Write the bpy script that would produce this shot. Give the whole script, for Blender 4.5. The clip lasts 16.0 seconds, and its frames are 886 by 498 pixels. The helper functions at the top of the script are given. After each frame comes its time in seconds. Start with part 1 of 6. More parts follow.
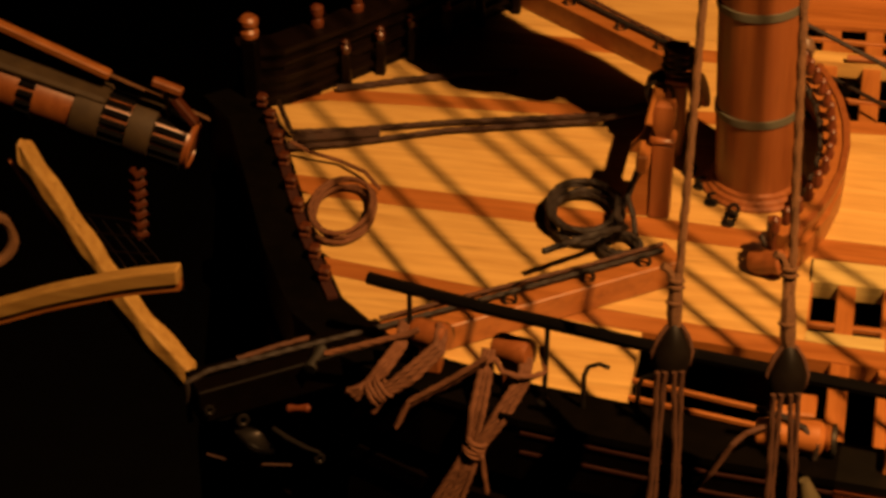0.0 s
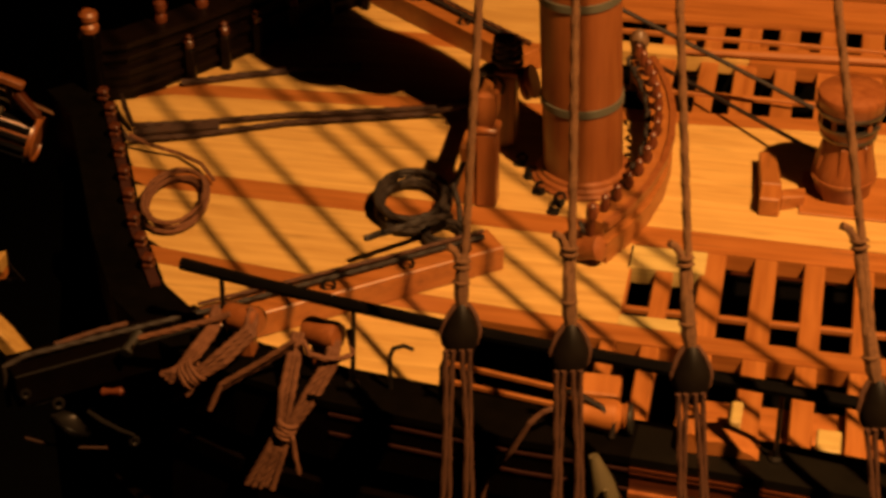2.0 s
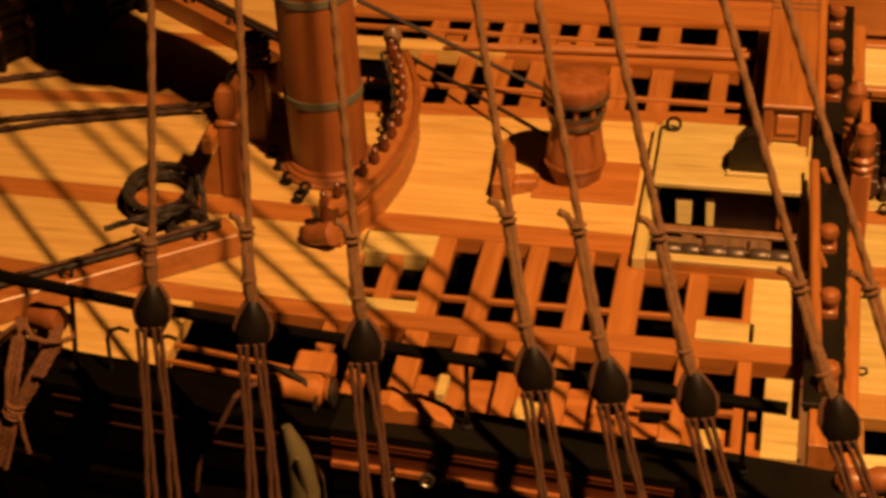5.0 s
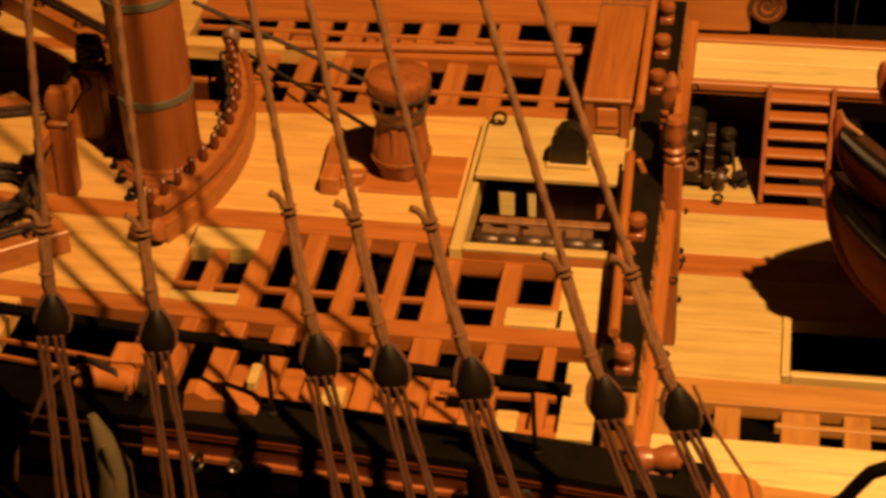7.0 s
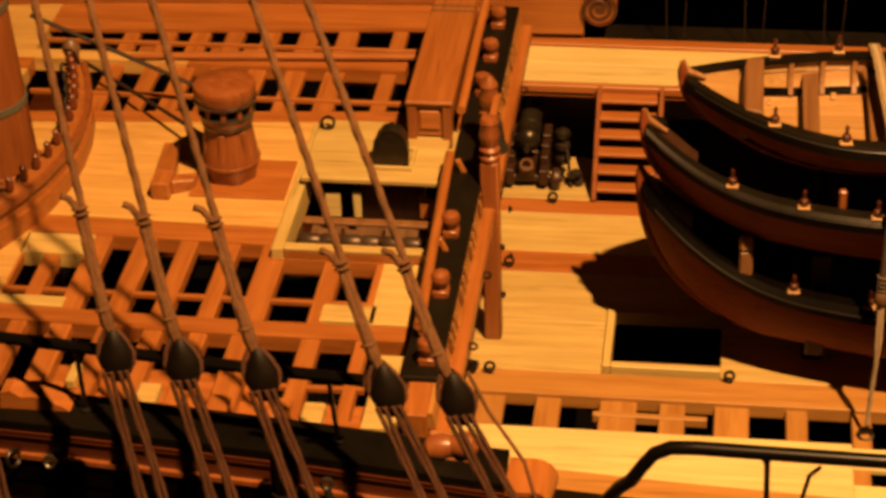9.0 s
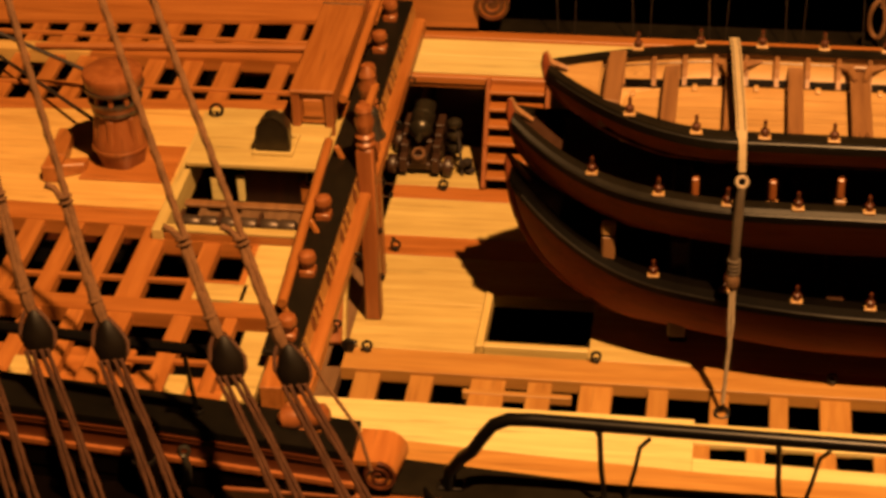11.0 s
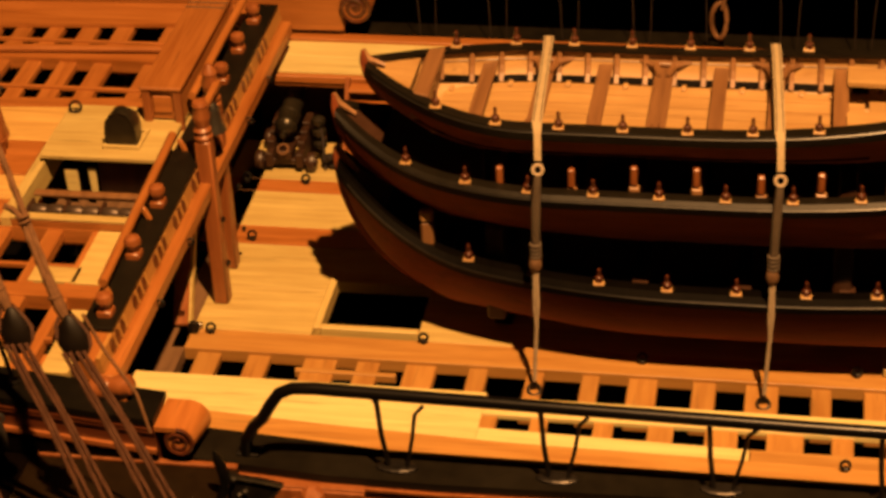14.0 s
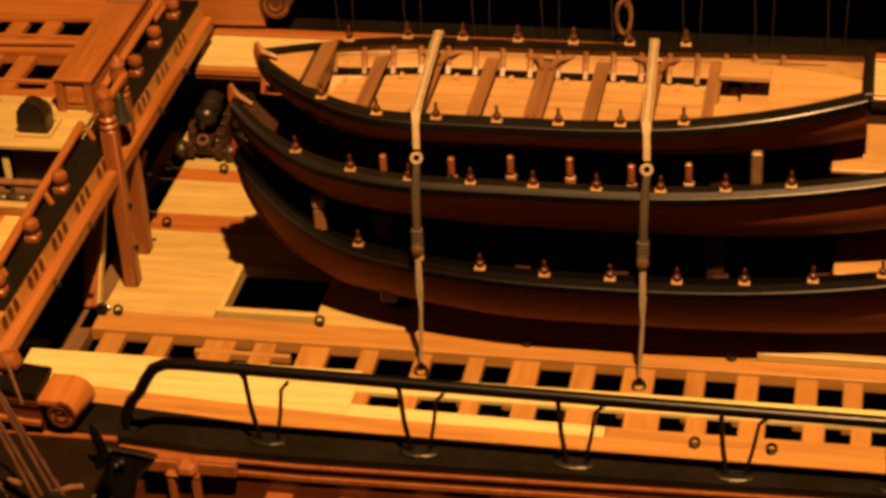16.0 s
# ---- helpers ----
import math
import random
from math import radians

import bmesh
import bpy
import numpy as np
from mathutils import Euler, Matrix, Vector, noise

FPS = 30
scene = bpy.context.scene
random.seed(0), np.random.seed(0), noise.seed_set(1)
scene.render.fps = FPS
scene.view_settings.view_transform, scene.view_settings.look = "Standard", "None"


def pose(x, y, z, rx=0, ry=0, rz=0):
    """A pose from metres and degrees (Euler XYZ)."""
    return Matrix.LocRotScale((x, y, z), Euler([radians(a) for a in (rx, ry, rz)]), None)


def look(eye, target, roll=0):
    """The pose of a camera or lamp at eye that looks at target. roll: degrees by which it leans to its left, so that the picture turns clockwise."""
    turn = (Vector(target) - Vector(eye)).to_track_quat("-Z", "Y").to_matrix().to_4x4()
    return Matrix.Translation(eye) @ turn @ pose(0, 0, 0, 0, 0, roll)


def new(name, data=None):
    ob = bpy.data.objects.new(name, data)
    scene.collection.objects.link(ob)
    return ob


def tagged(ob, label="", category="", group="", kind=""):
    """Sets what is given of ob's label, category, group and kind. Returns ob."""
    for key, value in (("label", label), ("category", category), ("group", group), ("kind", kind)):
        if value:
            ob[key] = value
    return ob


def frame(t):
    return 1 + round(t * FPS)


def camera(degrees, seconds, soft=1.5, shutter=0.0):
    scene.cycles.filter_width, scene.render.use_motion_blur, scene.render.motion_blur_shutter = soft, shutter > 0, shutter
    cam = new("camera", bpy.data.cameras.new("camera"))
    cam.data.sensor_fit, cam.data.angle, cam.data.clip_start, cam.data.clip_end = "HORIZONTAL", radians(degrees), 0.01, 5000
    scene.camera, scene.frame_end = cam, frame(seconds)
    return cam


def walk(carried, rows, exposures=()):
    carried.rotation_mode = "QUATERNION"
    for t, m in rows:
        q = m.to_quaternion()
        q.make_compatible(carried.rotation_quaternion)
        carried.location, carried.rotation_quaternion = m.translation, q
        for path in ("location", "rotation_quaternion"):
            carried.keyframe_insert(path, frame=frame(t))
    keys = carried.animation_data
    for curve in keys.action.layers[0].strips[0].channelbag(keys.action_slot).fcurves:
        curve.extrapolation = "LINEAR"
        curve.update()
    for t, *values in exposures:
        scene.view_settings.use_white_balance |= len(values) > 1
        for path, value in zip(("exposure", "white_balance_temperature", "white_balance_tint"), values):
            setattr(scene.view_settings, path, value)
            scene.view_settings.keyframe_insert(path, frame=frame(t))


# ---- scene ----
cam = camera(23.4, 16.0, 3.4, 0.5)
PATH = [
    (0, (0.01431, -0.43033, 0.27619), (-0.07266, -0.02698, -0.0062), -0.6),
    (0.5, (0.02309, -0.43094, 0.27567), (-0.0629, -0.02674, -0.0058), -0.7),
    (1, (0.03193, -0.43181, 0.27547), (-0.05286, -0.02712, -0.00566), -0.6),
    (1.5, (0.03975, -0.43294, 0.27568), (-0.04301, -0.02741, -0.00484), -0.4),
    (2, (0.04924, -0.4342, 0.27625), (-0.03173, -0.02787, -0.00364), -0.4),
    (2.5, (0.05862, -0.43618, 0.27713), (-0.0214, -0.02909, -0.00193), -0.5),
    (3, (0.06845, -0.43788, 0.27803), (-0.01084, -0.03018, -0.00035), -0.4),
    (3.5, (0.07813, -0.43941, 0.27912), (-0.00085, -0.03151, 0.00094), -0.6),
    (4, (0.08877, -0.4411, 0.28011), (0.00977, -0.03309, 0.0021), -0.8),
    (4.2, (0.09281, -0.44206, 0.28037), (0.01432, -0.03359, 0.00289), -0.9),
    (6.3, (0.13313, -0.4502, 0.2874), (0.06114, -0.04103, 0.0092), -1.4),
    (6.5, (0.13688, -0.45092, 0.28764), (0.06537, -0.04138, 0.00986), -1.4),
    (7, (0.1469, -0.45303, 0.28861), (0.07715, -0.04301, 0.01109), -1.6),
    (7.5, (0.15548, -0.45564, 0.28965), (0.08822, -0.04455, 0.01309), -1.7),
    (8, (0.16433, -0.45871, 0.29124), (0.10033, -0.04672, 0.01525), -1.7),
    (8.5, (0.17441, -0.46156, 0.29279), (0.11215, -0.049, 0.01725), -1.9),
    (9, (0.18472, -0.46453, 0.29461), (0.12296, -0.05173, 0.01933), -2.1),
    (9.2, (0.18874, -0.46563, 0.29494), (0.12723, -0.0528, 0.01964), -2.2),
    (11.3, (0.22919, -0.48286, 0.30264), (0.16471, -0.07023, 0.02772), -1.8),
    (11.5, (0.23357, -0.48414, 0.30287), (0.16781, -0.07131, 0.02856), -2.1),
    (12, (0.24576, -0.48777, 0.30391), (0.17677, -0.07507, 0.03019), -2.3),
    (12.5, (0.25704, -0.49172, 0.30547), (0.18551, -0.07905, 0.03236), -2.4),
    (13, (0.26935, -0.49686, 0.30749), (0.19485, -0.08383, 0.03572), -2.5),
    (13.5, (0.28199, -0.50092, 0.30931), (0.204, -0.088, 0.03836), -2.8),
    (14, (0.2949, -0.50431, 0.31102), (0.21342, -0.0919, 0.04033), -3.1),
    (14.5, (0.30618, -0.50713, 0.3128), (0.22242, -0.09557, 0.04151), -3.1),
    (15, (0.31788, -0.51072, 0.31459), (0.23191, -0.09936, 0.04368), -3.1),
    (15.5, (0.33061, -0.514, 0.31591), (0.24086, -0.10301, 0.04567), -3.4),
    (16, (0.34379, -0.5182, 0.31727), (0.25079, -0.10745, 0.04777), -3.6),
]
walk(cam, [(t, look(e, g, r)) for t, e, g, r in PATH])

# ---- light: one warm gallery spotlight over the port quarter, a dark room ----
CM = 0.01
world = bpy.data.worlds.new("dim_room")
scene.world = world
world.use_nodes = True
world.node_tree.nodes["Background"].inputs[0].default_value = (1.0, 0.36, 0.1, 1)
world.node_tree.nodes["Background"].inputs[1].default_value = 0.0008
spot = bpy.data.lights.new("gallery_spotlight", "SPOT")
spot.energy, spot.color = 110.0, (1.0, 0.492, 0.172)
spot.spot_size, spot.spot_blend, spot.shadow_soft_size = radians(72), 1.0, 0.007
LAMP = (38.4, -37, 80)
lamp = new("gallery_spotlight", spot)
lamp.matrix_world = look([v * CM for v in LAMP], (0.25, -0.05, -0.02))


# ---- mesh helpers, all lengths in centimetres of the model ----
BASE = {}


def thing(name, label, category, at=(0, 0, 0), group="", kind=""):
    ob = new(name)
    ob.empty_display_size = 0.005
    ob.location = Vector(at) * CM
    BASE[ob] = Vector(at)
    return tagged(ob, label, category, group, kind)


def part(name, bm, material, parent=None, label="", smooth=False):
    """Links a bmesh (cm, world axes) as one mesh under a thing or part."""
    base = BASE[parent] if parent else Vector((0, 0, 0))
    for v in bm.verts:
        v.co = (v.co - base) * CM
    bmesh.ops.recalc_face_normals(bm, faces=bm.faces)
    me = bpy.data.meshes.new(name)
    bm.to_mesh(me)
    bm.free()
    me.materials.append(material)
    if smooth:
        me.polygons.foreach_set("use_smooth", [True] * len(me.polygons))
        me.set_sharp_from_angle(angle=radians(38))
    ob = new(name, me)
    ob.parent = parent
    BASE[ob] = base
    if label:
        ob["label"] = label
    return ob


def solo(name, bm, material, label, category, group="", kind="", smooth=False):
    return tagged(part(name, bm, material, None, "", smooth), label, category, group, kind)


def B():
    return bmesh.new()


def hexa(bm, pts, bevel=0.0):
    """Eight corners: four below, four above, same order."""
    vs = [bm.verts.new(p) for p in pts]
    fs = [bm.faces.new([vs[i] for i in q]) for q in ((3, 2, 1, 0), (4, 5, 6, 7), (0, 1, 5, 4), (1, 2, 6, 5), (2, 3, 7, 6), (3, 0, 4, 7))]
    if bevel:
        es = list({e for f in fs for e in f.edges})
        bmesh.ops.bevel(bm, geom=es, offset=bevel, segments=1, affect="EDGES", clamp_overlap=True)
    return bm


def box(bm, x0, x1, y0, y1, z0, z1, bevel=0.03):
    return hexa(bm, [(x0, y0, z0), (x1, y0, z0), (x1, y1, z0), (x0, y1, z0), (x0, y0, z1), (x1, y0, z1), (x1, y1, z1), (x0, y1, z1)], bevel)


def beam(bm, p, q, w, h, bevel=0.03, up=(0, 0, 1), w2=None, h2=None):
    """A squared timber from p to q; w across, h along up; may taper to w2, h2."""
    p, q, up = Vector(p), Vector(q), Vector(up)
    d = (q - p).normalized()
    s = d.cross(up).normalized()
    u = s.cross(d).normalized()
    w2, h2 = w2 or w, h2 or h
    pts = []
    for c, a, b in ((-1, w, h), (1, w, h)):
        pts += [p + s * (-a / 2) + u * (c * b / 2), p + s * (a / 2) + u * (c * b / 2)]
        pts += [q + s * (w2 / 2) + u * (c * h2 / 2), q + s * (-w2 / 2) + u * (c * h2 / 2)]
    return hexa(bm, pts, bevel)


def tube(bm, pts, r, n=8, closed=False):
    """A round rod along points; r a number or one per point."""
    pts = [Vector(p) for p in pts]
    m = len(pts)
    rs = r if isinstance(r, (list, tuple)) else [r] * m
    rings, side = [], None
    for i, p in enumerate(pts):
        a = pts[i - 1] if (i or closed) else p
        b = pts[(i + 1) % m] if (i < m - 1 or closed) else p
        d = (b - a).normalized()
        if side is None:
            side = d.cross(Vector((0.31, 0.17, 0.93)))
        side = (side - d * side.dot(d)).normalized()
        other = d.cross(side)
        rings.append([bm.verts.new(p + (side * math.cos(t) + other * math.sin(t)) * rs[i]) for t in (2 * math.pi * k / n for k in range(n))])
    for i in range(m if closed else m - 1):
        a, b = rings[i], rings[(i + 1) % m]
        for k in range(n):
            bm.faces.new((a[k], a[(k + 1) % n], b[(k + 1) % n], b[k]))
    if not closed:
        bm.faces.new(rings[0][::-1])
        bm.faces.new(rings[-1])
    return bm


def rope(bm, pts, r, lay=0.5, n=9, step=0.14):
    """A three-strand laid rope: a rod whose lobed section turns along its way."""
    pts = [Vector(p) for p in pts]
    fine = [pts[0]]
    for a, b in zip(pts, pts[1:]):
        k = max(1, int((b - a).length / step))
        fine += [a.lerp(b, (j + 1) / k) for j in range(k)]
    rings, side, run = [], None, 0.0
    for i, p in enumerate(fine):
        a, b = fine[max(i - 1, 0)], fine[min(i + 1, len(fine) - 1)]
        d = (b - a).normalized()
        if side is None:
            side = d.cross(Vector((0.31, 0.17, 0.93)))
        side = (side - d * side.dot(d)).normalized()
        other = d.cross(side)
        run += (p - fine[max(i - 1, 0)]).length
        ph = run / lay * 2 * math.pi / 3
        ring = []
        for k in range(n):
            t = 2 * math.pi * k / n
            rr = r * (0.92 + 0.13 * math.cos(3 * (t - ph)))
            ring.append(bm.verts.new(p + (side * math.cos(t) + other * math.sin(t)) * rr))
        rings.append(ring)
    for a, b in zip(rings, rings[1:]):
        for k in range(n):
            bm.faces.new((a[k], a[(k + 1) % n], b[(k + 1) % n], b[k]))
    bm.faces.new(rings[0][::-1])
    bm.faces.new(rings[-1])
    return bm


def lathe(bm, prof, at, n=24, turn=None):
    """A turned shape: (radius, height) pairs about z at a place, or under a matrix."""
    m = Matrix.Translation(at) @ (turn or Matrix())
    rings = []
    for r, z in prof:
        rings.append([bm.verts.new(m @ Vector((max(r, 0.004) * math.cos(t), max(r, 0.004) * math.sin(t), z))) for t in (2 * math.pi * k / n for k in range(n))])
    for a, b in zip(rings, rings[1:]):
        for k in range(n):
            bm.faces.new((a[k], a[(k + 1) % n], b[(k + 1) % n], b[k]))
    bm.faces.new(rings[0][::-1])
    bm.faces.new(rings[-1])
    return bm


def ring(bm, at, r, thick, normal=(0, 0, 1), n=14, m=6):
    q = Vector(normal).to_track_quat("Z", "Y")
    return tube(bm, [Vector(at) + q @ Vector((r * math.cos(t), r * math.sin(t), 0)) for t in (2 * math.pi * k / n for k in range(n))], thick, m, True)


def strip(bm, line, w0, w1, z0, z1):
    """A board that follows a line of (x, y[, dz]); it spans w0..w1 across (to +y) and z0..z1."""
    pts = [Vector((p[0], p[1], p[2] if len(p) > 2 else 0)) for p in line]
    rows = []
    for i, p in enumerate(pts):
        d = pts[min(i + 1, len(pts) - 1)] - pts[max(i - 1, 0)]
        s = Vector((-d.y, d.x, 0)).normalized()
        rows.append([bm.verts.new(p + s * w + Vector((0, 0, z))) for w, z in ((w0, z0), (w1, z0), (w1, z1), (w0, z1))])
    for a, b in zip(rows, rows[1:]):
        for k in range(4):
            bm.faces.new((a[k], a[(k + 1) % 4], b[(k + 1) % 4], b[k]))
    bm.faces.new(rows[0][::-1])
    bm.faces.new(rows[-1])
    return bm


def prism(bm, outline, z0, z1):
    lo = [bm.verts.new((x, y, z0)) for x, y in outline]
    hi = [bm.verts.new((x, y, z1)) for x, y in outline]
    bm.faces.new(lo[::-1])
    bm.faces.new(hi)
    for i in range(len(lo)):
        j = (i + 1) % len(lo)
        bm.faces.new((lo[i], lo[j], hi[j], hi[i]))
    return bm


def lerp_table(table, x):
    xs, ys = zip(*table)
    return float(np.interp(x, xs, ys))


# ---- materials ----
def material(name):
    m = bpy.data.materials.new(name)
    m.use_nodes = True
    return m, m.node_tree.nodes, m.node_tree.links, m.node_tree.nodes["Principled BSDF"]


def wood(name, light, dark, grain="x", rough=0.42, spread=0.12, bump=0.25, fine=1.0, coat=0.0, spec=0.5):
    """Planed hardwood: long fibres, slow colour drift, small pores, a shift from piece to piece."""
    m, nd, ln, bs = material(name)
    co = nd.new("ShaderNodeTexCoord")
    mp = nd.new("ShaderNodeMapping")
    along, across = 28.0 * fine, 420.0 * fine
    mp.inputs["Scale"].default_value = [along if a == grain else across for a in "xyz"]
    info = nd.new("ShaderNodeObjectInfo")
    sh = nd.new("ShaderNodeVectorMath")
    sh.operation = "SCALE"
    sh.inputs[0].default_value = (3.1, 2.3, 1.7)
    ln.new(info.outputs["Random"], sh.inputs["Scale"])
    ad = nd.new("ShaderNodeVectorMath")
    ln.new(co.outputs["Object"], ad.inputs[0])
    ln.new(sh.outputs[0], ad.inputs[1])
    ln.new(ad.outputs[0], mp.inputs["Vector"])
    n1 = nd.new("ShaderNodeTexNoise")
    n1.inputs["Scale"].default_value, n1.inputs["Detail"].default_value, n1.inputs["Roughness"].default_value = 1.0, 6, 0.62
    n1.inputs["Distortion"].default_value = 0.6
    ln.new(mp.outputs[0], n1.inputs["Vector"])
    n2 = nd.new("ShaderNodeTexNoise")
    n2.inputs["Scale"].default_value, n2.inputs["Detail"].default_value = 55.0, 3
    ln.new(ad.outputs[0], n2.inputs["Vector"])
    ramp = nd.new("ShaderNodeValToRGB")
    ramp.color_ramp.elements[0].position, ramp.color_ramp.elements[1].position = 0.3, 0.66
    ramp.color_ramp.elements[0].color, ramp.color_ramp.elements[1].color = (*dark, 1), (*light, 1)
    ln.new(n1.outputs["Fac"], ramp.inputs["Fac"])
    hs = nd.new("ShaderNodeHueSaturation")
    mr = nd.new("ShaderNodeMapRange")
    mr.inputs["To Min"].default_value, mr.inputs["To Max"].default_value = 1 - spread, 1 + spread
    mix = nd.new("ShaderNodeMath")
    mix.operation = "MULTIPLY_ADD"
    mix.inputs[1].default_value = 0.5
    hf = nd.new("ShaderNodeMath")
    hf.operation = "MULTIPLY"
    hf.inputs[1].default_value = 0.5
    ln.new(info.outputs["Random"], hf.inputs[0])
    ln.new(n2.outputs["Fac"], mix.inputs[0])
    ln.new(hf.outputs[0], mix.inputs[2])
    ln.new(mix.outputs[0], mr.inputs["Value"])
    ln.new(mr.outputs[0], hs.inputs["Value"])
    n3 = nd.new("ShaderNodeTexNoise")
    n3.inputs["Scale"].default_value, n3.inputs["Detail"].default_value = 1.6, 2
    ln.new(mp.outputs[0], n3.inputs["Vector"])
    pr = nd.new("ShaderNodeMapRange")
    pr.inputs["From Min"].default_value, pr.inputs["From Max"].default_value = 0.62, 0.74
    pr.inputs["To Min"].default_value, pr.inputs["To Max"].default_value = 0.0, 0.45
    ln.new(n3.outputs["Fac"], pr.inputs["Value"])
    pm = nd.new("ShaderNodeMix")
    pm.data_type = "RGBA"
    pm.inputs[7].default_value = (*(v * 0.45 for v in dark), 1)
    ln.new(pr.outputs[0], pm.inputs[0])
    ln.new(ramp.outputs["Color"], pm.inputs[6])
    ln.new(pm.outputs[2], hs.inputs["Color"])
    ln.new(hs.outputs["Color"], bs.inputs["Base Color"])
    rr = nd.new("ShaderNodeMapRange")
    rr.inputs["To Min"].default_value, rr.inputs["To Max"].default_value = rough - 0.08, rough + 0.12
    ln.new(n1.outputs["Fac"], rr.inputs["Value"])
    ln.new(rr.outputs[0], bs.inputs["Roughness"])
    bp = nd.new("ShaderNodeBump")
    bp.inputs["Strength"].default_value, bp.inputs["Distance"].default_value = bump, 0.0002
    ln.new(n1.outputs["Fac"], bp.inputs["Height"])
    ln.new(bp.outputs[0], bs.inputs["Normal"])
    bs.inputs["Coat Weight"].default_value, bs.inputs["Coat Roughness"].default_value = coat, 0.25
    bs.inputs["Specular IOR Level"].default_value = spec
    return m


def plain(name, a, b, rough, metal=0.0, scale=300.0, bump=0.2, coat=0.0):
    """Paint, metal or cordage: two tones at two scales, with fine relief."""
    m, nd, ln, bs = material(name)
    co = nd.new("ShaderNodeTexCoord")
    n1 = nd.new("ShaderNodeTexNoise")
    n1.inputs["Scale"].default_value, n1.inputs["Detail"].default_value = scale, 5
    n2 = nd.new("ShaderNodeTexNoise")
    n2.inputs["Scale"].default_value, n2.inputs["Detail"].default_value = scale / 7, 3
    ln.new(co.outputs["Object"], n1.inputs["Vector"])
    ln.new(co.outputs["Object"], n2.inputs["Vector"])
    mu = nd.new("ShaderNodeMath")
    mu.operation = "MULTIPLY_ADD"
    mu.inputs[1].default_value = 0.5
    hf = nd.new("ShaderNodeMath")
    hf.operation = "MULTIPLY"
    hf.inputs[1].default_value = 0.5
    ln.new(n2.outputs["Fac"], hf.inputs[0])
    ln.new(n1.outputs["Fac"], mu.inputs[0])
    ln.new(hf.outputs[0], mu.inputs[2])
    ramp = nd.new("ShaderNodeValToRGB")
    ramp.color_ramp.elements[0].position, ramp.color_ramp.elements[1].position = 0.35, 0.65
    ramp.color_ramp.elements[0].color, ramp.color_ramp.elements[1].color = (*a, 1), (*b, 1)
    ln.new(mu.outputs[0], ramp.inputs["Fac"])
    ln.new(ramp.outputs["Color"], bs.inputs["Base Color"])
    mr = nd.new("ShaderNodeMapRange")
    mr.inputs["To Min"].default_value, mr.inputs["To Max"].default_value = max(rough - 0.1, 0.05), rough + 0.1
    ln.new(n2.outputs["Fac"], mr.inputs["Value"])
    ln.new(mr.outputs[0], bs.inputs["Roughness"])
    bs.inputs["Metallic"].default_value = metal
    bs.inputs["Specular IOR Level"].default_value = 0.03 if max(b) < 0.0025 else 0.16 if max(b) < 0.013 else 0.4
    bp = nd.new("ShaderNodeBump")
    bp.inputs["Strength"].default_value, bp.inputs["Distance"].default_value = bump, 0.0002
    ln.new(n1.outputs["Fac"], bp.inputs["Height"])
    ln.new(bp.outputs[0], bs.inputs["Normal"])
    bs.inputs["Coat Weight"].default_value, bs.inputs["Coat Roughness"].default_value = coat, 0.2
    return m


BOXWOOD = wood("boxwood", (0.42, 0.328, 0.122), (0.305, 0.215, 0.07), spread=0.16)
BOXWOOD_Y = wood("boxwood_across", (0.42, 0.328, 0.122), (0.305, 0.215, 0.07), "y", spread=0.16)
DECK = wood("foredeck_boxwood", (0.458, 0.298, 0.096), (0.325, 0.188, 0.053), spread=0.14)
PALE = wood("pale_holly", (0.485, 0.425, 0.185), (0.395, 0.31, 0.122))
PEAR = wood("pearwood", (0.29, 0.107, 0.024), (0.195, 0.063, 0.011), spread=0.18, coat=0.12)
PEAR_Y = wood("pearwood_across", (0.29, 0.109, 0.024), (0.195, 0.064, 0.012), "y", spread=0.18, coat=0.12)
OCHRE = wood("golden_pearwood", (0.315, 0.168, 0.044), (0.235, 0.11, 0.025), spread=0.18, coat=0.12)
OCHRE_Y = wood("golden_pearwood_across", (0.315, 0.164, 0.042), (0.235, 0.106, 0.024), "y", spread=0.18, coat=0.12)
PEAR_Z = wood("pearwood_upright", (0.215, 0.073, 0.019), (0.145, 0.043, 0.01), "z", spread=0.16, coat=0.15)
MAST = wood("mast_wood", (0.2, 0.066, 0.017), (0.135, 0.04, 0.01), "z", 0.38, 0.08, 0.14, 1.0, 0.2)
BOATWOOD = wood("boat_lining", (0.345, 0.212, 0.078), (0.25, 0.138, 0.046), spread=0.18)
THWART = wood("thwart_wood", (0.185, 0.09, 0.033), (0.11, 0.05, 0.019), "y")
BEAD = plain("polished_black_edge", (0.006, 0.0055, 0.005), (0.0105, 0.0095, 0.0085), 0.3, 0, 250, 0.05)
CAPBLACK = plain("worn_black_cap", (0.0022, 0.0018, 0.0011), (0.0042, 0.0034, 0.002), 0.42, 0, 250, 0.15)
RIBWOOD = wood("boat_rib_wood", (0.225, 0.115, 0.045), (0.14, 0.066, 0.026), "z", spread=0.2)
WALNUT = wood("walnut", (0.143, 0.0825, 0.0413), (0.0825, 0.044, 0.022), "y")
HULLWOOD = wood("hull_mahogany", (0.085, 0.022, 0.006), (0.05, 0.013, 0.004), "x", 0.34, 0.12, 0.2, 1.0, 0.25)
BOATHULL = wood("boat_hull_red", (0.2, 0.047, 0.0118), (0.125, 0.028, 0.007), "x", 0.68, 0.12, 0.2, 1.0, 0.0, 0.3)
GUNWALE = plain("worn_black_gunwale", (0.0042, 0.0033, 0.002), (0.0078, 0.0062, 0.0037), 0.42, 0, 250, 0.15)
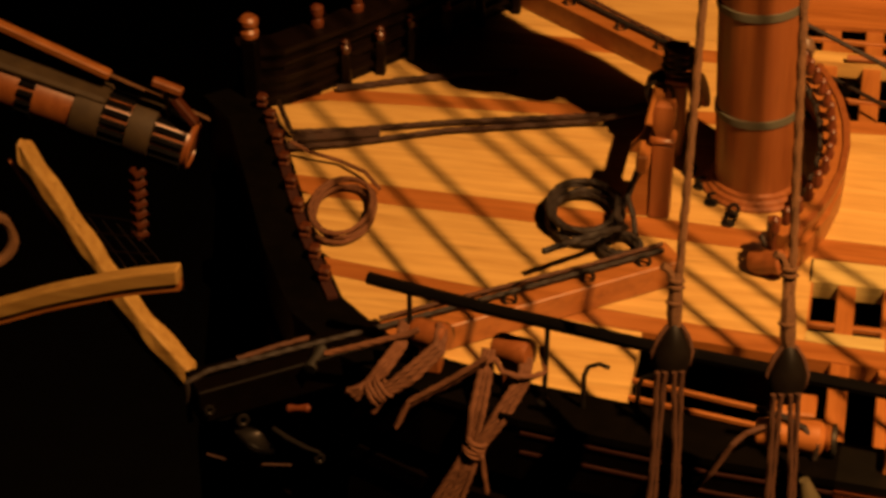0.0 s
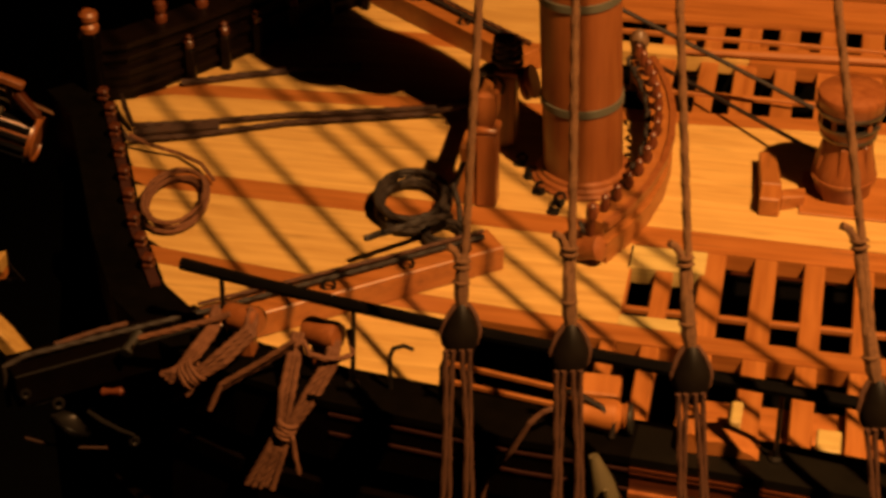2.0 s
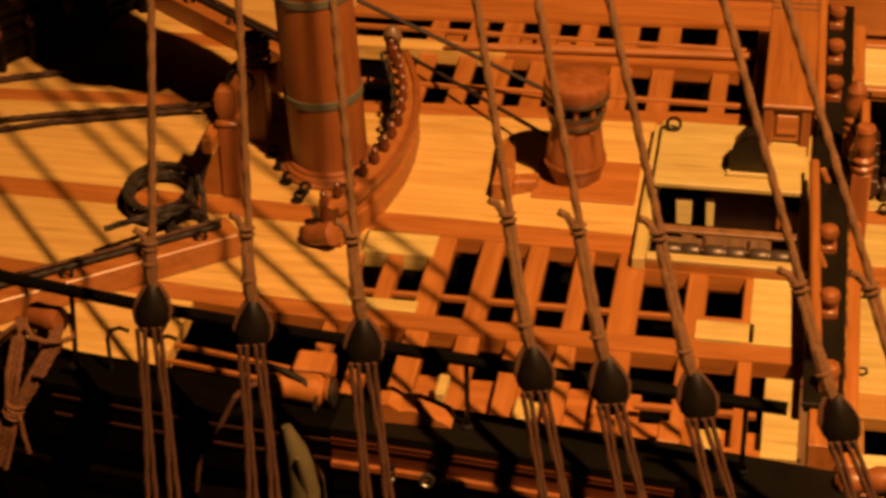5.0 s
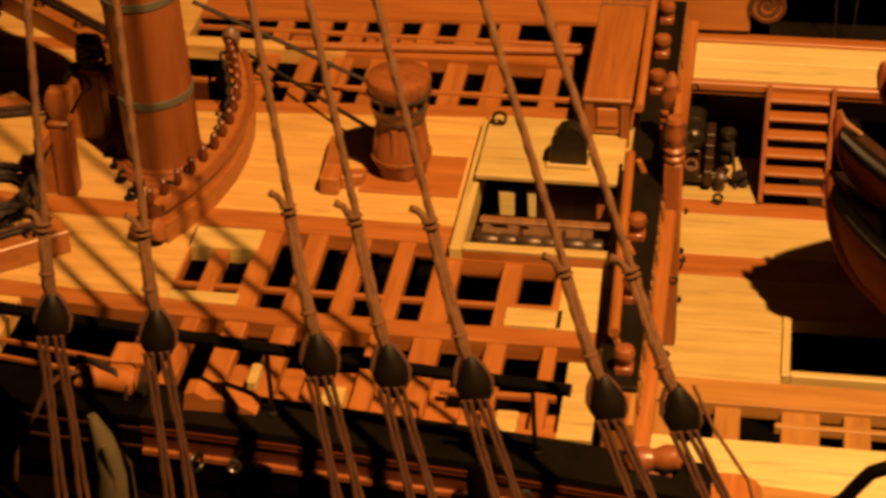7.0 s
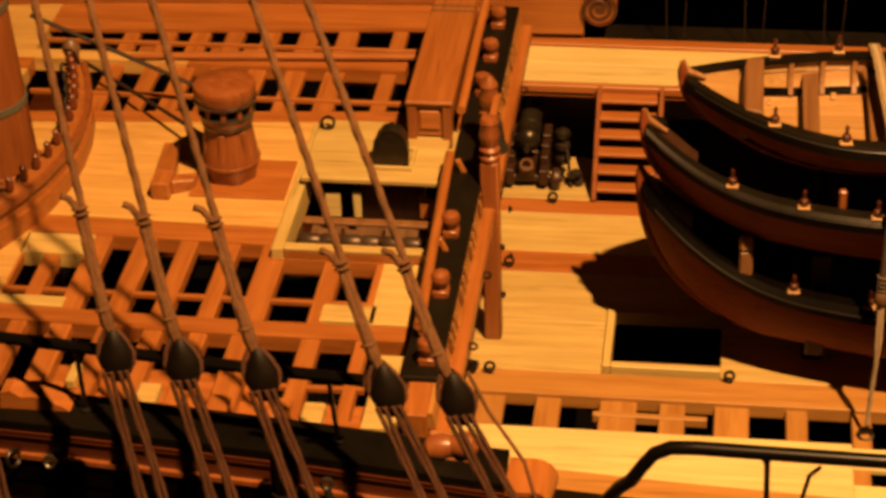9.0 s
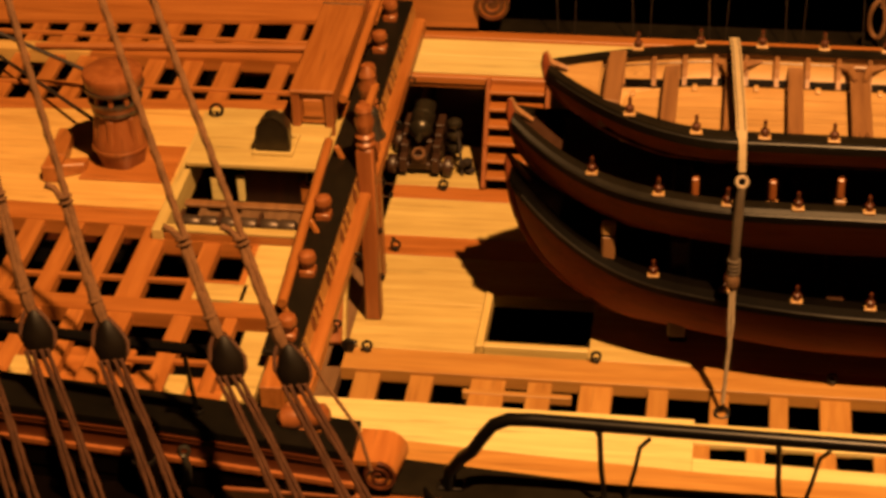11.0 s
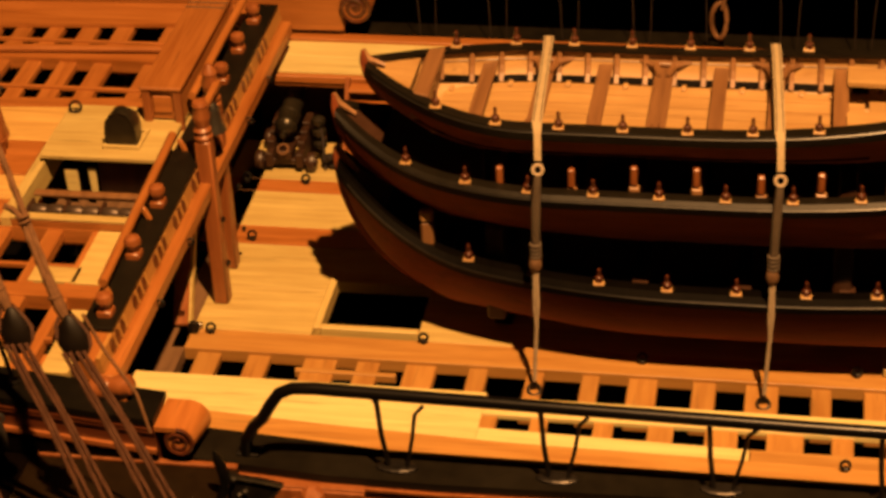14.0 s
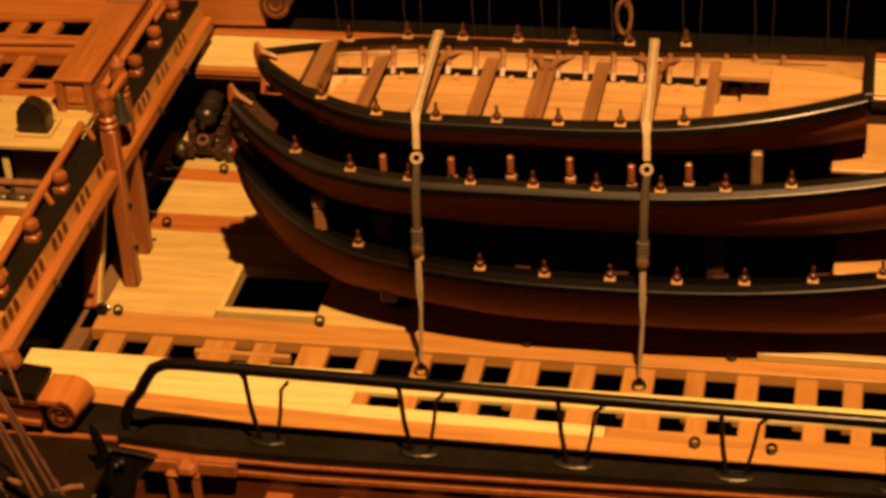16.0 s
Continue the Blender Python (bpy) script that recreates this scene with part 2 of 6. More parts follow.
BOWBLACK = plain("red_black_bow", (0.00275, 0.00121, 0.00066), (0.0055, 0.0022, 0.0011), 0.45, 0, 250, 0.15)
HEADWOOD = wood("head_rail_wood", (0.363, 0.226, 0.0633), (0.253, 0.138, 0.033), "x")
RAILHEAD = plain("dark_red_paint", (0.06, 0.015, 0.005), (0.12, 0.032, 0.01), 0.42, 0, 200, 0.2)
BLACK = plain("black_stain", (0.0011, 0.000605, 0.000385), (0.0022, 0.00121, 0.000715), 0.5, 0, 250, 0.15)
EBONY = plain("ebony_rail", (0.002, 0.0018, 0.0016), (0.0034, 0.003, 0.0027), 0.3, 0, 250, 0.1)
# Near-black colour that stands for shade below the decks.
SHADE_IN = plain("hold_shade", (0.0066, 0.0044, 0.0033), (0.011, 0.00715, 0.00495), 0.8)
HEMP = plain("hemp_rope", (0.07, 0.031, 0.0105), (0.13, 0.06, 0.021), 0.85, 0, 1500, 0.6)
LANYARD = plain("dark_lanyard", (0.036, 0.0125, 0.0045), (0.07, 0.026, 0.0095), 0.8, 0, 1500, 0.6)
CORD = plain("light_brown_cord", (0.075, 0.027, 0.0095), (0.118, 0.046, 0.018), 0.85, 0, 1500, 0.6)
CHANNEL = plain("dark_brown_channel", (0.0055, 0.003, 0.0011), (0.0105, 0.006, 0.0022), 0.38, 0, 250, 0.15)
BOATBLACK = plain("boat_gunwale_black", (0.0012, 0.0009, 0.0006), (0.0024, 0.0018, 0.0011), 0.5, 0, 250, 0.15)
TARRED = plain("tarred_rope", (0.0066, 0.00385, 0.00248), (0.0154, 0.0088, 0.0055), 0.7, 0, 1500, 0.6)
PALEROPE = plain("pale_cord", (0.231, 0.176, 0.11), (0.303, 0.242, 0.165), 0.85, 0, 1500, 0.5)
IRON = plain("blackened_iron", (0.011, 0.0099, 0.0088), (0.0275, 0.0231, 0.0193), 0.38, 0.7)
STEEL = plain("bright_pin", (0.275, 0.253, 0.22), (0.341, 0.314, 0.275), 0.25, 1.0)
BRONZE = plain("dark_bronze", (0.0193, 0.0165, 0.011), (0.0413, 0.033, 0.0198), 0.34, 0.6)
OLIVE = plain("bleached_olive_paint", (0.055, 0.0468, 0.0248), (0.088, 0.0715, 0.0385), 0.35, 0, 200)
ROLLER = plain("worn_roller_iron", (0.0358, 0.0242, 0.0165), (0.0715, 0.0495, 0.0341), 0.4, 0.4)
DARKCORD = plain("dark_brown_cord", (0.0165, 0.006, 0.0027), (0.033, 0.0125, 0.0054), 0.8, 0, 1500, 0.6)
PIERCED = plain("dark_red_piercing", (0.0165, 0.0033, 0.00165), (0.0275, 0.0055, 0.0022), 0.6)
DEADEYE = plain("tarred_elm", (0.0026, 0.0016, 0.0009), (0.0055, 0.0036, 0.002), 0.5, 0, 300, 0.3)
CANVAS = plain("dark_canvas", (0.026, 0.0155, 0.0058), (0.046, 0.029, 0.0112), 0.7)
# Darker copy of the inner wood: the lower boats' shade is its colour.
SHADE_WOOD = wood("shaded_inner_wood", (0.0385, 0.0165, 0.0077), (0.0248, 0.0099, 0.0044))
DULLRED = wood("dull_red_wood", (0.066, 0.0176, 0.00605), (0.0385, 0.0099, 0.0033), "z", 0.3, 0.1, 0.1, 1.0, 0.4)
BAND = plain("mast_hoop_paint", (0.0605, 0.0633, 0.0468), (0.0825, 0.0825, 0.0605), 0.5)
PEWTER = plain("bell_metal", (0.11, 0.105, 0.0908), (0.165, 0.154, 0.132), 0.3, 0.9)
STRAPW = plain("webbing", (0.253, 0.193, 0.105), (0.33, 0.259, 0.149), 0.8, 0, 2500, 0.5)
STRAPG = plain("grey_strap", (0.0468, 0.0341, 0.022), (0.0743, 0.055, 0.0358), 0.75, 0, 2500, 0.5)
# Plinth cloth; also the black sheets that stand for shade under openings.
VELVET_SHADE = plain("black_velvet_and_shade", (0.0011, 0.0011, 0.0011), (0.0022, 0.00193, 0.00165), 0.95, 0, 400)
ROOM = plain("dark_wall_paint", (0.003, 0.0027, 0.0024), (0.005, 0.0045, 0.004), 0.9, 0, 20)

# ---- the room and the plinth ----
rm = solo("floor", box(B(), -300, 300, -300, 300, -122, -120, 0), ROOM, "dark gallery floor under the plinth", "floor", kind="structure")
for nm, d in (("wall_north", (-300, 300, 300, 305)), ("wall_south", (-300, 300, -305, -300)), ("wall_west", (-305, -300, -305, 305)), ("wall_east", (300, 305, -305, 305))):
    solo(nm, box(B(), *d, -122, 180, 0), ROOM, "dark painted gallery wall", "wall", kind="structure")
solo("ceiling", box(B(), -305, 305, -305, 305, 180, 185, 0), ROOM, "dark gallery ceiling", "ceiling", kind="structure")
solo("plinth", box(B(), -6, 65, -9, 9, -120, -20, 0.5), VELVET_SHADE, "black velvet covered display plinth under the ship model", "plinth")

# ---- hull ----
NEAR = [(-13.4, 1.6), (-12.3, 0.4), (-11.2, -2.0), (-9.95, -4.8), (-8.8, -6.9), (-7.6, -8.0), (-6.0, -8.7), (-4.0, -9.2), (0, -9.7), (5, -10.0), (10, -10.05), (14.0, -10.1)]
FAR = [(-13.4, 1.6), (-12.3, 2.0), (-11.0, 3.5), (-9.7, 5.2), (-8.1, 7.7), (-6.6, 9.2), (-4.0, 10.1), (0, 10.5), (5, 10.8), (10, 11.0), (14.4, 11.1)]


def y_near(x):
    return lerp_table(NEAR, x)


def y_far(x):
    return lerp_table(FAR, x)


hull = thing("ship_hull", "unfinished ship model hull with dark red-brown sides and black wales", "ship model", (11, 0, -20))


def side(line, out, levels, z_extra=0):
    """A shell of the ship's side: level rows (outward, z) along a line."""
    bm = B()
    pts = [Vector((*p, 0)) for p in line]
    rows = []
    for i, p in enumerate(pts):
        d = pts[min(i + 1, len(pts) - 1)] - pts[max(i - 1, 0)]
        s = Vector((d.y, -d.x, 0)).normalized() * out
        rows.append([bm.verts.new(p + s * o + Vector((0, 0, z))) for o, z in levels])
    for a, b in zip(rows, rows[1:]):
        for k in range(len(levels) - 1):
            bm.faces.new((a[k], a[k + 1], b[k + 1], b[k]))
    return bm


SHELL = [(0.7, -0.9), (0.75, -1.6), (0.95, -1.6), (0.95, -2.0), (0.85, -2.1), (1.1, -4.2), (1.4, -4.2), (1.45, -4.8), (1.2, -4.9), (2.0, -10), (2.2, -20), (0.2, -20), (0.2, -0.9)]
NEAR_ALL = NEAR + [(17, -10.1), (40, -10.1), (60, -9.5)]
FAR_ALL = FAR + [(17, 11.1), (40, 11.1), (60, 10.4)]
# Forward of here the port planking is blackened to stand for shade.
SPLIT = (2.2, -9.83)
LOW = [(o, min(z, -1.95)) for o, z in SHELL]
part("port_side", side([SPLIT] + [p for p in NEAR if p[0] > 2.2], 1, [(o + (0.22 if z > -9 else 0.0), z) for o, z in SHELL]), BLACK, hull, "black side planking below the wale")
part("port_waist_side", side([p for p in NEAR_ALL if p[0] > 13.9], 1, LOW), HULLWOOD, hull, "red mahogany waist planking")
part("starboard_waist_side", side([p for p in FAR_ALL if p[0] > 14.3], -1, LOW), HULLWOOD, hull, "red mahogany waist planking")
part("port_bow_side", side([p for p in NEAR_ALL if p[0] < 2.2] + [SPLIT], 1, SHELL), BLACK, hull, "bow planking blackened for the shade there")
part("starboard_side", side(FAR, -1, SHELL), HULLWOOD, hull, "dark mahogany side planking")
AFT_N, AFT_F = [p for p in NEAR if p[0] > -8], [p for p in FAR if p[0] > -7]
BOW_N, BOW_F = [p for p in NEAR if p[0] < -7], [p for p in FAR if p[0] < -6]
def cap_drop(x):
    return lerp_table([(4.5, 0.0), (11.0, -0.48), (14.0, -0.8)], x)


CAP = [(x, y, cap_drop(x)) for x, y in NEAR]
CAP_AFT = [(2.2, -9.83, 0.0)] + [p for p in CAP if p[0] > 2.2] + [(14.32, -10.1, -0.82)]
CAP_BOW = [p for p in CAP if p[0] < 2.2] + [(2.2, -9.83, 0.0)]
part("port_bulwark", strip(B(), CAP_AFT, -0.93, -0.02, -0.9, 0.5), HULLWOOD, hull, "mahogany bulwark")
# Blackened as well: shade at the bow put into the colour.
part("port_bow_bulwark", strip(B(), CAP_BOW, -0.93, -0.02, -0.9, 0.5), BLACK, hull, "black bow bulwark")
part("starboard_bulwark", strip(B(), AFT_F, 0.02, 0.75, -0.9, 0.5), PEAR, hull, "pearwood inner bulwark")
part("starboard_bow_bulwark", strip(B(), BOW_F, 0.02, 0.6, -0.9, 1.5), BOWBLACK, hull, "black bow bulwark")
part("port_cap_rail", strip(B(), CAP_AFT, -0.98, 0.22, 0.503, 0.68), CAPBLACK, hull, "black cap rail")
part("port_bow_cap_rail", strip(B(), CAP_BOW, -0.98, 0.22, 0.503, 0.68), BOATBLACK, hull, "black bow cap rail")
# Darker copies of the after mouldings, dimmed for the bow's shade.
CAP_MID = [p for p in CAP_BOW if p[0] > -4.5]
for dz in (0.3, -0.2):
    part("port_bow_moulding", strip(B(), CAP_MID, -0.97, -0.9, dz, dz + 0.06), PIERCED, hull, "thin dark red moulding")
part("starboard_cap_rail", strip(B(), AFT_F, -0.06, 0.95, 0.503, 0.68), BLACK, hull, "black cap rail")
part("bow_rail", strip(B(), BOW_F, -0.1, 0.75, 1.503, 1.66), BOWBLACK, hull, "black bow rail")
part("bow_rail", strip(B(), BOW_F, -0.12, 0.0, 0.75, 0.9), BOWBLACK, hull, "black bow rail")
part("bow_rail", strip(B(), BOW_F, -0.12, 0.0, 0.25, 0.36), BOWBLACK, hull, "black bow rail")
part("bow_rail", strip(B(), BOW_F, -0.12, 0.0, 1.2, 1.3), BOWBLACK, hull, "black bow rail")
# Black sheet in place of the shade inside the hold.
part("hold_floor", box(B(), -10, 60, -9, 10, -9.4, -9, 0), VELVET_SHADE, hull)
WFAR = [(14.2, 11.15), (25, 11.15), (40, 11.15), (60, 10.5)]
WBLACK = [(14.2, -9.48), (15.5, -9.57), (18.2, -9.8), (21, -10.08), (26, -10.2), (34, -10.16), (60, -10.16)]
WOUT = [(14.2, -10.72), (15.9, -10.86), (18.6, -11.1), (21.2, -11.15), (26, -11.05), (34, -10.88), (60, -10.88)]
part("port_gunwale", prism(B(), WOUT + WBLACK[::-1], -1.66, -1.45), GUNWALE, hull, "black waist gunwale")
part("starboard_gunwale", strip(B(), WFAR, 0.25, 1.75, -1.9, -1.45), GUNWALE, hull, "black waist gunwale")
part("port_wale", strip(B(), CAP_AFT, -0.98, -0.9, -0.95, -0.3), BLACK, hull, "black wale under the moulding")
for dz, w, h in ((-0.3, 1.05, 0.12), (0.26, 0.98, 0.05), (0.37, 0.99, 0.05)):
    part("port_moulding", strip(B(), CAP_AFT, -w, -0.9, dz, dz + h), PEAR_Z if h > 0.1 else HULLWOOD, hull, "polished red-brown moulding")
for dz, h in ((-1.76, 0.07), (-2.16, 0.12)):
    part("port_waist_moulding", strip(B(), WOUT, -0.1, 0.12, dz, dz + h), PEAR_Z, hull, "polished orange moulding")
part("port_waist_wall", strip(B(), WOUT, -0.03, 0.2, -6, -1.68), HULLWOOD, hull, "mahogany waist side")

# ---- forecastle deck ----
deck = thing("forecastle_deck", "model forecastle deck of pale boards and orange strips with open framing", "deck", (0, 0, -0.5), kind="structure")


def board(x0, x1, ya, yb, mat, name="board", z=0.0, t=0.42, n=7):
    """One deck board between two lines y(x)."""
    bm = B()
    rows = []
    for i in range(n + 1):
        x = x0 + (x1 - x0) * i / n
        a, b = (ya(x) if callable(ya) else ya), (yb(x) if callable(yb) else yb)
        rows.append([bm.verts.new((x, a, z - t)), bm.verts.new((x, b, z - t)), bm.verts.new((x, b, z)), bm.verts.new((x, a, z))])
    for p, q in zip(rows, rows[1:]):
        for k in range(4):
            bm.faces.new((p[k], p[(k + 1) % 4], q[(k + 1) % 4], q[k]))
    bm.faces.new(rows[0][::-1])
    bm.faces.new(rows[-1])
    return part(name, bm, mat, deck)


def s1(x):
    return -1.22 - 0.028 * (x + 8.7)


def s1b(x):
    return s1(x) - 0.78


def s2(x):
    return -4.55 - 0.135 * (x + 8.7) + 0.0039 * max(x + 8.7, 0) ** 2


def s2b(x):
    return s2(x) - 0.6


def f1(x):
    return 2.55 + 0.07 * (x + 9.6)


def f1b(x):
    return f1(x) + 0.58


def clip_n(f):
    return lambda x: max(f(x), y_near(x) + 0.02)


def clip_f(f):
    return lambda x: min(f(x), y_far(x) - 0.02)


G = 0.015
board(-13.2, 7.62, clip_n(lambda x: s1(x) + G), clip_f(lambda x: f1(x) - G), DECK, n=24)
board(-12.2, 7.62, clip_n(s1b), clip_n(s1), PEAR, "strip", n=20)
board(-12.2, 7.62, clip_f(f1), clip_f(f1b), PEAR, "strip", n=20)
board(-11.4, 1.25, clip_n(lambda x: s2(x) + G), clip_n(lambda x: s1b(x) - G), DECK, n=16)
board(-10.4, 11.6, clip_n(s2b), clip_n(s2), PEAR, "strip", n=24)
board(-9.9, -2.2, lambda x: y_near(x) + 0.05, clip_n(lambda x: s2b(x) - G), DECK, n=16)
board(-11.6, -1.4, clip_f(lambda x: f1b(x) + G), clip_f(lambda x: 6.2), DECK, n=16)
board(-9.0, 3.2, clip_f(lambda x: 6.85), clip_f(lambda x: 7.4), DECK, n=12)
board(3.21, 9.6, 6.8, 7.45, PEAR, "strip", n=4)
board(-10.0, -1.4, clip_f(lambda x: 6.2), clip_f(lambda x: 6.85), PEAR, "strip", n=10)
board(-8.6, -1.5, clip_f(lambda x: 7.42), lambda x: y_far(x) - 0.05, DECK, n=10)
board(-1.5, 11.6, lambda x: 8.72 + 0.075 * max(x, 0), lambda x: y_far(x) - 0.05, PEAR, "strip", t=0.12, n=8)
board(10.5, 11.7, -5.65, -2.62, BOXWOOD, n=2)
board(10.95, 11.7, -9.6, -6.85, BOXWOOD, n=2)
board(7.62, 11.7, s1b, -3.06, PEAR, "strip", n=4)
board(7.62, 11.7, lambda x: 3.16, f1b, PEAR, "strip", n=4)
board(9.3, 10.6, -5.6, -4.9, BOXWOOD, n=1)
board(1.26, 2.95, lambda x: s2(x) + G, -5.12, BOXWOOD, n=3)
board(1.2, 2.95, -3.25, -2.35, BOXWOOD, n=1)
board(0.4, 11, lambda x: y_near(x) + 0.05, lambda x: y_near(x) + 0.7, PEAR, "strip", z=-0.02, n=6)
for a, b in ((0.95, 1.3), (1.84, 2.25), (2.84, 3.38), (4.03, 4.55), (5.16, 5.63), (6.3, 6.73), (7.31, 7.96), (8.99, 9.46), (10.3, 10.62)):
    part("deck_beam", box(B(), a, b, -9.7, -2.3, -0.36, -0.03), PEAR_Y, deck)
for a, b in ((0.82, 1.29), (1.93, 2.41), (2.85, 3.42), (3.9, 4.45), (5.0, 5.53), (6.1, 6.7), (7.25, 7.85), (8.87, 9.32), (10.0, 10.35)):
    part("deck_beam", hexa(B(), [(a, 3.9, -0.36), (b, 3.9, -0.36), (b, 9.6, -0.36), (a, 9.6, -0.36), (a, 3.9, -0.125), (b, 3.9, -0.125), (b, 9.6, -0.125), (a, 9.6, -0.125)], 0.03), PEAR_Y, deck)
for x0, x1 in ((1.1, 2.1), (3.3, 4.1), (4.3, 5.15), (7.7, 8.5)):
    part("under_panel", box(B(), x0, x1, 7.5, 9.3, -0.95, -0.8, 0.02), PEAR, deck, "red-lit board under the far framing")
part("carling", box(B(), 1.2, 10.4, -4.82, -4.68, -0.16, -0.04, 0.01), PEAR, deck)
part("carling", box(B(), 8.2, 10.8, -8.2, -8.05, -0.16, -0.04, 0.01), PEAR, deck)
for ya, yb in ((-7.55, -8.0), (-8.15, -8.55)):
    part("carling", beam(B(), (-2.25, ya + 0.12, -0.1), (0.95, yb, -0.1), 0.09, 0.12, 0.02), PEAR, deck)
part("carling", box(B(), -1, 10.4, 5.0, 5.14, -0.16, -0.04, 0.01), PEAR, deck)
part("carling", box(B(), -1.4, 10.4, 8.1, 8.22, -0.16, -0.04, 0.01), PEAR, deck)

# Black sheet that stands for shade behind the far deck openings.
part("dark_liner", box(B(), -1.6, 11.6, 10.0, 10.1, -4, -0.15, 0), VELVET_SHADE, deck)
part("spirketting", box(B(), 1.0, 10.9, -9.72, -8.3, -0.62, -0.4, 0.02), PEAR, deck, "orange inner boarding along the bulwark")
part("spirketting", box(B(), 2.85, 8.3, -8.29, -7.3, -0.62, -0.42, 0.02), PEAR, deck, "orange inner boarding along the bulwark")

# ---- foremast ----
foremast = thing("foremast", "thick red-brown wooden lower mast with grey-green hoops", "mast", (-0.2, 0.5, 0))
MX, MY = -0.33, 0.5
RAKE = Matrix.Rotation(radians(-2.6), 4, "Y")
# Above 8.7 the unseen pole narrows just to trim its shadow.
part("mast_pole", lathe(B(), [(0.96, -6), (0.96, 0.3), (0.96, 8.7), (0.82, 9.8), (0.52, 11.2), (0.46, 30), (0.4, 60)], (MX, MY, 0), 40, RAKE), MAST, foremast, smooth=True)
for z in (2.2, 4.95):
    part("hoop", lathe(B(), [(0.95, z - 0.1), (1.0, z - 0.09), (1.0, z + 0.09), (0.95, z + 0.1)], (MX, MY, 0), 40, RAKE), BAND, foremast, "grey-green painted hoop", True)
part("mast_coat", lathe(B(), [(1.26, 0.0), (1.26, 0.07), (1.18, 0.11), (1.15, 0.18), (1.07, 0.22), (1.05, 0.3), (0.96, 0.34)], (MX, MY, 0), 40), PEAR_Z, foremast, smooth=True)

# Out of view; added only to broaden the mast's shadow on the foredeck.
jt = thing("shadow_blocks", "unseen blocks and falls added before the foremast to widen its shadow", "tackle", (-1.6, -0.6, 8.6))
for x, y, z, r, h in ((-1.5, -0.3, 11.3, 0.98, 3.5), (-2.05, -0.9, 11.9, 0.8, 2.7)):
    part("block", lathe(B(), [(0.05 + r * math.sin(math.pi * k / 14), -h * math.cos(math.pi * k / 14)) for k in range(15)], (x, y, z), 20), DEADEYE, jt, "unseen block that casts shadow on the deck", True)
    part("fall", tube(B(), [(x, y, z + h - 0.2), (x + 0.1, y + 0.2, z + h + 6), (x + 0.2, y + 0.4, 32)], 0.09, 6), TARRED, jt)

# ---- breastwork at the break of the forecastle ----
brk = thing("breastwork", "pearwood breast rail with a pierced arcade, black plank and round-headed timbers", "railing", (12.2, 0, 0))
part("black_plank", box(B(), 11.72, 12.58, -8.4, 9.9, 0.45, 0.6, 0.02), GUNWALE, brk, "black flat plank")
part("fascia_beam", box(B(), 11.9, 12.46, -9.6, 10.1, -0.55, 0.45, 0.02), PEAR_Y, brk)
part("arcade_board", hexa(B(), [(12.465, -9.5, 0.0), (12.64, -9.5, 0.0), (12.64, 10.0, 0.0), (12.465, 10.0, 0.0), (12.465, -9.5, 0.446), (12.57, -9.5, 0.446), (12.57, 10.0, 0.446), (12.465, 10.0, 0.446)]), OCHRE_Y, brk, "golden arcade board")
for g in range(9):
    for k in range(3):
        y = -8.6 + g * 1.95 + k * 0.42
        # Solid dark disc painted for the shade in an arched opening.
        part("arch", lathe(B(), [(0.02, -0.03), (0.14, -0.03), (0.14, 0.03), (0.02, 0.03)], (12.608, y, 0.22), 12, Matrix.Rotation(radians(-99), 4, "Y") @ Matrix.Diagonal((1.4, 1, 1, 1))), DULLRED, brk, "dark red disc standing for a shaded arched opening")
        part("baluster", tube(B(), [(12.65, y + 0.21, 0.06), (12.6, y + 0.21, 0.42)], [0.045, 0.03], 6), OCHRE, brk, "golden little baluster", True)
part("lower_moulding", box(B(), 12.465, 12.95, -9.6, 10.0, -0.5, -0.02, 0.06), PEAR_Y, brk)
part("top_rail", tube(B(), [(11.95, -7.0, 1.0), (11.85, -4, 1.02), (11.7, 0.6, 1.02)], 0.13, 10), PEAR_Y, brk, smooth=True)
part("top_rail", tube(B(), [(11.75, 2.6, 1.2), (11.72, 6, 1.2), (11.7, 9.6, 1.15)], 0.13, 10), PEAR_Y, brk, smooth=True)
for x, y in ((12.25, -7.8), (12.2, -5.1), (12.12, -2.5), (12.1, 4.6), (12.1, 6.6), (12.1, 8.6)):
    bm = box(B(), x - 0.2, x + 0.2, y - 0.2, y + 0.2, 0.58, 0.78, 0.03)
    lathe(bm, [(0.14, 0.78), (0.13, 0.86), (0.21, 0.96), (0.24, 1.08), (0.2, 1.2), (0.08, 1.26)], (x, y, 0), 16)
    part("timberhead", bm, MAST, brk, "round-headed red timber", True)
for y in (-6.9, -3.2, 0.5):
    part("rail_bracket", beam(B(), (11.9, y, 0.95), (12.1, y, 0.5), 0.14, 0.14), PEAR_Y, brk)
for x, y, z in ((12.98, -2.9, -0.3), (12.98, -5.9, -0.3), (12.98, 3.9, -0.3), (12.98, 6.5, -0.3)):
    part("bolt", ring(B(), (x + 0.05, y, z), 0.1, 0.035, (0, 1, 0), 10, 5), IRON, brk, "iron ring bolt")

belfry = thing("belfry", "two tall turned pearwood posts carrying a grey bell", "belfry", (12.8, 1, -4.2))
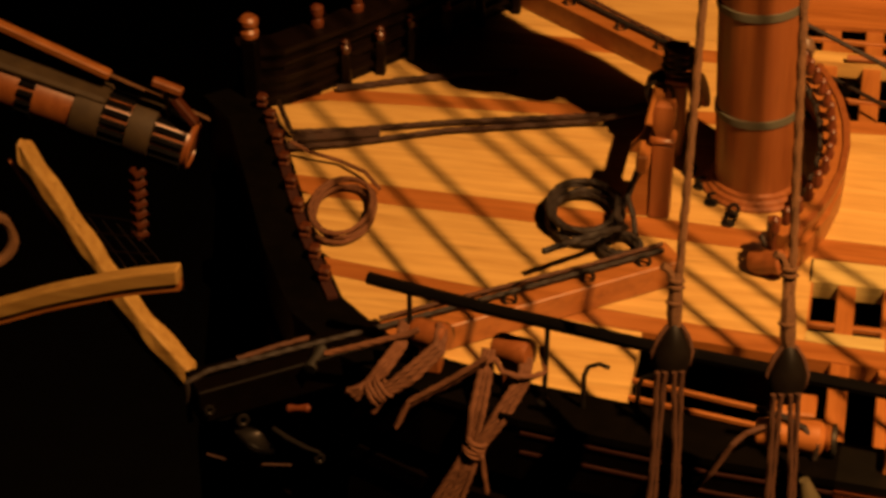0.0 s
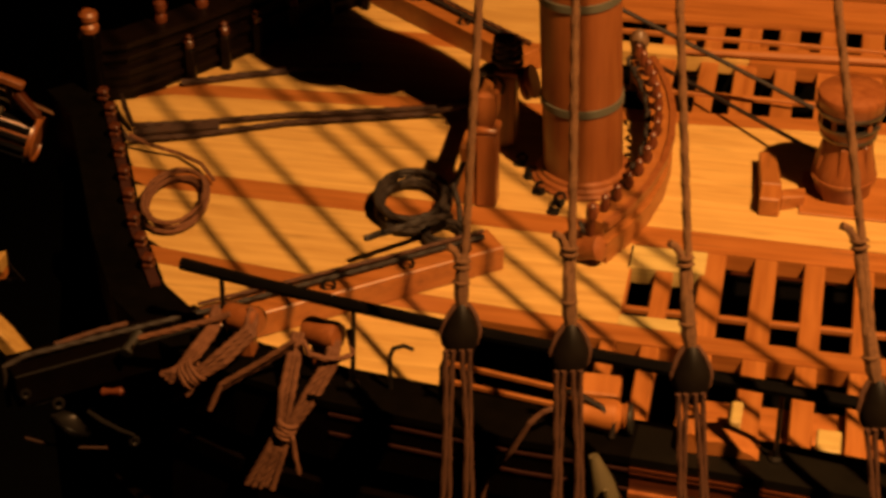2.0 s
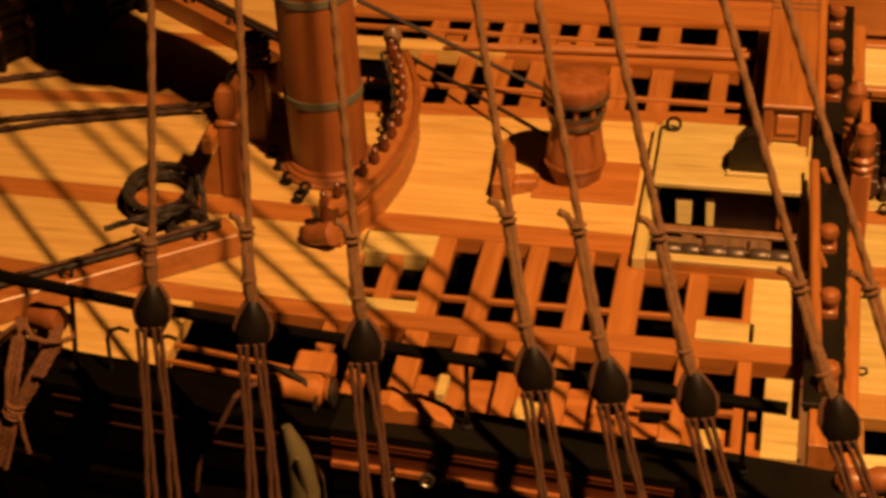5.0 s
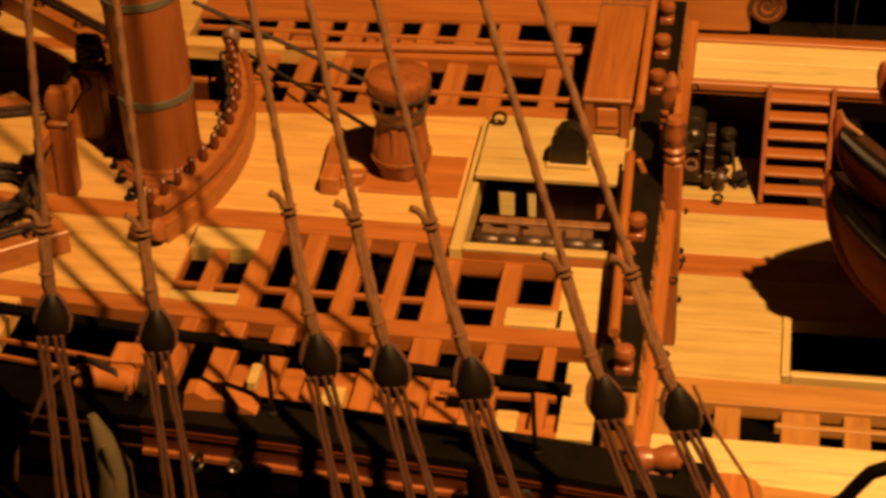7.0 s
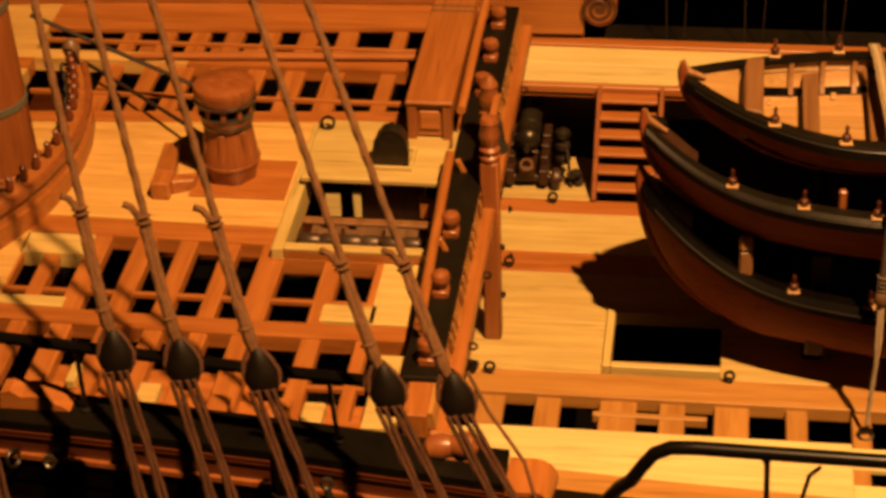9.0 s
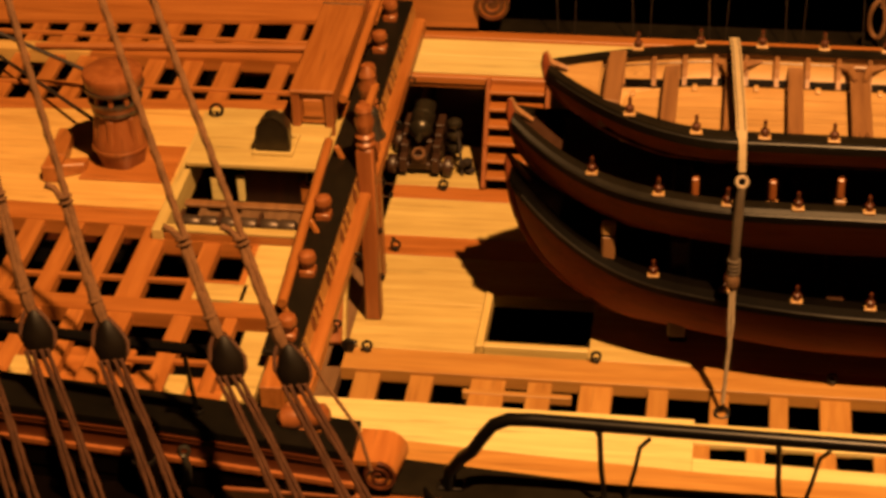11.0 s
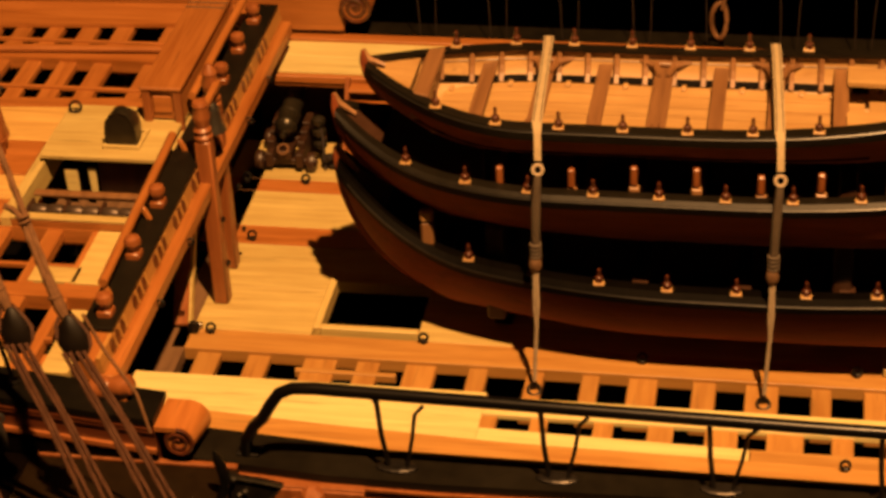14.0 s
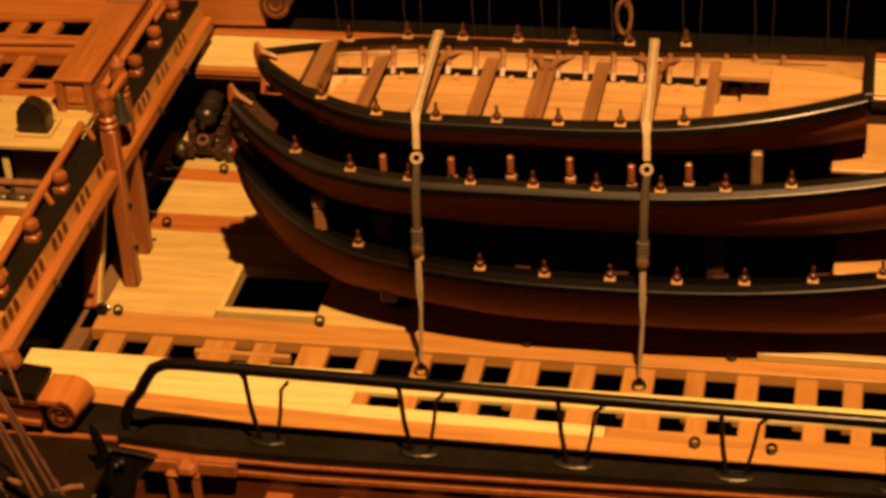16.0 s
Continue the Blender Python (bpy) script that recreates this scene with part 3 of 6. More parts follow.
for y, top in ((-0.02, 2.55), (1.85, 2.7)):
    px = 12.82 if y < 1 else 12.6
    bm = beam(B(), (px, y, -4.2), (px, y, 1.3), 0.46, 0.46, 0.05, (1, 0, 0))
    lathe(bm, [(0.2, 1.28), (0.27, 1.36), (0.27, 1.44), (0.2, 1.5), (0.26, 1.58), (0.26, 1.64), (0.19, 1.72), (0.25, 1.95), (0.27, 2.1), (0.2, 2.3), (0.24, 2.42), (0.2, 2.52), (0.08, top)], (px, y, 0), 20)
    part("post", bm, PEAR_Z, belfry, smooth=True)
    for z in (-1.4, -2.9):
        part("bolt", lathe(B(), [(0.09, 0), (0.09, 0.06), (0.04, 0.1)], (13.06, y + 0.05, z), 10, Matrix.Rotation(radians(90), 4, "Y")), IRON, belfry)
part("bell_beam", beam(B(), (12.82, 0, 2.1), (12.82, 1.85, 2.1), 0.2, 0.2), PEAR_Y, belfry)
part("bell", lathe(B(), [(0.36, 1.05), (0.35, 1.1), (0.27, 1.25), (0.22, 1.6), (0.2, 1.8), (0.1, 1.95)], (12.85, 0.95, 0), 20), PEWTER, belfry, "dull grey ship's bell", True)
prop = thing("under_deck_post", "dark pearwood post under the forecastle beam", "post", (12.3, -1.9, -4.2))
part("shaft", beam(B(), (11.95, -1.45, -4.2), (11.85, 0.6, -1.5), 0.5, 0.45, 0.05, (1, 0, 0)), PEAR_Z, prop)
part("pale_edge", beam(B(), (12.22, -1.45, -4.1), (12.1, 0.5, -1.6), 0.3, 0.09, 0.02, (1, 0, 0)), BOXWOOD, prop, "pale edge strip")
part("foot_sheave", lathe(B(), [(0.06, -0.1), (0.18, -0.08), (0.15, 0), (0.18, 0.08), (0.06, 0.1)], (12.4, -1.75, -4.0), 14, Matrix.Rotation(radians(90), 4, "X")), IRON, prop, smooth=True)
part("foot_bolt", lathe(B(), [(0.1, -4.2), (0.1, -4.05), (0.04, -4.0)], (12.5, -1.5, 0), 10), STEEL, prop)
bm = box(B(), 11.7, 12.3, -6.3, 8.4, -4.6, -4.2, 0)
part("cross_board", bm, WALNUT, brk, "dark board under the beam")

# ---- waist deck ----
waist = thing("waist_deck", "pale waist deck with orange strips and a hatch opening", "deck", (24, 2, -4.6), kind="structure")


def wboard(x0, x1, y0, y1, mat, name="board", z=-4.2):
    return part(name, box(B(), x0, x1, y0, y1, z - 0.4, z, 0.012), mat, waist)


wboard(12.3, 15.8, -1.5, 0.75, BOXWOOD)
wboard(12.3, 15.8, 0.755, 3.1, BOXWOOD)
wboard(18.9, 50, -1.5, 3.1, BOXWOOD)
wboard(15.805, 18.895, 1.3, 3.1, BOXWOOD)
wboard(11.9, 50, -2.5, -1.505, OCHRE, "strip")
wboard(11.2, 50, 3.105, 4.15, PEAR, "strip")
wboard(11.2, 50, 4.155, 6.2, BOXWOOD)
wboard(11.2, 50, 6.205, 6.95, PEAR, "strip")
wboard(11.2, 14.9, 6.955, 9.4, BOXWOOD)
# Dark boards in place of the shade under the two gangways.
wboard(12, 50, -9.9, -4.35, SHADE_IN, "dark_side", -6.2)
wboard(14.95, 50, 6.955, 10.6, SHADE_IN, "dark_side", -5.2)
for a, b in ((12.7, 13.4), (14.2, 14.85), (15.85, 16.8), (17.38, 18.04), (18.78, 19.66), (20.59, 21.13), (22.23, 22.72), (23.78, 24.27), (25.08, 25.89), (26.85, 27.5), (28.3, 29.2), (30.08, 30.63), (31.5, 32.12), (33.14, 33.76), (34.46, 35.0), (36.0, 36.7), (37.6, 38.2)):
    part("deck_beam", box(B(), a, b, -4.6, -2.505, -4.56, -4.3), OCHRE_Y, waist)
part("carling", box(B(), 15.7, 18.6, -3.2, -3.02, -4.5, -4.25, 0.02), OCHRE, waist)

# hatch coaming
co = thing("hatch_coaming", "pale low coaming of a square waist hatch", "hatch", (17.3, 0, -4.2))
part("side_bar", box(B(), 15.8, 16.02, -1.26, 1.35, -4.6, -4.1, 0.03), BOXWOOD_Y, co)
part("front_bar", box(B(), 16.025, 18.9, -1.26, -1.04, -4.6, -4.1, 0.03), BOXWOOD, co)
co2 = thing("hatch_coaming", "pale low coaming of the after waist hatch under the boats", "hatch", (38, 0, -4.2))
part("front_bar", box(B(), 32.0, 46, -1.92, -1.66, -4.198, -3.92, 0.03), BOXWOOD, co2)
part("side_bar", box(B(), 32.0, 32.26, -1.65, 1.6, -4.198, -3.92, 0.03), BOXWOOD_Y, co2)

# gangways
gang = thing("port_gangway", "pale plank gangway along the port waist with open framing", "gangway", (24, -9, -2), kind="structure")
EDGE = [(12.6, -8.75), (15.25, -8.83), (18, -9.05), (22.4, -9.3), (38, -9.55), (50, -9.6)]
part("plank", hexa(B(), [(12.6, -8.97, -1.9), (21.9, -9.28, -1.9), (21.9, -8.2, -1.9), (12.6, -8.1, -1.9), (12.6, -8.97, -1.5), (21.9, -9.28, -1.5), (21.9, -8.2, -1.5), (12.6, -8.1, -1.5)], 0.012), PALE, gang)
part("plank", hexa(B(), [(12.6, -8.09, -1.9), (21.9, -8.19, -1.9), (21.9, -7.295, -1.9), (12.6, -7.295, -1.9), (12.6, -8.09, -1.5), (21.9, -8.19, -1.5), (21.9, -7.295, -1.5), (12.6, -7.295, -1.5)], 0.012), PALE, gang)
part("plank", box(B(), 21.905, 50, -8.19, -7.445, -1.64, -1.5, 0.012), PALE, gang)
part("plank", hexa(B(), [(21.905, -9.29, -1.9), (28.6, -9.47, -1.9), (28.6, -8.93, -1.9), (21.905, -8.75, -1.9), (21.905, -9.29, -1.5), (28.6, -9.47, -1.5), (28.6, -8.93, -1.5), (21.905, -8.75, -1.5)], 0.012), PALE, gang)
part("edge_moulding", box(B(), 12.6, 21.9, -7.29, -7.19, -1.8, -1.58, 0.03), OCHRE, gang)
part("edge_moulding", box(B(), 21.905, 50, -7.44, -7.36, -1.8, -1.56, 0.03), OCHRE, gang)
part("waterway", strip(B(), EDGE, -1.1, -0.012, -1.9, -1.47), OCHRE, gang)
for a, b in ((21.8, 22.3), (23.14, 23.58), (24.73, 25.23), (26.08, 26.72), (27.5, 28.3), (29.0, 29.9), (30.57, 31.1), (31.9, 32.57), (33.5, 34.05), (34.7, 35.2), (36.2, 36.8), (37.8, 38.4)):
    part("gangway_beam", box(B(), a, b, -9.6, -7.6, -1.72, -1.56, 0.02), OCHRE_Y, gang)
part("carling", box(B(), 28.62, 50, -9.5, -8.87, -1.95, -1.54, 0.02), OCHRE, gang)
part("under_boarding", box(B(), 20, 50, -9.9, -8.2, -2.6, -2.5, 0), WALNUT, gang, "dark under-boarding")
gang2 = thing("starboard_gangway", "pale plank gangway along the starboard waist", "gangway", (24, 9, -2), kind="structure")
part("plank", box(B(), 12.6, 50, 8.75, 9.8, -1.5, -1.2, 0.012), PALE, gang2)
part("plank", box(B(), 12.6, 50, 9.805, 10.85, -1.6, -1.2, 0.012), PALE, gang2)
part("fascia", box(B(), 12.6, 50, 8.52, 8.74, -1.5, -1.24, 0.03), PEAR, gang2)
part("fascia", box(B(), 12.6, 50, 8.6, 8.74, -1.66, -1.55, 0.02), PEAR, gang2)
part("waterway", box(B(), 12.6, 50, 10.855, 11.3, -1.6, -1.1, 0.02), PEAR, gang2)


# ---- fittings used in several places ----
def eyebolt(x, y, z, r=0.15, lean=0.35):
    ob = thing("ring_bolt", "small blackened iron ring bolt standing in the deck", "ring bolt", (x, y, z), group="deck ring bolts")
    part("stem", lathe(B(), [(0.1, 0), (0.1, 0.04), (0.045, 0.06), (0.045, 0.14)], (x, y, z), 8), IRON, ob)
    part("ring", ring(B(), (x, y - 0.02, z + 0.16 + r * 0.3), r, 0.042, (0.2, -1, lean), 14, 6), IRON, ob, smooth=True)
    return ob


for x, y in ((12.9, 3.32), (12.9, -1.69), (19.13, -1.57), (25.4, -1.91), (31.3, -1.95), (11.9, 6.75), (13.83, 6.78)):
    eyebolt(x, y, -4.2, 0.12)
eyebolt(8.15, 2.5, 0.52, 0.17)
for x, y in ((30.9, -9.52), (32.8, -9.54)):
    eyebolt(x, y, -1.5, 0.11)

# ladder from the waist up to the starboard gangway
lad = thing("ladder", "steep pearwood ladder of broad treads up to the gangway", "ladder", (15.9, 7, -4.2))
for x in (15.02, 16.84):
    part("stringer", beam(B(), (x, 7.0, -4.2), (x + 0.06, 8.48, -1.2), 0.14, 0.42, 0.02, (0, -1, 0.4)), PEAR_Z, lad)
for i in range(6):
    f = (i + 0.75) / 6.4
    y, z = 7.0 + 1.48 * f, -4.2 + 3.0 * f
    part("tread", box(B(), 15.1, 16.78, y - 0.24, y + 0.22, z - 0.05, z + 0.05, 0.015), PEAR, lad)

# gun under the starboard gangway
gun = thing("cannon", "dark bronze cannon on a dark wooden truck carriage", "cannon", (13.0, 8.4, -4.2))
GUNWOOD = wood("dark_gun_carriage", (0.03, 0.013, 0.006), (0.018, 0.007, 0.003), "y")
tilt = Matrix.Rotation(radians(-80), 4, "X")
part("barrel", lathe(B(), [(0.04, -0.6), (0.13, -0.54), (0.15, -0.45), (0.09, -0.35), (0.1, -0.27), (0.3, -0.2), (0.46, -0.05), (0.5, 0.05), (0.45, 0.12), (0.44, 0.6), (0.49, 0.64), (0.49, 0.8), (0.43, 0.85), (0.41, 1.3), (0.45, 1.34), (0.45, 1.46), (0.39, 1.5), (0.35, 2.4), (0.38, 2.44), (0.38, 2.55), (0.32, 2.6), (0.29, 3.6)], (13.0, 7.9, -2.8), 24, tilt @ Matrix.Diagonal((0.76, 0.76, 0.9, 1))), BRONZE, gun, smooth=True)
for x in (12.5, 13.5):
    bm = B()
    for y0, y1, h in ((7.35, 7.75, -3.5), (7.75, 8.2, -3.25), (8.2, 8.6, -3.12), (8.6, 9.3, -3.0)):
        box(bm, x - 0.12, x + 0.12, y0, y1 - 0.004, -4.0, h, 0.02)
    part("cheek", bm, GUNWOOD, gun)
    for y in (7.6, 9.0):
        wheel = part("truck", lathe(B(), [(0.05, -0.12), (0.3, -0.12), (0.33, -0.07), (0.33, 0.07), (0.3, 0.12), (0.05, 0.12)], (x + (0.36 if x > 13 else -0.36), y, -3.87), 16, Matrix.Rotation(radians(90), 4, "Y")), GUNWOOD, gun, smooth=True)
        part("linchpin", box(B(), x + (0.5 if x > 13 else -0.56), x + (0.56 if x > 13 else -0.5), y - 0.05, y + 0.05, -3.95, -3.78, 0.01), BRONZE, wheel)
part("axle", box(B(), 11.95, 14.05, 7.5, 7.7, -3.98, -3.76, 0.03), GUNWOOD, gun)
part("axle", box(B(), 11.95, 14.05, 8.9, 9.1, -3.98, -3.76, 0.03), GUNWOOD, gun)
part("quoin", hexa(B(), [(12.75, 7.35, -3.7), (13.25, 7.35, -3.7), (13.25, 8.5, -3.7), (12.75, 8.5, -3.7), (12.75, 7.35, -3.38), (13.25, 7.35, -3.38), (13.25, 8.5, -3.55), (12.75, 8.5, -3.55)], 0.02), GUNWOOD, gun)
part("breeching_loop", ring(B(), (13.0, 7.35, -3.3), 0.17, 0.045, (0, -0.7, 1), 16, 6), HEMP, gun, "pale rope loop", True)
tk = thing("gun_tackle", "dark gun tackle block with rope beside the carriage", "tackle", (13.95, 8.0, -4.2))
for z in (-3.6, -3.15, -2.75):
    part("block", lathe(B(), [(0.06, -0.2), (0.22, -0.1), (0.25, 0), (0.22, 0.1), (0.06, 0.2)], (14.0, 8.3, z), 12), BRONZE, tk, smooth=True)
part("fall", tube(B(), [(14.0, 8.3, -2.6), (14.15, 8.1, -3.2), (14.3, 7.6, -4.15)], 0.05), TARRED, tk)
bm = B()
for k in range(5):
    lathe(bm, [(0.05, -0.08), (0.17, -0.05), (0.17, 0.05), (0.05, 0.08)], (14.4 + 0.1 * math.cos(k * 1.3), 7.8 + 0.12 * math.sin(k * 1.3), -4.08 + 0.09 * k), 8)
part("coil", bm, TARRED, tk, "dark bunched rope", True)


# ---- boats ----
def flange(line, out, section):
    """A moulding along a gunwale line: section of (outward, up) about each point."""
    bm = B()
    rws = []
    for p in line:
        rws.append([bm.verts.new((p.x, p.y + o * out, p.z + z)) for o, z in section])
    k = len(section)
    for p, q in zip(rws, rws[1:]):
        for i in range(k):
            bm.faces.new((p[i], p[(i + 1) % k], q[(i + 1) % k], q[i]))
    bm.faces.new(rws[0][::-1])
    bm.faces.new(rws[-1])
    return bm


def boat(label, x0, x1, half, zmid, zbow, zstern, depth, yc, full, sheer, rows, row0, gaps, lip, open_top):
    ob = thing("ship_boat", label, "boat", (x0, yc, zmid - depth), group="boats stacked on the waist")
    N, M, span = 60, 18, x1 - x0
    steps = [(i / N) ** 1.7 for i in range(N + 1)]

    def hb(u):
        f = 0.1 + 0.9 * (1 - (1 - min(u * span / full, 1)) ** 2)
        return half * f * (1 - (0.44 if open_top else 0.38) * max((u - 0.55) / 0.45, 0) ** (2.4 if open_top else 2))

    def zr(u):
        return zmid + (zbow - zmid) * max(1 - u * span / sheer, 0) ** 2.4 + (zstern - zmid) * max((u - 0.5) / 0.5, 0) ** 2

    def zk(u):
        g = max(1 - math.sqrt(max(u * span, 0) / 3.2), 0) ** 1.35
        return zmid - depth + (depth + zbow - zmid - 0.1) * g + 0.3 * depth * max((u - 0.72) / 0.28, 0) ** 2

    def pt(u, s, off=0.0):
        h = max(hb(u) - off, 0.01)
        kz = zk(u) + off
        a = abs(s) * math.pi / 2
        full_ = 0.95 if open_top else 0.62 + 1.15 * max(1 - u * span / 8.0, 0) ** 1.3
        return Vector((x0 + span * u, yc + math.copysign(math.sin(a) ** full_, s) * h, kz + (zr(u) - kz) * (1 - math.cos(a)) ** 1.15))

    def shell(off, uend=1.0):
        bm = B()
        rws = [[bm.verts.new(pt(uend * u, j / M, off)) for j in range(-M, M + 1)] for u in steps]
        for p, q in zip(rws, rws[1:]):
            for k in range(2 * M):
                bm.faces.new((p[k], p[k + 1], q[k + 1], q[k]))
        bm.faces.new(rws[-1])
        bm.faces.new(rws[0][::-1])
        return bm
    part("hull", shell(0.0), BOATHULL, ob, "dark red planked hull", True)
    # The two lower boats get the lining with shade put into its colour.
    part("lining", shell(0.12, 0.992), BOATWOOD if open_top else SHADE_WOOD, ob, "orange inner planking" if open_top else "inner planking darkened as in shade", True)
    for sgn in (-1, 1):
        ln = [pt(u, sgn) for u in steps]
        out = 1 if sgn > 0 else -1
        gw = part("gunwale", flange(ln, out, ((-0.26, 0.05), (0.06, 0.04), (lip, -0.25 * lip), (lip, -0.25 * lip - 0.08), (-0.26, -0.06))), BOATBLACK if lip > 0.2 else GUNWALE, ob, "worn black gunwale")
        part("rubbing_strake", flange(ln, out, ((lip - 0.06, -0.1), (lip + 0.035, -0.09), (lip + 0.01, -0.3), (lip - 0.1, -0.3))), EBONY, gw, "black rubbing strake")
        part("edge_bead", tube(B(), [p + Vector((0, (lip + 0.02) * out, -0.25 * lip - 0.04)) for p in ln[5:]], 0.035, 6), BEAD, gw, "glossy black edge bead", True)
        for k in range(rows):
            p = pt((row0 + gaps[sgn > 0] * k - x0) / span, sgn)
            z = p.z + 0.06
            plate = part("rowlock", box(B(), p.x - 0.15, p.x + 0.15, p.y - 0.12, p.y + 0.08, z - 0.02, z + 0.05, 0.015), BOATWOOD, ob, "pale wooden rowlock plate")
            part("pin", lathe(B(), [(0.11, z + 0.055), (0.11, z + 0.2), (0.05, z + 0.24), (0.04, z + 0.36), (0.055, z + 0.42), (0.02, z + 0.48)], (p.x, p.y + 0.02, 0), 8), DULLRED, plate, smooth=True)
    prof = [Vector((x0 + span * u - 0.05, yc, zk(u))) for u in steps if u * span < 2.2]
    tip = Vector((x0 - 0.08, yc, zbow + 0.36))
    part("stem", tube(B(), [tip, Vector((x0 - 0.06, yc, zbow + 0.05))] + prof[1:], [0.07, 0.15] + [0.13] * (len(prof) - 1), 6), BOATHULL, ob, "red-brown stem post", True)
    part("stem_head", tube(B(), [tip + Vector((0.02, 0, 0.04)), Vector((x0 + 0.05, yc, zbow + 0.1)), Vector((x0 + 0.5, yc, zr(0.5 / span) + 0.05))], [0.05, 0.1, 0.06], 6), RIBWOOD, ob, "brown stem head", True)
    a = [pt(u / span, sg) for sg in (-1, 1) for u in (0.25, 1.3)]
    bm = hexa(B(), [Vector((a[0].x, a[0].y, a[0].z - 0.2)), Vector((a[1].x, a[1].y + 0.1, a[1].z - 0.2)), Vector((a[3].x, a[3].y - 0.1, a[3].z - 0.2)), Vector((a[2].x, a[2].y, a[2].z - 0.2)),
                    Vector((a[0].x, a[0].y, a[0].z - 0.08)), Vector((a[1].x, a[1].y + 0.1, a[1].z - 0.08)), Vector((a[3].x, a[3].y - 0.1, a[3].z - 0.08)), Vector((a[2].x, a[2].y, a[2].z - 0.08))])
    part("breasthook", bm, BOATWOOD if open_top else SHADE_WOOD, ob, "wooden breasthook")
    pts = [pt(u, 0) for u in steps if u > 0.1]
    part("keel", strip(B(), [(p.x, p.y, p.z) for p in pts], -0.07, 0.07, -0.16, 0.02), BOATHULL, ob)
    a, b = pt(1, -1), pt(1, 1)
    part("transom_cap", beam(B(), (a.x + 0.02, a.y - 0.05, a.z + 0.02), (b.x + 0.02, b.y + 0.05, b.z + 0.02), 0.26, 0.2), GUNWALE, ob, "black transom cap")
    return ob, pt, zr, hb


b1, pt1, _, _ = boat("largest boat of the stack, dark red hull with a black gunwale", 16.72, 39.5, 2.82, -1.15, 0.9, -0.2, 2.35, 0.0, 10.0, 4.6, 10, 20.6, (1.84, 1.8), 0.26, False)
b2, pt2, _, _ = boat("middle boat of the stack, dark red hull with a black gunwale", 16.78, 37.2, 2.68, 1.64, 2.55, 2.4, 2.05, 0.0, 6.4, 3.6, 9, 18.95, (1.73, 1.7), 0.18, False)
b3, pt3, zr3, hb3 = boat("uppermost boat with pale lining, walnut thwarts and black gunwale", 17.7, 34.65, 2.36, 3.44, 3.95, 4.15, 1.5, 0.0, 4.8, 5.0, 7, 19.88, (1.67, 1.61), 0.09, True)


def u3(x):
    return (x - 17.7) / 16.95


# inside of the top boat
for k, x in enumerate((20.8, 22.4, 24.0, 25.65, 27.2, 28.75, 30.45)):
    h = hb3(u3(x)) - 0.2
    z = zr3(u3(x)) - 0.42
    w = 0.2 if k != 3 else 0.26
    th = part("thwart", box(B(), x - w, x + w, 0.1 - h, 0.1 + h, z - 0.08, z, 0.02), THWART, b3, "walnut thwart")
    if k in (1, 3, 5):
        for sy in (1, -1):
            bm = B()
            for sx in (-1, 1):
                tube(bm, [(x + sx * 0.72, 0.1 + sy * (h - 0.02), z + 0.1), (x + sx * 0.5, 0.1 + sy * (h - 0.1), z + 0.09), (x + sx * 0.24, 0.1 + sy * (h - 0.26), z + 0.08), (x + sx * 0.12, 0.1 + sy * (h - 0.8), z + 0.06)], [0.06, 0.1, 0.12, 0.07], 6)
            box(bm, x - 0.3, x + 0.3, 0.1 + sy * (h - 0.02), 0.1 + sy * (h - 0.22), z + 0.02, z + 0.15, 0.03)
            part("knee", bm, THWART, th, "walnut double knee")
for k in range(17):
    x = 19.5 + k * 0.8
    for sgn in (-1, 1):
        part("rib", tube(B(), [pt3(u3(x), sgn * j / 20, 0.15) for j in (12, 14, 16, 18, 20)], 0.1, 5), RIBWOOD, b3, "brown boat rib")
        y = sgn * (hb3(u3(x + 0.3)) * 0.74 - 0.14)
        part("rib_foot", box(B(), x + 0.23, x + 0.37, y - 0.14, y + 0.14, 2.602, 2.68, 0.02), BOATWOOD, b3)
stage = [19.6 + 0.5 * k for k in range(24)]
for k in range(-3, 3):
    lo, hi = k / 3, (k + 1) / 3
    bm = B()
    rws = []
    for x in stage:
        w = hb3(u3(x)) * 0.74
        rws.append([bm.verts.new((x, w * q + e, z)) for q, e, z in ((lo, 0.01, 2.5), (hi, -0.01, 2.5), (hi, -0.01, 2.6), (lo, 0.01, 2.6))])
    for p, q in zip(rws, rws[1:]):
        for i in range(4):
            bm.faces.new((p[i], p[(i + 1) % 4], q[(i + 1) % 4], q[i]))
    bm.faces.new(rws[0][::-1])
    bm.faces.new(rws[-1])
    part("bottom_board", bm, BOATWOOD, b3)
for sgn in (-1, 1):
    # Black strip painted where the gap below the ribs is only shaded.
    part("riser", tube(B(), [pt3(u3(19.2 + j * 0.8), sgn * 0.64, 0.1) for j in range(16)], 0.14, 5), BLACK, b3, "black strip for the shaded gap below the ribs")
    part("plank_seam", tube(B(), [pt3(u3(18.3 + j * 0.8), sgn * 0.86, 0.125) for j in range(20)], 0.02, 4), WALNUT, b3, "dark seam between planks")
part("headboard", hexa(B(), [(19.05, -1.2, 2.9), (19.5, -1.3, 2.9), (19.5, 1.5, 2.9), (19.05, 1.4, 2.9), (19.15, -1.2, 3.72), (19.62, -1.3, 3.72), (19.62, 1.5, 3.72), (19.15, 1.4, 3.72)], 0.04), THWART, b3, "walnut bow thwart")
part("bow_sheet", prism(B(), [(18.3, 0.1), (19.0, -0.85), (19.0, 1.05)], 3.0, 3.1), BOATWOOD, b3)
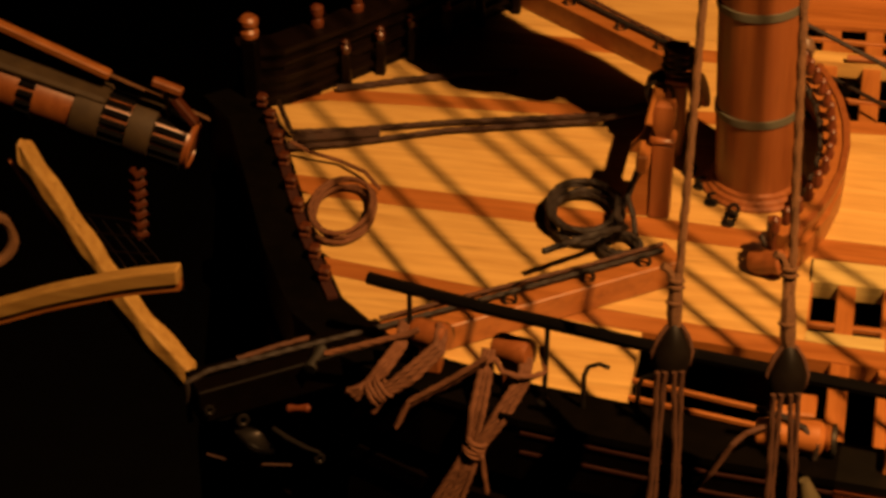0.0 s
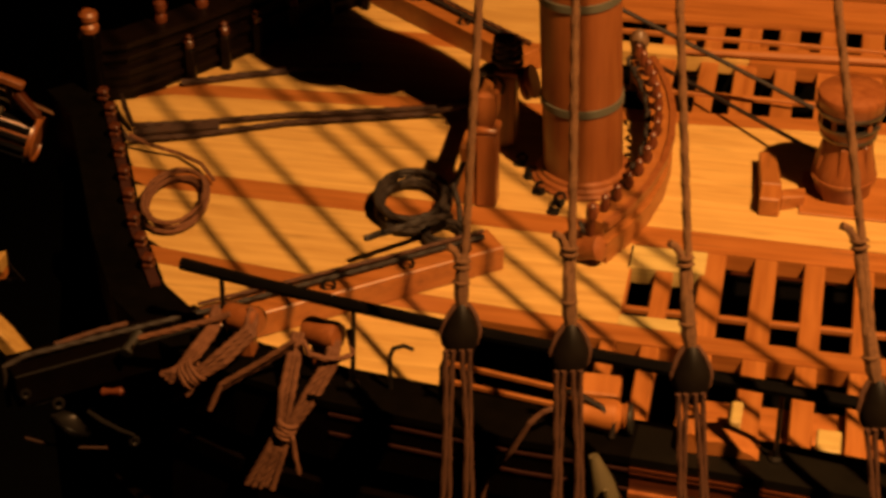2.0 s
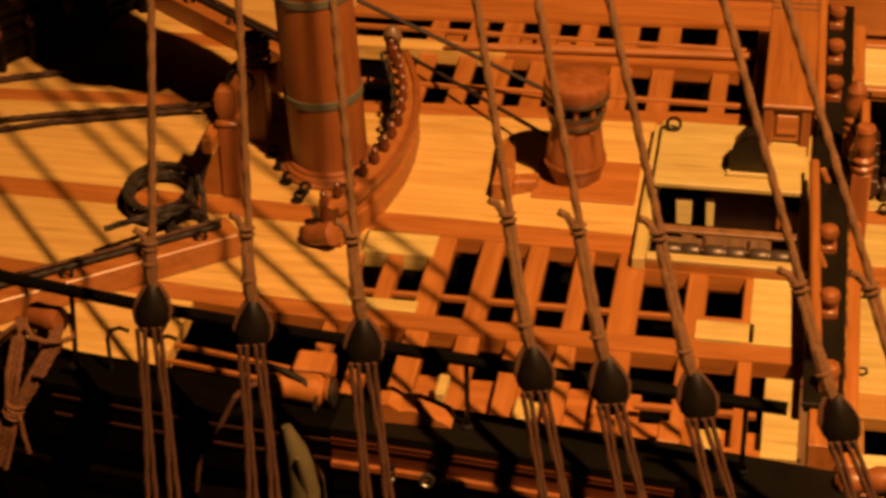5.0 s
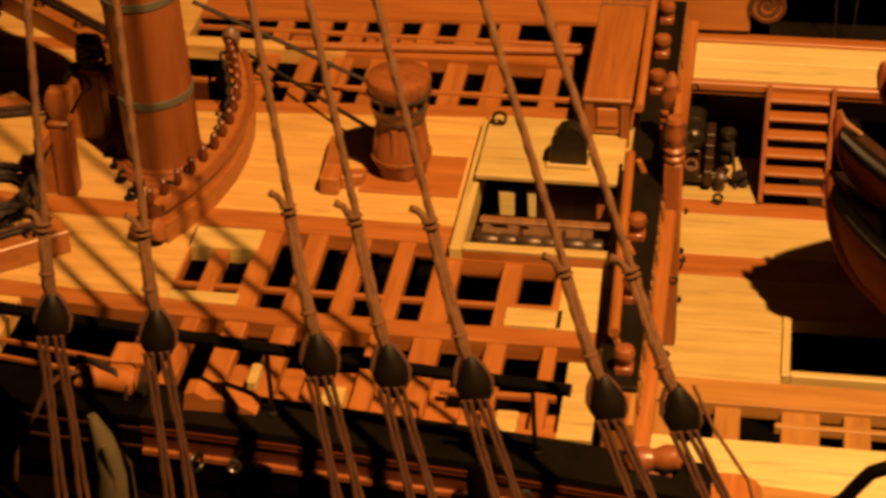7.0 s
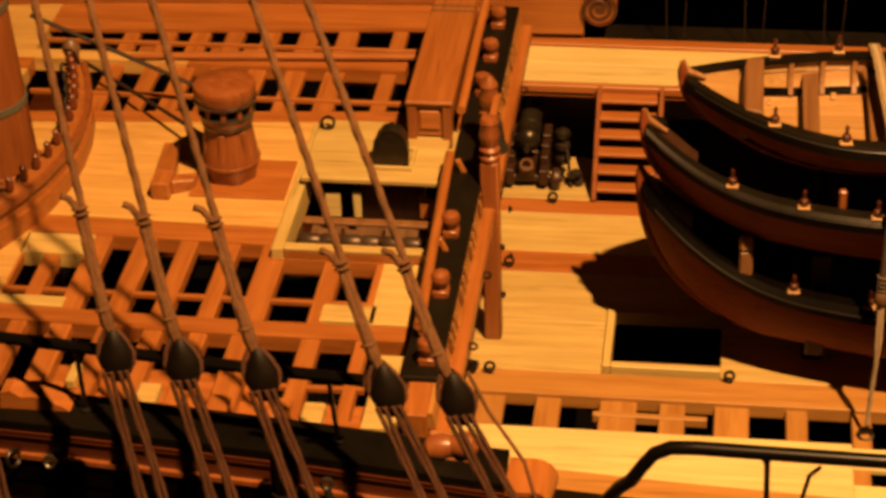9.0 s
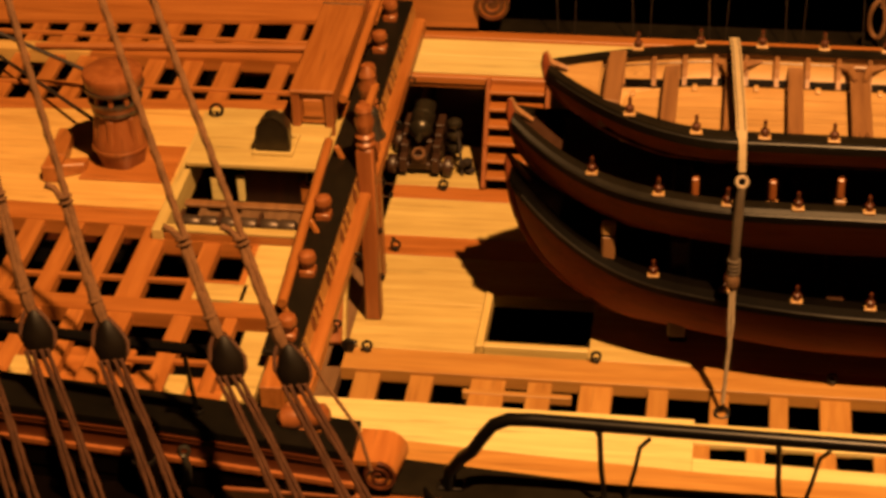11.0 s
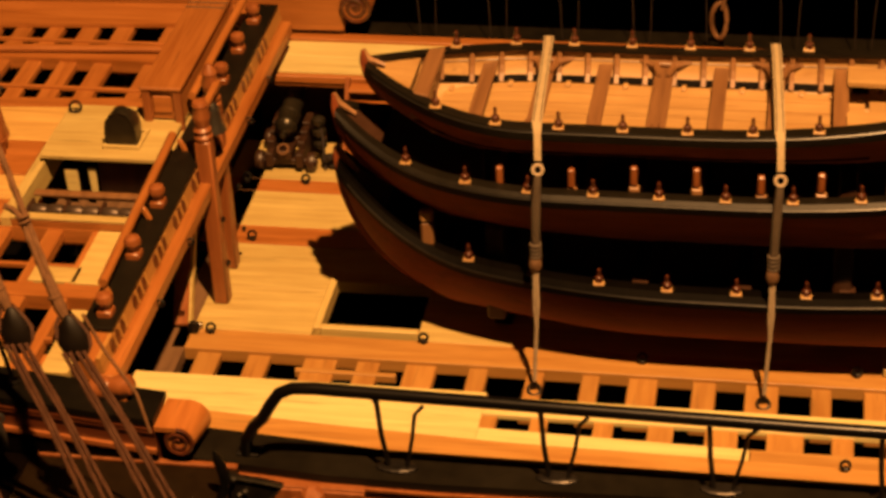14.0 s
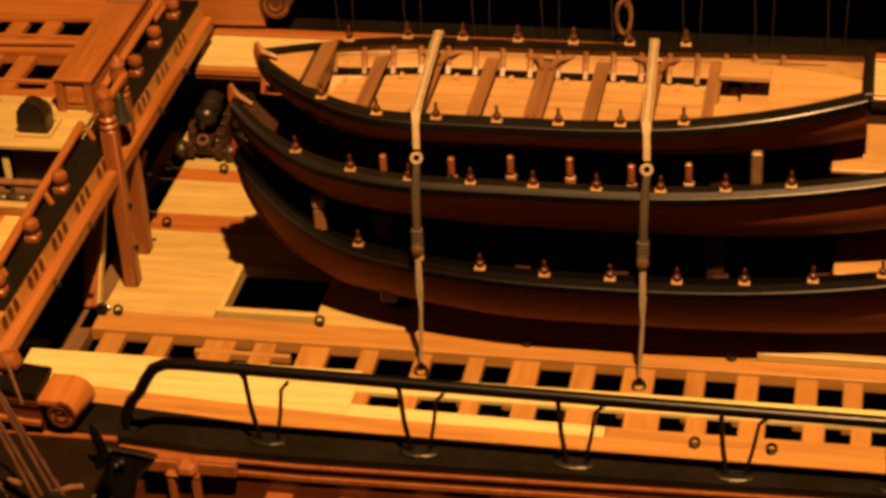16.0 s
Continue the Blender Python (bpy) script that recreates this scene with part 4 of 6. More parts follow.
for sgn in (-1, 1):
    part("stern_bench", prism(B(), [(30.6, 0.1 + sgn * 1.75), (31.99, 0.1 + sgn * 1.6), (31.99, 0.1 + sgn * 0.75), (30.6, 0.1 + sgn * 0.8)][::sgn], 3.28, 3.4), BOATWOOD, b3, "pale stern bench")
    part("stern_bench", prism(B(), [(32.0, 0.1), (34.75, 0.1), (34.75, 0.1 + sgn * 0.85), (32.0, 0.1 + sgn * 1.6)][::sgn], 3.28, 3.4 - 0.01 * sgn), BOATWOOD, b3, "pale stern platform board")
part("stern_floor", box(B(), 31.2, 32.4, -0.9, 0.9, 2.75, 2.85, 0.015), BOATWOOD, b3)

# uprights and thwarts that show between the stacked boats
for x, zt in ((21.6, 2.13), (23.52, 2.15), (25.18, 2.3), (26.82, 2.34), (28.5, 2.2), (30.05, 2.35), ):
    w = 0.14 if zt < 3 else 0.24
    kn_ = part("knee", box(B(), x - w, x + w, -2.25, -2.03, 1.3, zt - 0.6, 0.03), RIBWOOD, b2, "brown thwart knee")
    part("knee_head", box(B(), x - w + 0.04, x + w - 0.06, -2.23, -2.05, zt - 0.55, zt + 0.0, 0.04), MAST, kn_, "red-brown knee head above a dark notch")
    part("thwart", box(B(), x - 0.2, x + 0.2, -1.7, 1.9, 1.05, 1.13, 0.02), SHADE_WOOD, b2)
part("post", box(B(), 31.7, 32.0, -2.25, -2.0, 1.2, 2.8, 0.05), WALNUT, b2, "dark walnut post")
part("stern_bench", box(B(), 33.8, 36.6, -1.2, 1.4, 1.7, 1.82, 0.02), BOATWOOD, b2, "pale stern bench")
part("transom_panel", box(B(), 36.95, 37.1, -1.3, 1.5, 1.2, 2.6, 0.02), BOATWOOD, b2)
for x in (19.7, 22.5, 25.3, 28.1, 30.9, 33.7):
    part("thwart", box(B(), x - 0.22, x + 0.22, -0.8 if x < 22 else -1.9, 0.8 if x < 22 else 1.9, -1.75, -1.66, 0.02), SHADE_WOOD, b1)
# Post split in two tones: light on its top is put into colour.
part("post", box(B(), 19.22, 19.56, -1.5, -1.26, -1.2, -0.2, 0.05), RIBWOOD, b1, "brown wooden post")
part("post_head", box(B(), 19.2, 19.58, -1.53, -1.24, -0.198, 0.22, 0.08), BOATWOOD, b1, "rounded post head, paler for the light on it")
part("stern_bench", box(B(), 34.0, 38.5, -1.7, 1.7, -1.3, -1.2, 0.02), BOATWOOD, b1, "pale stern bench")
# Chocks and bearers carry the boats' shade in their dark colour.
for x in (21.0, 30.5):
    solo("boat_chock", box(B(), x, x + 0.5, -0.45, 0.45, -4.2, -3.35, 0.05), BLACK, "chock carrying the boats, blackened like the shade below them", "chock", group="boat chocks")
    solo("boat_chock", box(B(), x, x + 0.5, -1.5, 1.5, -3.3, -0.22, 0.05), SHADE_WOOD, "bearer inside the lower boat, coloured as in shade", "chock", group="boat chocks")
    solo("boat_chock", box(B(), x, x + 0.5, -1.3, 1.4, 0.1, 2.0, 0.05), SHADE_WOOD, "bearer inside the middle boat, coloured as in shade", "chock", group="boat chocks")

# ---- boat lashings ----
for x in (22.62, 28.88):
    la = thing("boat_lashing", "pale webbing strap over the boats, grey strap and rope tail", "lashing", (x, -2.6, -4.4), group="boat lashings")
    path = [(x - 0.25, 2.62, 3.2), (x - 0.25, 2.5, 3.62), (x - 0.17, 1.4, 3.7), (x, -1.6, 3.68), (x + 0.04, -2.35, 3.62), (x + 0.08, -2.62, 3.4), (x + 0.1, -2.8, 2.75)]
    bm = B()
    rws = []
    for i, p in enumerate(path):
        p = Vector(p)
        d = (Vector(path[min(i + 1, 6)]) - Vector(path[max(i - 1, 0)])).normalized()
        nrm = Vector((1, 0, 0)).cross(d).normalized()
        w = 0.13 if i < 5 else 0.09
        rws.append([bm.verts.new(p + Vector((sx * w, 0, 0)) + nrm * sz) for sx, sz in ((-1, -0.03), (1, -0.03), (1, 0.03), (-1, 0.03))])
    for p, q in zip(rws, rws[1:]):
        for k in range(4):
            bm.faces.new((p[k], p[(k + 1) % 4], q[(k + 1) % 4], q[k]))
    bm.faces.new(rws[0][::-1])
    bm.faces.new(rws[-1])
    web = part("strap", bm, STRAPW, la, "pale woven strap", True)
    for dx in (-0.08, 0.08):
        part("stripe", tube(B(), [Vector(p) + Vector((dx, 0, 0.035)) for p in path[1:5]], 0.014, 5), STRAPG, web, "brown woven stripe")
    part("ring", ring(B(), (x + 0.11, -2.95, 2.55), 0.13, 0.05, (0.2, -1, 0.6), 14, 6), PALEROPE, la, smooth=True)
    part("lower_strap", tube(B(), [(x + 0.11, -2.98, 2.42), (x + 0.06, -3.12, 1.5), (x + 0.03, -3.12, 0.2)], [0.1, 0.13, 0.11], 8), STRAPG, la, "grey served strap", True)
    for k in range(4):
        part("seizing", ring(B(), (x + 0.03, -3.12, 0.35 - 0.12 * k), 0.13, 0.045, (0, 0, 1), 12, 5), STRAPG, la, smooth=True)
    part("block", lathe(B(), [(0.05, -0.3), (0.16, -0.15), (0.18, 0), (0.15, 0.15), (0.05, 0.28)], (x + 0.02, -3.15, -0.25), 12), WALNUT, la, "dark wooden block", True)
    bm = rope(B(), [(x + 0.05, -3.2, -0.4), (x + 0.07, -3.3, -1.5), (x + 0.0, -3.3, -2.6), (x - 0.06, -3.38, -3.95)], 0.06, 0.4)
    part("tail", bm, PALEROPE, la, "pale rope tail")
    part("tail", rope(B(), [(x - 0.02, -3.2, -0.4), (x - 0.02, -3.36, -1.6), (x + 0.03, -3.3, -2.7), (x - 0.08, -3.36, -3.95)], 0.035, 0.35), PALEROPE, la, "pale rope tail")
    part("hook", tube(B(), [(x - 0.07, -3.38, -3.9), (x - 0.02, -3.36, -4.08), (x - 0.07, -3.34, -4.2), (x - 0.17, -3.38, -4.12)], 0.045, 6), IRON, la)
    part("eye", ring(B(), (x - 0.07, -3.42, -4.24), 0.17, 0.05, (0.1, -0.6, 1), 14, 6), IRON, la, "iron deck eye", True)

# ---- shrouds ----
APEX = Vector((-1.2, 0.0, 40))
for n, x in enumerate((-1.05, 1.05, 3.3, 6.65, 8.08, 9.72, 12.3, 13.7)):
    y = -11.85 - 0.118 * (x + 0.6)
    c = Vector((x, y, 4.05))
    d = (APEX - c).normalized()
    sh = thing("shroud", "brown laid shroud set up with a dark deadeye and rope lanyards", "rigging", c, group="fore shrouds")
    part("shroud_rope", rope(B(), [c + d * 0.55, c + d * 6, c + d * 18, c + d * 37.5], 0.085, 0.5), HEMP, sh)
    top = (1.7, 2.3, 2.5, 3.4, 3.4, 3.55, 3.0, 3.2)[n]
    off = Vector((-0.085, -0.05, 0))
    part("turned_up_end", rope(B(), [c + d * 0.5 + off * 0.6, c + d * 1.2 + off, c + d * (top - 0.35) + off, c + d * (top - 0.1) + off * 2.2, c + d * top + off * 3.6], 0.078, 0.45), HEMP, sh)
    part("served_rope", tube(B(), [c + d * 0.45, c + d * 0.7 + off * 0.3, c + d * 1.3 + off * 0.4, c + d * 1.5 + off * 0.3], [0.1, 0.15, 0.13, 0.09], 8), HEMP, sh, smooth=True)
    for q in (0.95, top - 0.45, top - 0.33):
        part("seizing", ring(B(), c + d * q + off * 0.5, 0.14, 0.035, d, 12, 5), HEMP, sh, smooth=True)
    bm = lathe(B(), [(0.08, -0.24), (0.28, -0.21), (0.38, -0.12), (0.35, 0), (0.38, 0.12), (0.28, 0.21), (0.08, 0.25)], (0, 0, 0), 20)
    turn = (Vector((0.25, -1, 0.25))).to_track_quat("Z", "Y").to_matrix().to_4x4()
    side_h = Vector((1, 0.25, 0)).normalized()
    for v in bm.verts:
        w = turn @ v.co
        w = w + d * (0.5 * w.dot(d)) - side_h * (0.12 * w.dot(side_h)) - side_h * (0.35 * w.dot(side_h) * max(w.dot(d), 0) / 0.32)
        v.co = c + w
    eye = part("deadeye", bm, DEADEYE, sh, "dark heart-shaped deadeye", True)
    loop = [c + d * 0.62]
    side_v = Vector((1, 0.25, 0)).normalized()
    for k in range(13):
        t = math.pi * (0.5 - k / 6)
        loop.append(c + side_v * 0.36 * (1 - 0.3 * max(math.sin(t), 0)) * math.cos(t) + d * (0.56 if math.sin(t) > 0 else 0.46) * math.sin(t))
    part("strop", tube(B(), loop[1:-1], 0.05, 6, True), LANYARD, sh, "rope strop", True)
    dn = Vector((0.02 + 0.44 * ((x + 1.2) / 14.9) ** 1.5, -0.2, -1)).normalized()
    low = c + dn * 5.4
    for k, q in ((-0.3, 3.0), (-0.12, -2.5), (0.1, 3.5), (0.29, -3.0)):
        part("lanyard", rope(B(), [c + side_v * k * 0.75 - d * 0.24 + Vector((0, -0.24, 0)), c + dn * 2.2 + side_v * k + Vector((0.02 * q, -0.1, 0)), low + side_v * k * 1.2], 0.058, 0.3, 7, 0.2), LANYARD, sh)
    if n == 7:
        part("hanging_end", tube(B(), [c + d * 0.5 + side_v * 0.4, c + side_v * 0.62 + Vector((0, 0, -0.4)), c + side_v * 0.7 + dn * 1.6, c + side_v * 0.55 + dn * 2.6], 0.04, 6), HEMP, sh)
    bm = lathe(B(), [(0.1, -0.2), (0.3, -0.17), (0.38, 0), (0.3, 0.17), (0.1, 0.2)], low, 18, turn)
    part("lower_deadeye", bm, DEADEYE, sh, "dark lower deadeye", True)
chn = thing("channel", "black channel board outside the hull carrying the deadeyes", "channel", (8, -12.5, -1.5))
for k in range(9):
    x = -1.2 + 2.2 * k
    part("chain_plate", tube(B(), [(x, -12.6 - 0.08 * k, -1.5), (x - 0.1, -12.2, -3.2), (x - 0.2, -11.6, -5.2)], 0.07, 6), IRON, chn, "iron chain plate")
part("edge_moulding", beam(B(), (-2, -13.34, -1.62), (16.3, -14.8, -1.62), 0.08, 0.34), EBONY, chn, "rounded black edge")
# Forward board blackened: the shade near the bow is put into its colour.
part("board", hexa(B(), [(-2, -13.3, -1.75), (11, -14.34, -1.75), (11, -10.72, -1.75), (-2, -10.4, -1.75), (-2, -13.3, -1.5), (11, -14.34, -1.5), (11, -10.72, -1.5), (-2, -10.4, -1.5)], 0.03), BLACK, chn)
part("board", hexa(B(), [(11.005, -14.34, -1.75), (16.3, -14.76, -1.75), (16.3, -10.9, -1.75), (11.005, -10.72, -1.75), (11.005, -14.34, -1.5), (16.3, -14.76, -1.5), (16.3, -10.9, -1.5), (11.005, -10.72, -1.5)], 0.03), CHANNEL, chn, "dark brown after board")
part("inner_moulding", beam(B(), (11.2, -11.02, -1.44), (16.3, -11.02, -1.44), 0.16, 0.12, 0.03), MAST, chn, "orange-brown bead along the hull")

# ---- forecastle handrail ----
hr = thing("forecastle_rail", "black wooden handrail on thin iron stanchions", "railing", (0, -9.7, 0.68))
part("handrail", tube(B(), [(-7.6, -8.4, 2.45), (-5, -9.05, 2.5), (-2, -9.6, 2.5), (1, -10.0, 2.5), (4, -10.3, 2.45), (8, -10.7, 2.42), (11.4, -11.0, 2.4)], 0.145, 8), EBONY, hr)
for x in (-6.7, -3.75, 4.95, 10.6):
    yr = lerp_table([(-7.6, -8.4), (-2, -9.6), (4, -10.3), (11.4, -11.0)], x)
    yb = y_near(x) - 0.3
    zf = 0.68 + cap_drop(x)
    part("stanchion", tube(B(), [(x, yr, 2.45), (x, yr * 0.6 + yb * 0.4, 1.5), (x, yb, zf)], 0.055, 7), IRON, hr, smooth=True)
    part("stanchion_foot", lathe(B(), [(0.16, zf), (0.15, zf + 0.05), (0.06, zf + 0.08)], (x, yb, 0), 10), IRON, hr)
for x in (-2.95, -1.85):
    yb = y_near(x) - 0.2
    part("hook_stanchion", tube(B(), [(x, yb, 0.66 + cap_drop(x)), (x, yb, 1.5), (x + 0.08, yb, 1.72), (x + 0.3, yb, 1.82), (x + 0.5, yb, 1.75)], 0.05, 6), IRON, hr, "curved iron crane", True)

# ---- gangway rail ----
gr = thing("gangway_rail", "black wooden gangway rail curving down forward on iron stanchions", "railing", (24, -10.4, -1.45))
part("handrail", tube(B(), [(16.4, -10.48, -1.4), (16.46, -10.52, -0.92), (16.76, -10.72, -0.34), (17.03, -10.86, 0.0), (17.26, -10.9, 0.43), (17.51, -10.9, 0.8), (17.85, -10.9, 0.98), (18.4, -10.9, 1.01), (24.13, -10.9, 0.9), (30.05, -10.9, 0.8), (41.9, -10.9, 0.68)], 0.155, 10), EBONY, gr, smooth=True)
part("rail_foot", box(B(), 16.15, 16.75, -10.6, -10.2, -1.45, -1.36, 0.03), IRON, gr)
for k in range(6):
    x = 19.95 + 3.92 * k
    zt = 0.5 - 0.02 * k
    part("stanchion", tube(B(), [(x - 0.08, -10.9, zt + 0.35), (x - 0.04, -10.8, -0.3), (x + 0.05, -10.62, -1.38)], 0.065, 7), IRON, gr, smooth=True)
    part("stanchion", tube(B(), [(x + 1.03, -10.92, zt + 0.2), (x + 0.82, -10.86, 0.4), (x + 0.7, -10.75, -0.4), (x + 0.5, -10.62, -1.38)], 0.05, 7), IRON, gr, smooth=True)
    part("knob", lathe(B(), [(0.05, -0.12), (0.11, 0), (0.05, 0.12)], (x - 0.09, -10.9, zt + 0.3), 8), IRON, gr)
    part("stanchion_foot", lathe(B(), [(0.05, 0), (0.3, 0.0), (0.3, 0.06), (0.24, 0.09), (0.05, 0.09)], (x + 0.25, -10.64, -1.45), 14, Matrix.Diagonal((1.75, 0.75, 1, 1))), IRON, gr, "dark oval foot plate")


# ---- scroll ends of the forecastle bulwarks ----
def scroll(name, x, y0, y1, z, r, label, flare=1.0, sink=0.0, lead=0.0):
    """A rolled sheet: a spiral drawn from y0 to y1, wider and lower at y1 by flare and sink."""
    ob = thing(name, label, "carving", (x, (y0 + y1) / 2, z - r))
    bm = B()
    turns = []
    for k in range(40):
        t = k / 39
        a = math.pi / 2 - t * 4.2 * math.pi
        ro = r * (1 - 0.8 * t)
        turns.append(((ro * math.cos(a), ro * math.sin(a)), ((ro - 0.13 + 0.05 * t) * math.cos(a), (ro - 0.13 + 0.05 * t) * math.sin(a))))
    rws = []
    if lead:
        rws.append([bm.verts.new((x - lead, yy, z + (r - d) * f - q)) for d, yy, f, q in ((0.13, y0, 1, 0), (0, y0, 1, 0), (0, y1, flare, sink), (0.13, y1, flare, sink))])
    for (ox, oz), (ix, iz) in turns:
        rws.append([bm.verts.new((x + px * f, yy, z + pz * f - q)) for px, pz, yy, f, q in ((ix, iz, y0, 1, 0), (ox, oz, y0, 1, 0), (ox, oz, y1, flare, sink), (ix, iz, y1, flare, sink))])
    for p, q in zip(rws, rws[1:]):
        for k in range(4):
            bm.faces.new((p[k], p[(k + 1) % 4], q[(k + 1) % 4], q[k]))
    bm.faces.new(rws[0][::-1])
    bm.faces.new(rws[-1])
    part("volute", bm, PEAR_Y, ob, smooth=True)
    rim = [(x + ox * 0.95, y0 - 0.015, z + oz * 0.95) for (ox, oz), _ in turns]
    part("rim", tube(B(), rim, [0.055 - 0.025 * k / 39 for k in range(40)], 6), DULLRED, ob, "dark red spiral edge", True)
    part("core", lathe(B(), [(0.02, y0 + 0.03), (r * 0.86, y0 + 0.03), (r * 0.86, y1 - 0.1)], (x, 0, z), 24, Matrix.Rotation(radians(-90), 4, "X")), DULLRED, ob, "dark scroll core", True)
    return ob


scroll("bulwark_scroll", 14.9, -11.1, -9.88, -0.74, 0.42, "carved pearwood scroll ending the port bulwark", 1.32, 0.16, 0.57)
scroll("bulwark_scroll", 14.85, 10.95, 11.9, 0.0, 0.6, "carved pearwood scroll ending the starboard bulwark")

# ---- forecastle hatch ----
hat = thing("forecastle_hatch", "pale hatch coaming half covered, rollers showing in the open half", "hatch", (9.7, 0, 0))
part("side_coaming", box(B(), 7.64, 7.95, -3.04, 3.14, -0.5, 0.295, 0.02), BOXWOOD_Y, hat)
part("side_coaming", box(B(), 11.45, 11.7, -3.04, 3.14, -0.5, 0.295, 0.02), BOXWOOD_Y, hat)
part("front_coaming", box(B(), 7.96, 11.44, -3.04, -2.8, -0.5, 0.24, 0.02), PEAR, hat, "orange front coaming")
part("coaming_cap", box(B(), 7.96, 11.44, -3.05, -2.78, 0.243, 0.34, 0.02), BOXWOOD, hat, "pale capping strip")
part("back_coaming", box(B(), 7.96, 11.44, 2.96, 3.14, -0.5, 0.44, 0.02), BOXWOOD, hat)
part("cover", box(B(), 7.86, 11.5, -0.06, 2.95, 0.42, 0.56, 0.02), BOXWOOD, hat, "pale hatch cover")
part("cross_bar", box(B(), 8.2, 11.44, -1.74, -1.48, 0.2, 0.3, 0.02), THWART, hat, "brown bar over the rollers")
for k in range(3):
    x = 8.25 + 1.05 * k
    part("roller", lathe(B(), [(0.05, 0), (0.17, 0.0), (0.2, 0.05), (0.2, 0.4), (0.17, 0.44), (0.17, 0.5), (0.2, 0.54), (0.2, 0.88), (0.17, 0.93), (0.05, 0.93)], (x, -2.15, 0.0), 16, Matrix.Rotation(radians(90), 4, "Y")), ROLLER, hat, "worn iron roller", True)
    part("bearing_post", box(B(), x - 0.1, x - 0.01, -2.3, -1.75, -0.5, 0.18, 0.02), SHADE_WOOD, hat)
part("roller_ledge", box(B(), 7.96, 11.44, -2.5, -1.3, -0.6, -0.5, 0.02), SHADE_IN, hat)
# Black sheet for the shade down the hatch.
part("shaft_wall", box(B(), 7.9, 11.5, 1.5, 1.6, -5, -0.6, 0), VELVET_SHADE, hat)
# Pale panels, set high to fit the view, stand for lit deck below.
for x, w, h in ((8.42, 0.4, -0.05), (9.15, 0.22, 0.02)):
    part("upright_panel", hexa(B(), [(x + 0.03, 0.15, -0.75), (x + w, 0.15, -0.75), (x + w, 0.25, -0.75), (x + 0.03, 0.25, -0.75), (x, 0.17, h), (x + w, 0.17, h), (x + w, 0.27, h), (x, 0.27, h)], 0.02), PALE, hat, "pale panel standing for lit patches below the hatch")
part("inner_board", box(B(), 9.25, 11.0, 0.75, 0.85, -1.3, -0.1, 0.02), DULLRED, hat, "dark red board inside the hatch")
part("inner_board", hexa(B(), [(10.9, 0.3, -0.8), (11.44, 0.3, -0.8), (11.44, 0.4, -0.8), (10.9, 0.4, -0.8), (10.9, 0.3, -0.1), (11.44, 0.3, -0.32), (11.44, 0.4, -0.32), (10.9, 0.4, -0.1)], 0.02), PEAR_Y, hat)
part("lower_beam", box(B(), 7.95, 11.45, 0.0, 0.6, -1.55, -1.31, 0.02), WALNUT, hat)

cowl = thing("chimney_cowl", "dark bronze galley chimney hood on a pale square base", "chimney", (10.15, 0.95, 0.56))
bm = B()
box(bm, 9.6, 10.72, 0.42, 0.52, 0.562, 0.68, 0.015)
box(bm, 9.6, 10.72, 1.42, 1.52, 0.562, 0.68, 0.015)
box(bm, 9.6, 9.7, 0.52, 1.42, 0.562, 0.68, 0.015)
box(bm, 10.62, 10.72, 0.52, 1.42, 0.562, 0.68, 0.015)
part("base_frame", bm, BOXWOOD, cowl, "pale base frame")
bm = B()
prof = [(9.72, 0.57), (9.7, 1.0), (9.76, 1.38), (9.95, 1.64), (10.18, 1.72), (10.4, 1.62), (10.56, 1.36), (10.6, 1.0), (10.58, 0.57)]
front = [bm.verts.new((px, 0.55, pz)) for px, pz in prof]
mid = [bm.verts.new((px, 0.95, pz + 0.02)) for px, pz in prof]
back = [bm.verts.new((10.15 + (px - 10.15) * 0.8, 1.42, 0.57 + (pz - 0.57) * 0.72)) for px, pz in prof]
for p, q in ((front, mid), (mid, back)):
    for k in range(8):
        bm.faces.new((p[k], p[k + 1], q[k + 1], q[k]))
bm.faces.new(front)
bm.faces.new(back[::-1])
part("hood", bm, BRONZE, cowl, smooth=True)
part("lip", tube(B(), [(px, 0.55, pz) for px, pz in prof], 0.035, 6), BRONZE, cowl, smooth=True)

bench = thing("bench", "long panelled pearwood bench across the deck", "bench", (11, 5, 0))
part("top", box(B(), 10.34, 11.6, 2.06, 8.4, 1.6, 1.72, 0.03), PEAR_Y, bench)
for y in (2.2, 8.2):
    for x in (10.5, 11.44):
        part("leg", box(B(), x - 0.12, x + 0.12, y - 0.1, y + 0.1, 0.0, 1.6, 0.02), PEAR_Z, bench)
# Two dark strips painted as rope shadows across the bench top.
for y in (7.3, 7.62):
    part("strap", box(B(), 10.33, 11.61, y - 0.04, y + 0.04, 1.722, 1.74, 0.0), WALNUT, bench, "dark strip painted as a cast shadow")
part("panel", box(B(), 10.62, 11.32, 2.2, 2.28, 0.62, 1.6, 0.02), PEAR_Y, bench)
part("drawer_front", box(B(), 10.7, 11.24, 2.13, 2.2, 0.85, 1.4, 0.03), PEAR, bench)
part("panel", box(B(), 10.45, 10.53, 2.3, 8.1, 0.5, 1.6, 0.02), PEAR_Y, bench)
part("panel", box(B(), 11.42, 11.5, 2.3, 8.1, 0.5, 1.6, 0.02), PEAR_Y, bench)

# ---- capstan ----
cap = thing("capstan", "turned red-brown capstan with two grey iron bands", "capstan", (5.85, 0.6, 0))
CX, CY = 5.85, 0.75
part("base_plate", box(B(), 4.9, 7.45, -0.35, 1.55, 0.0, 0.06, 0.01), PEAR, cap, "orange base plate")
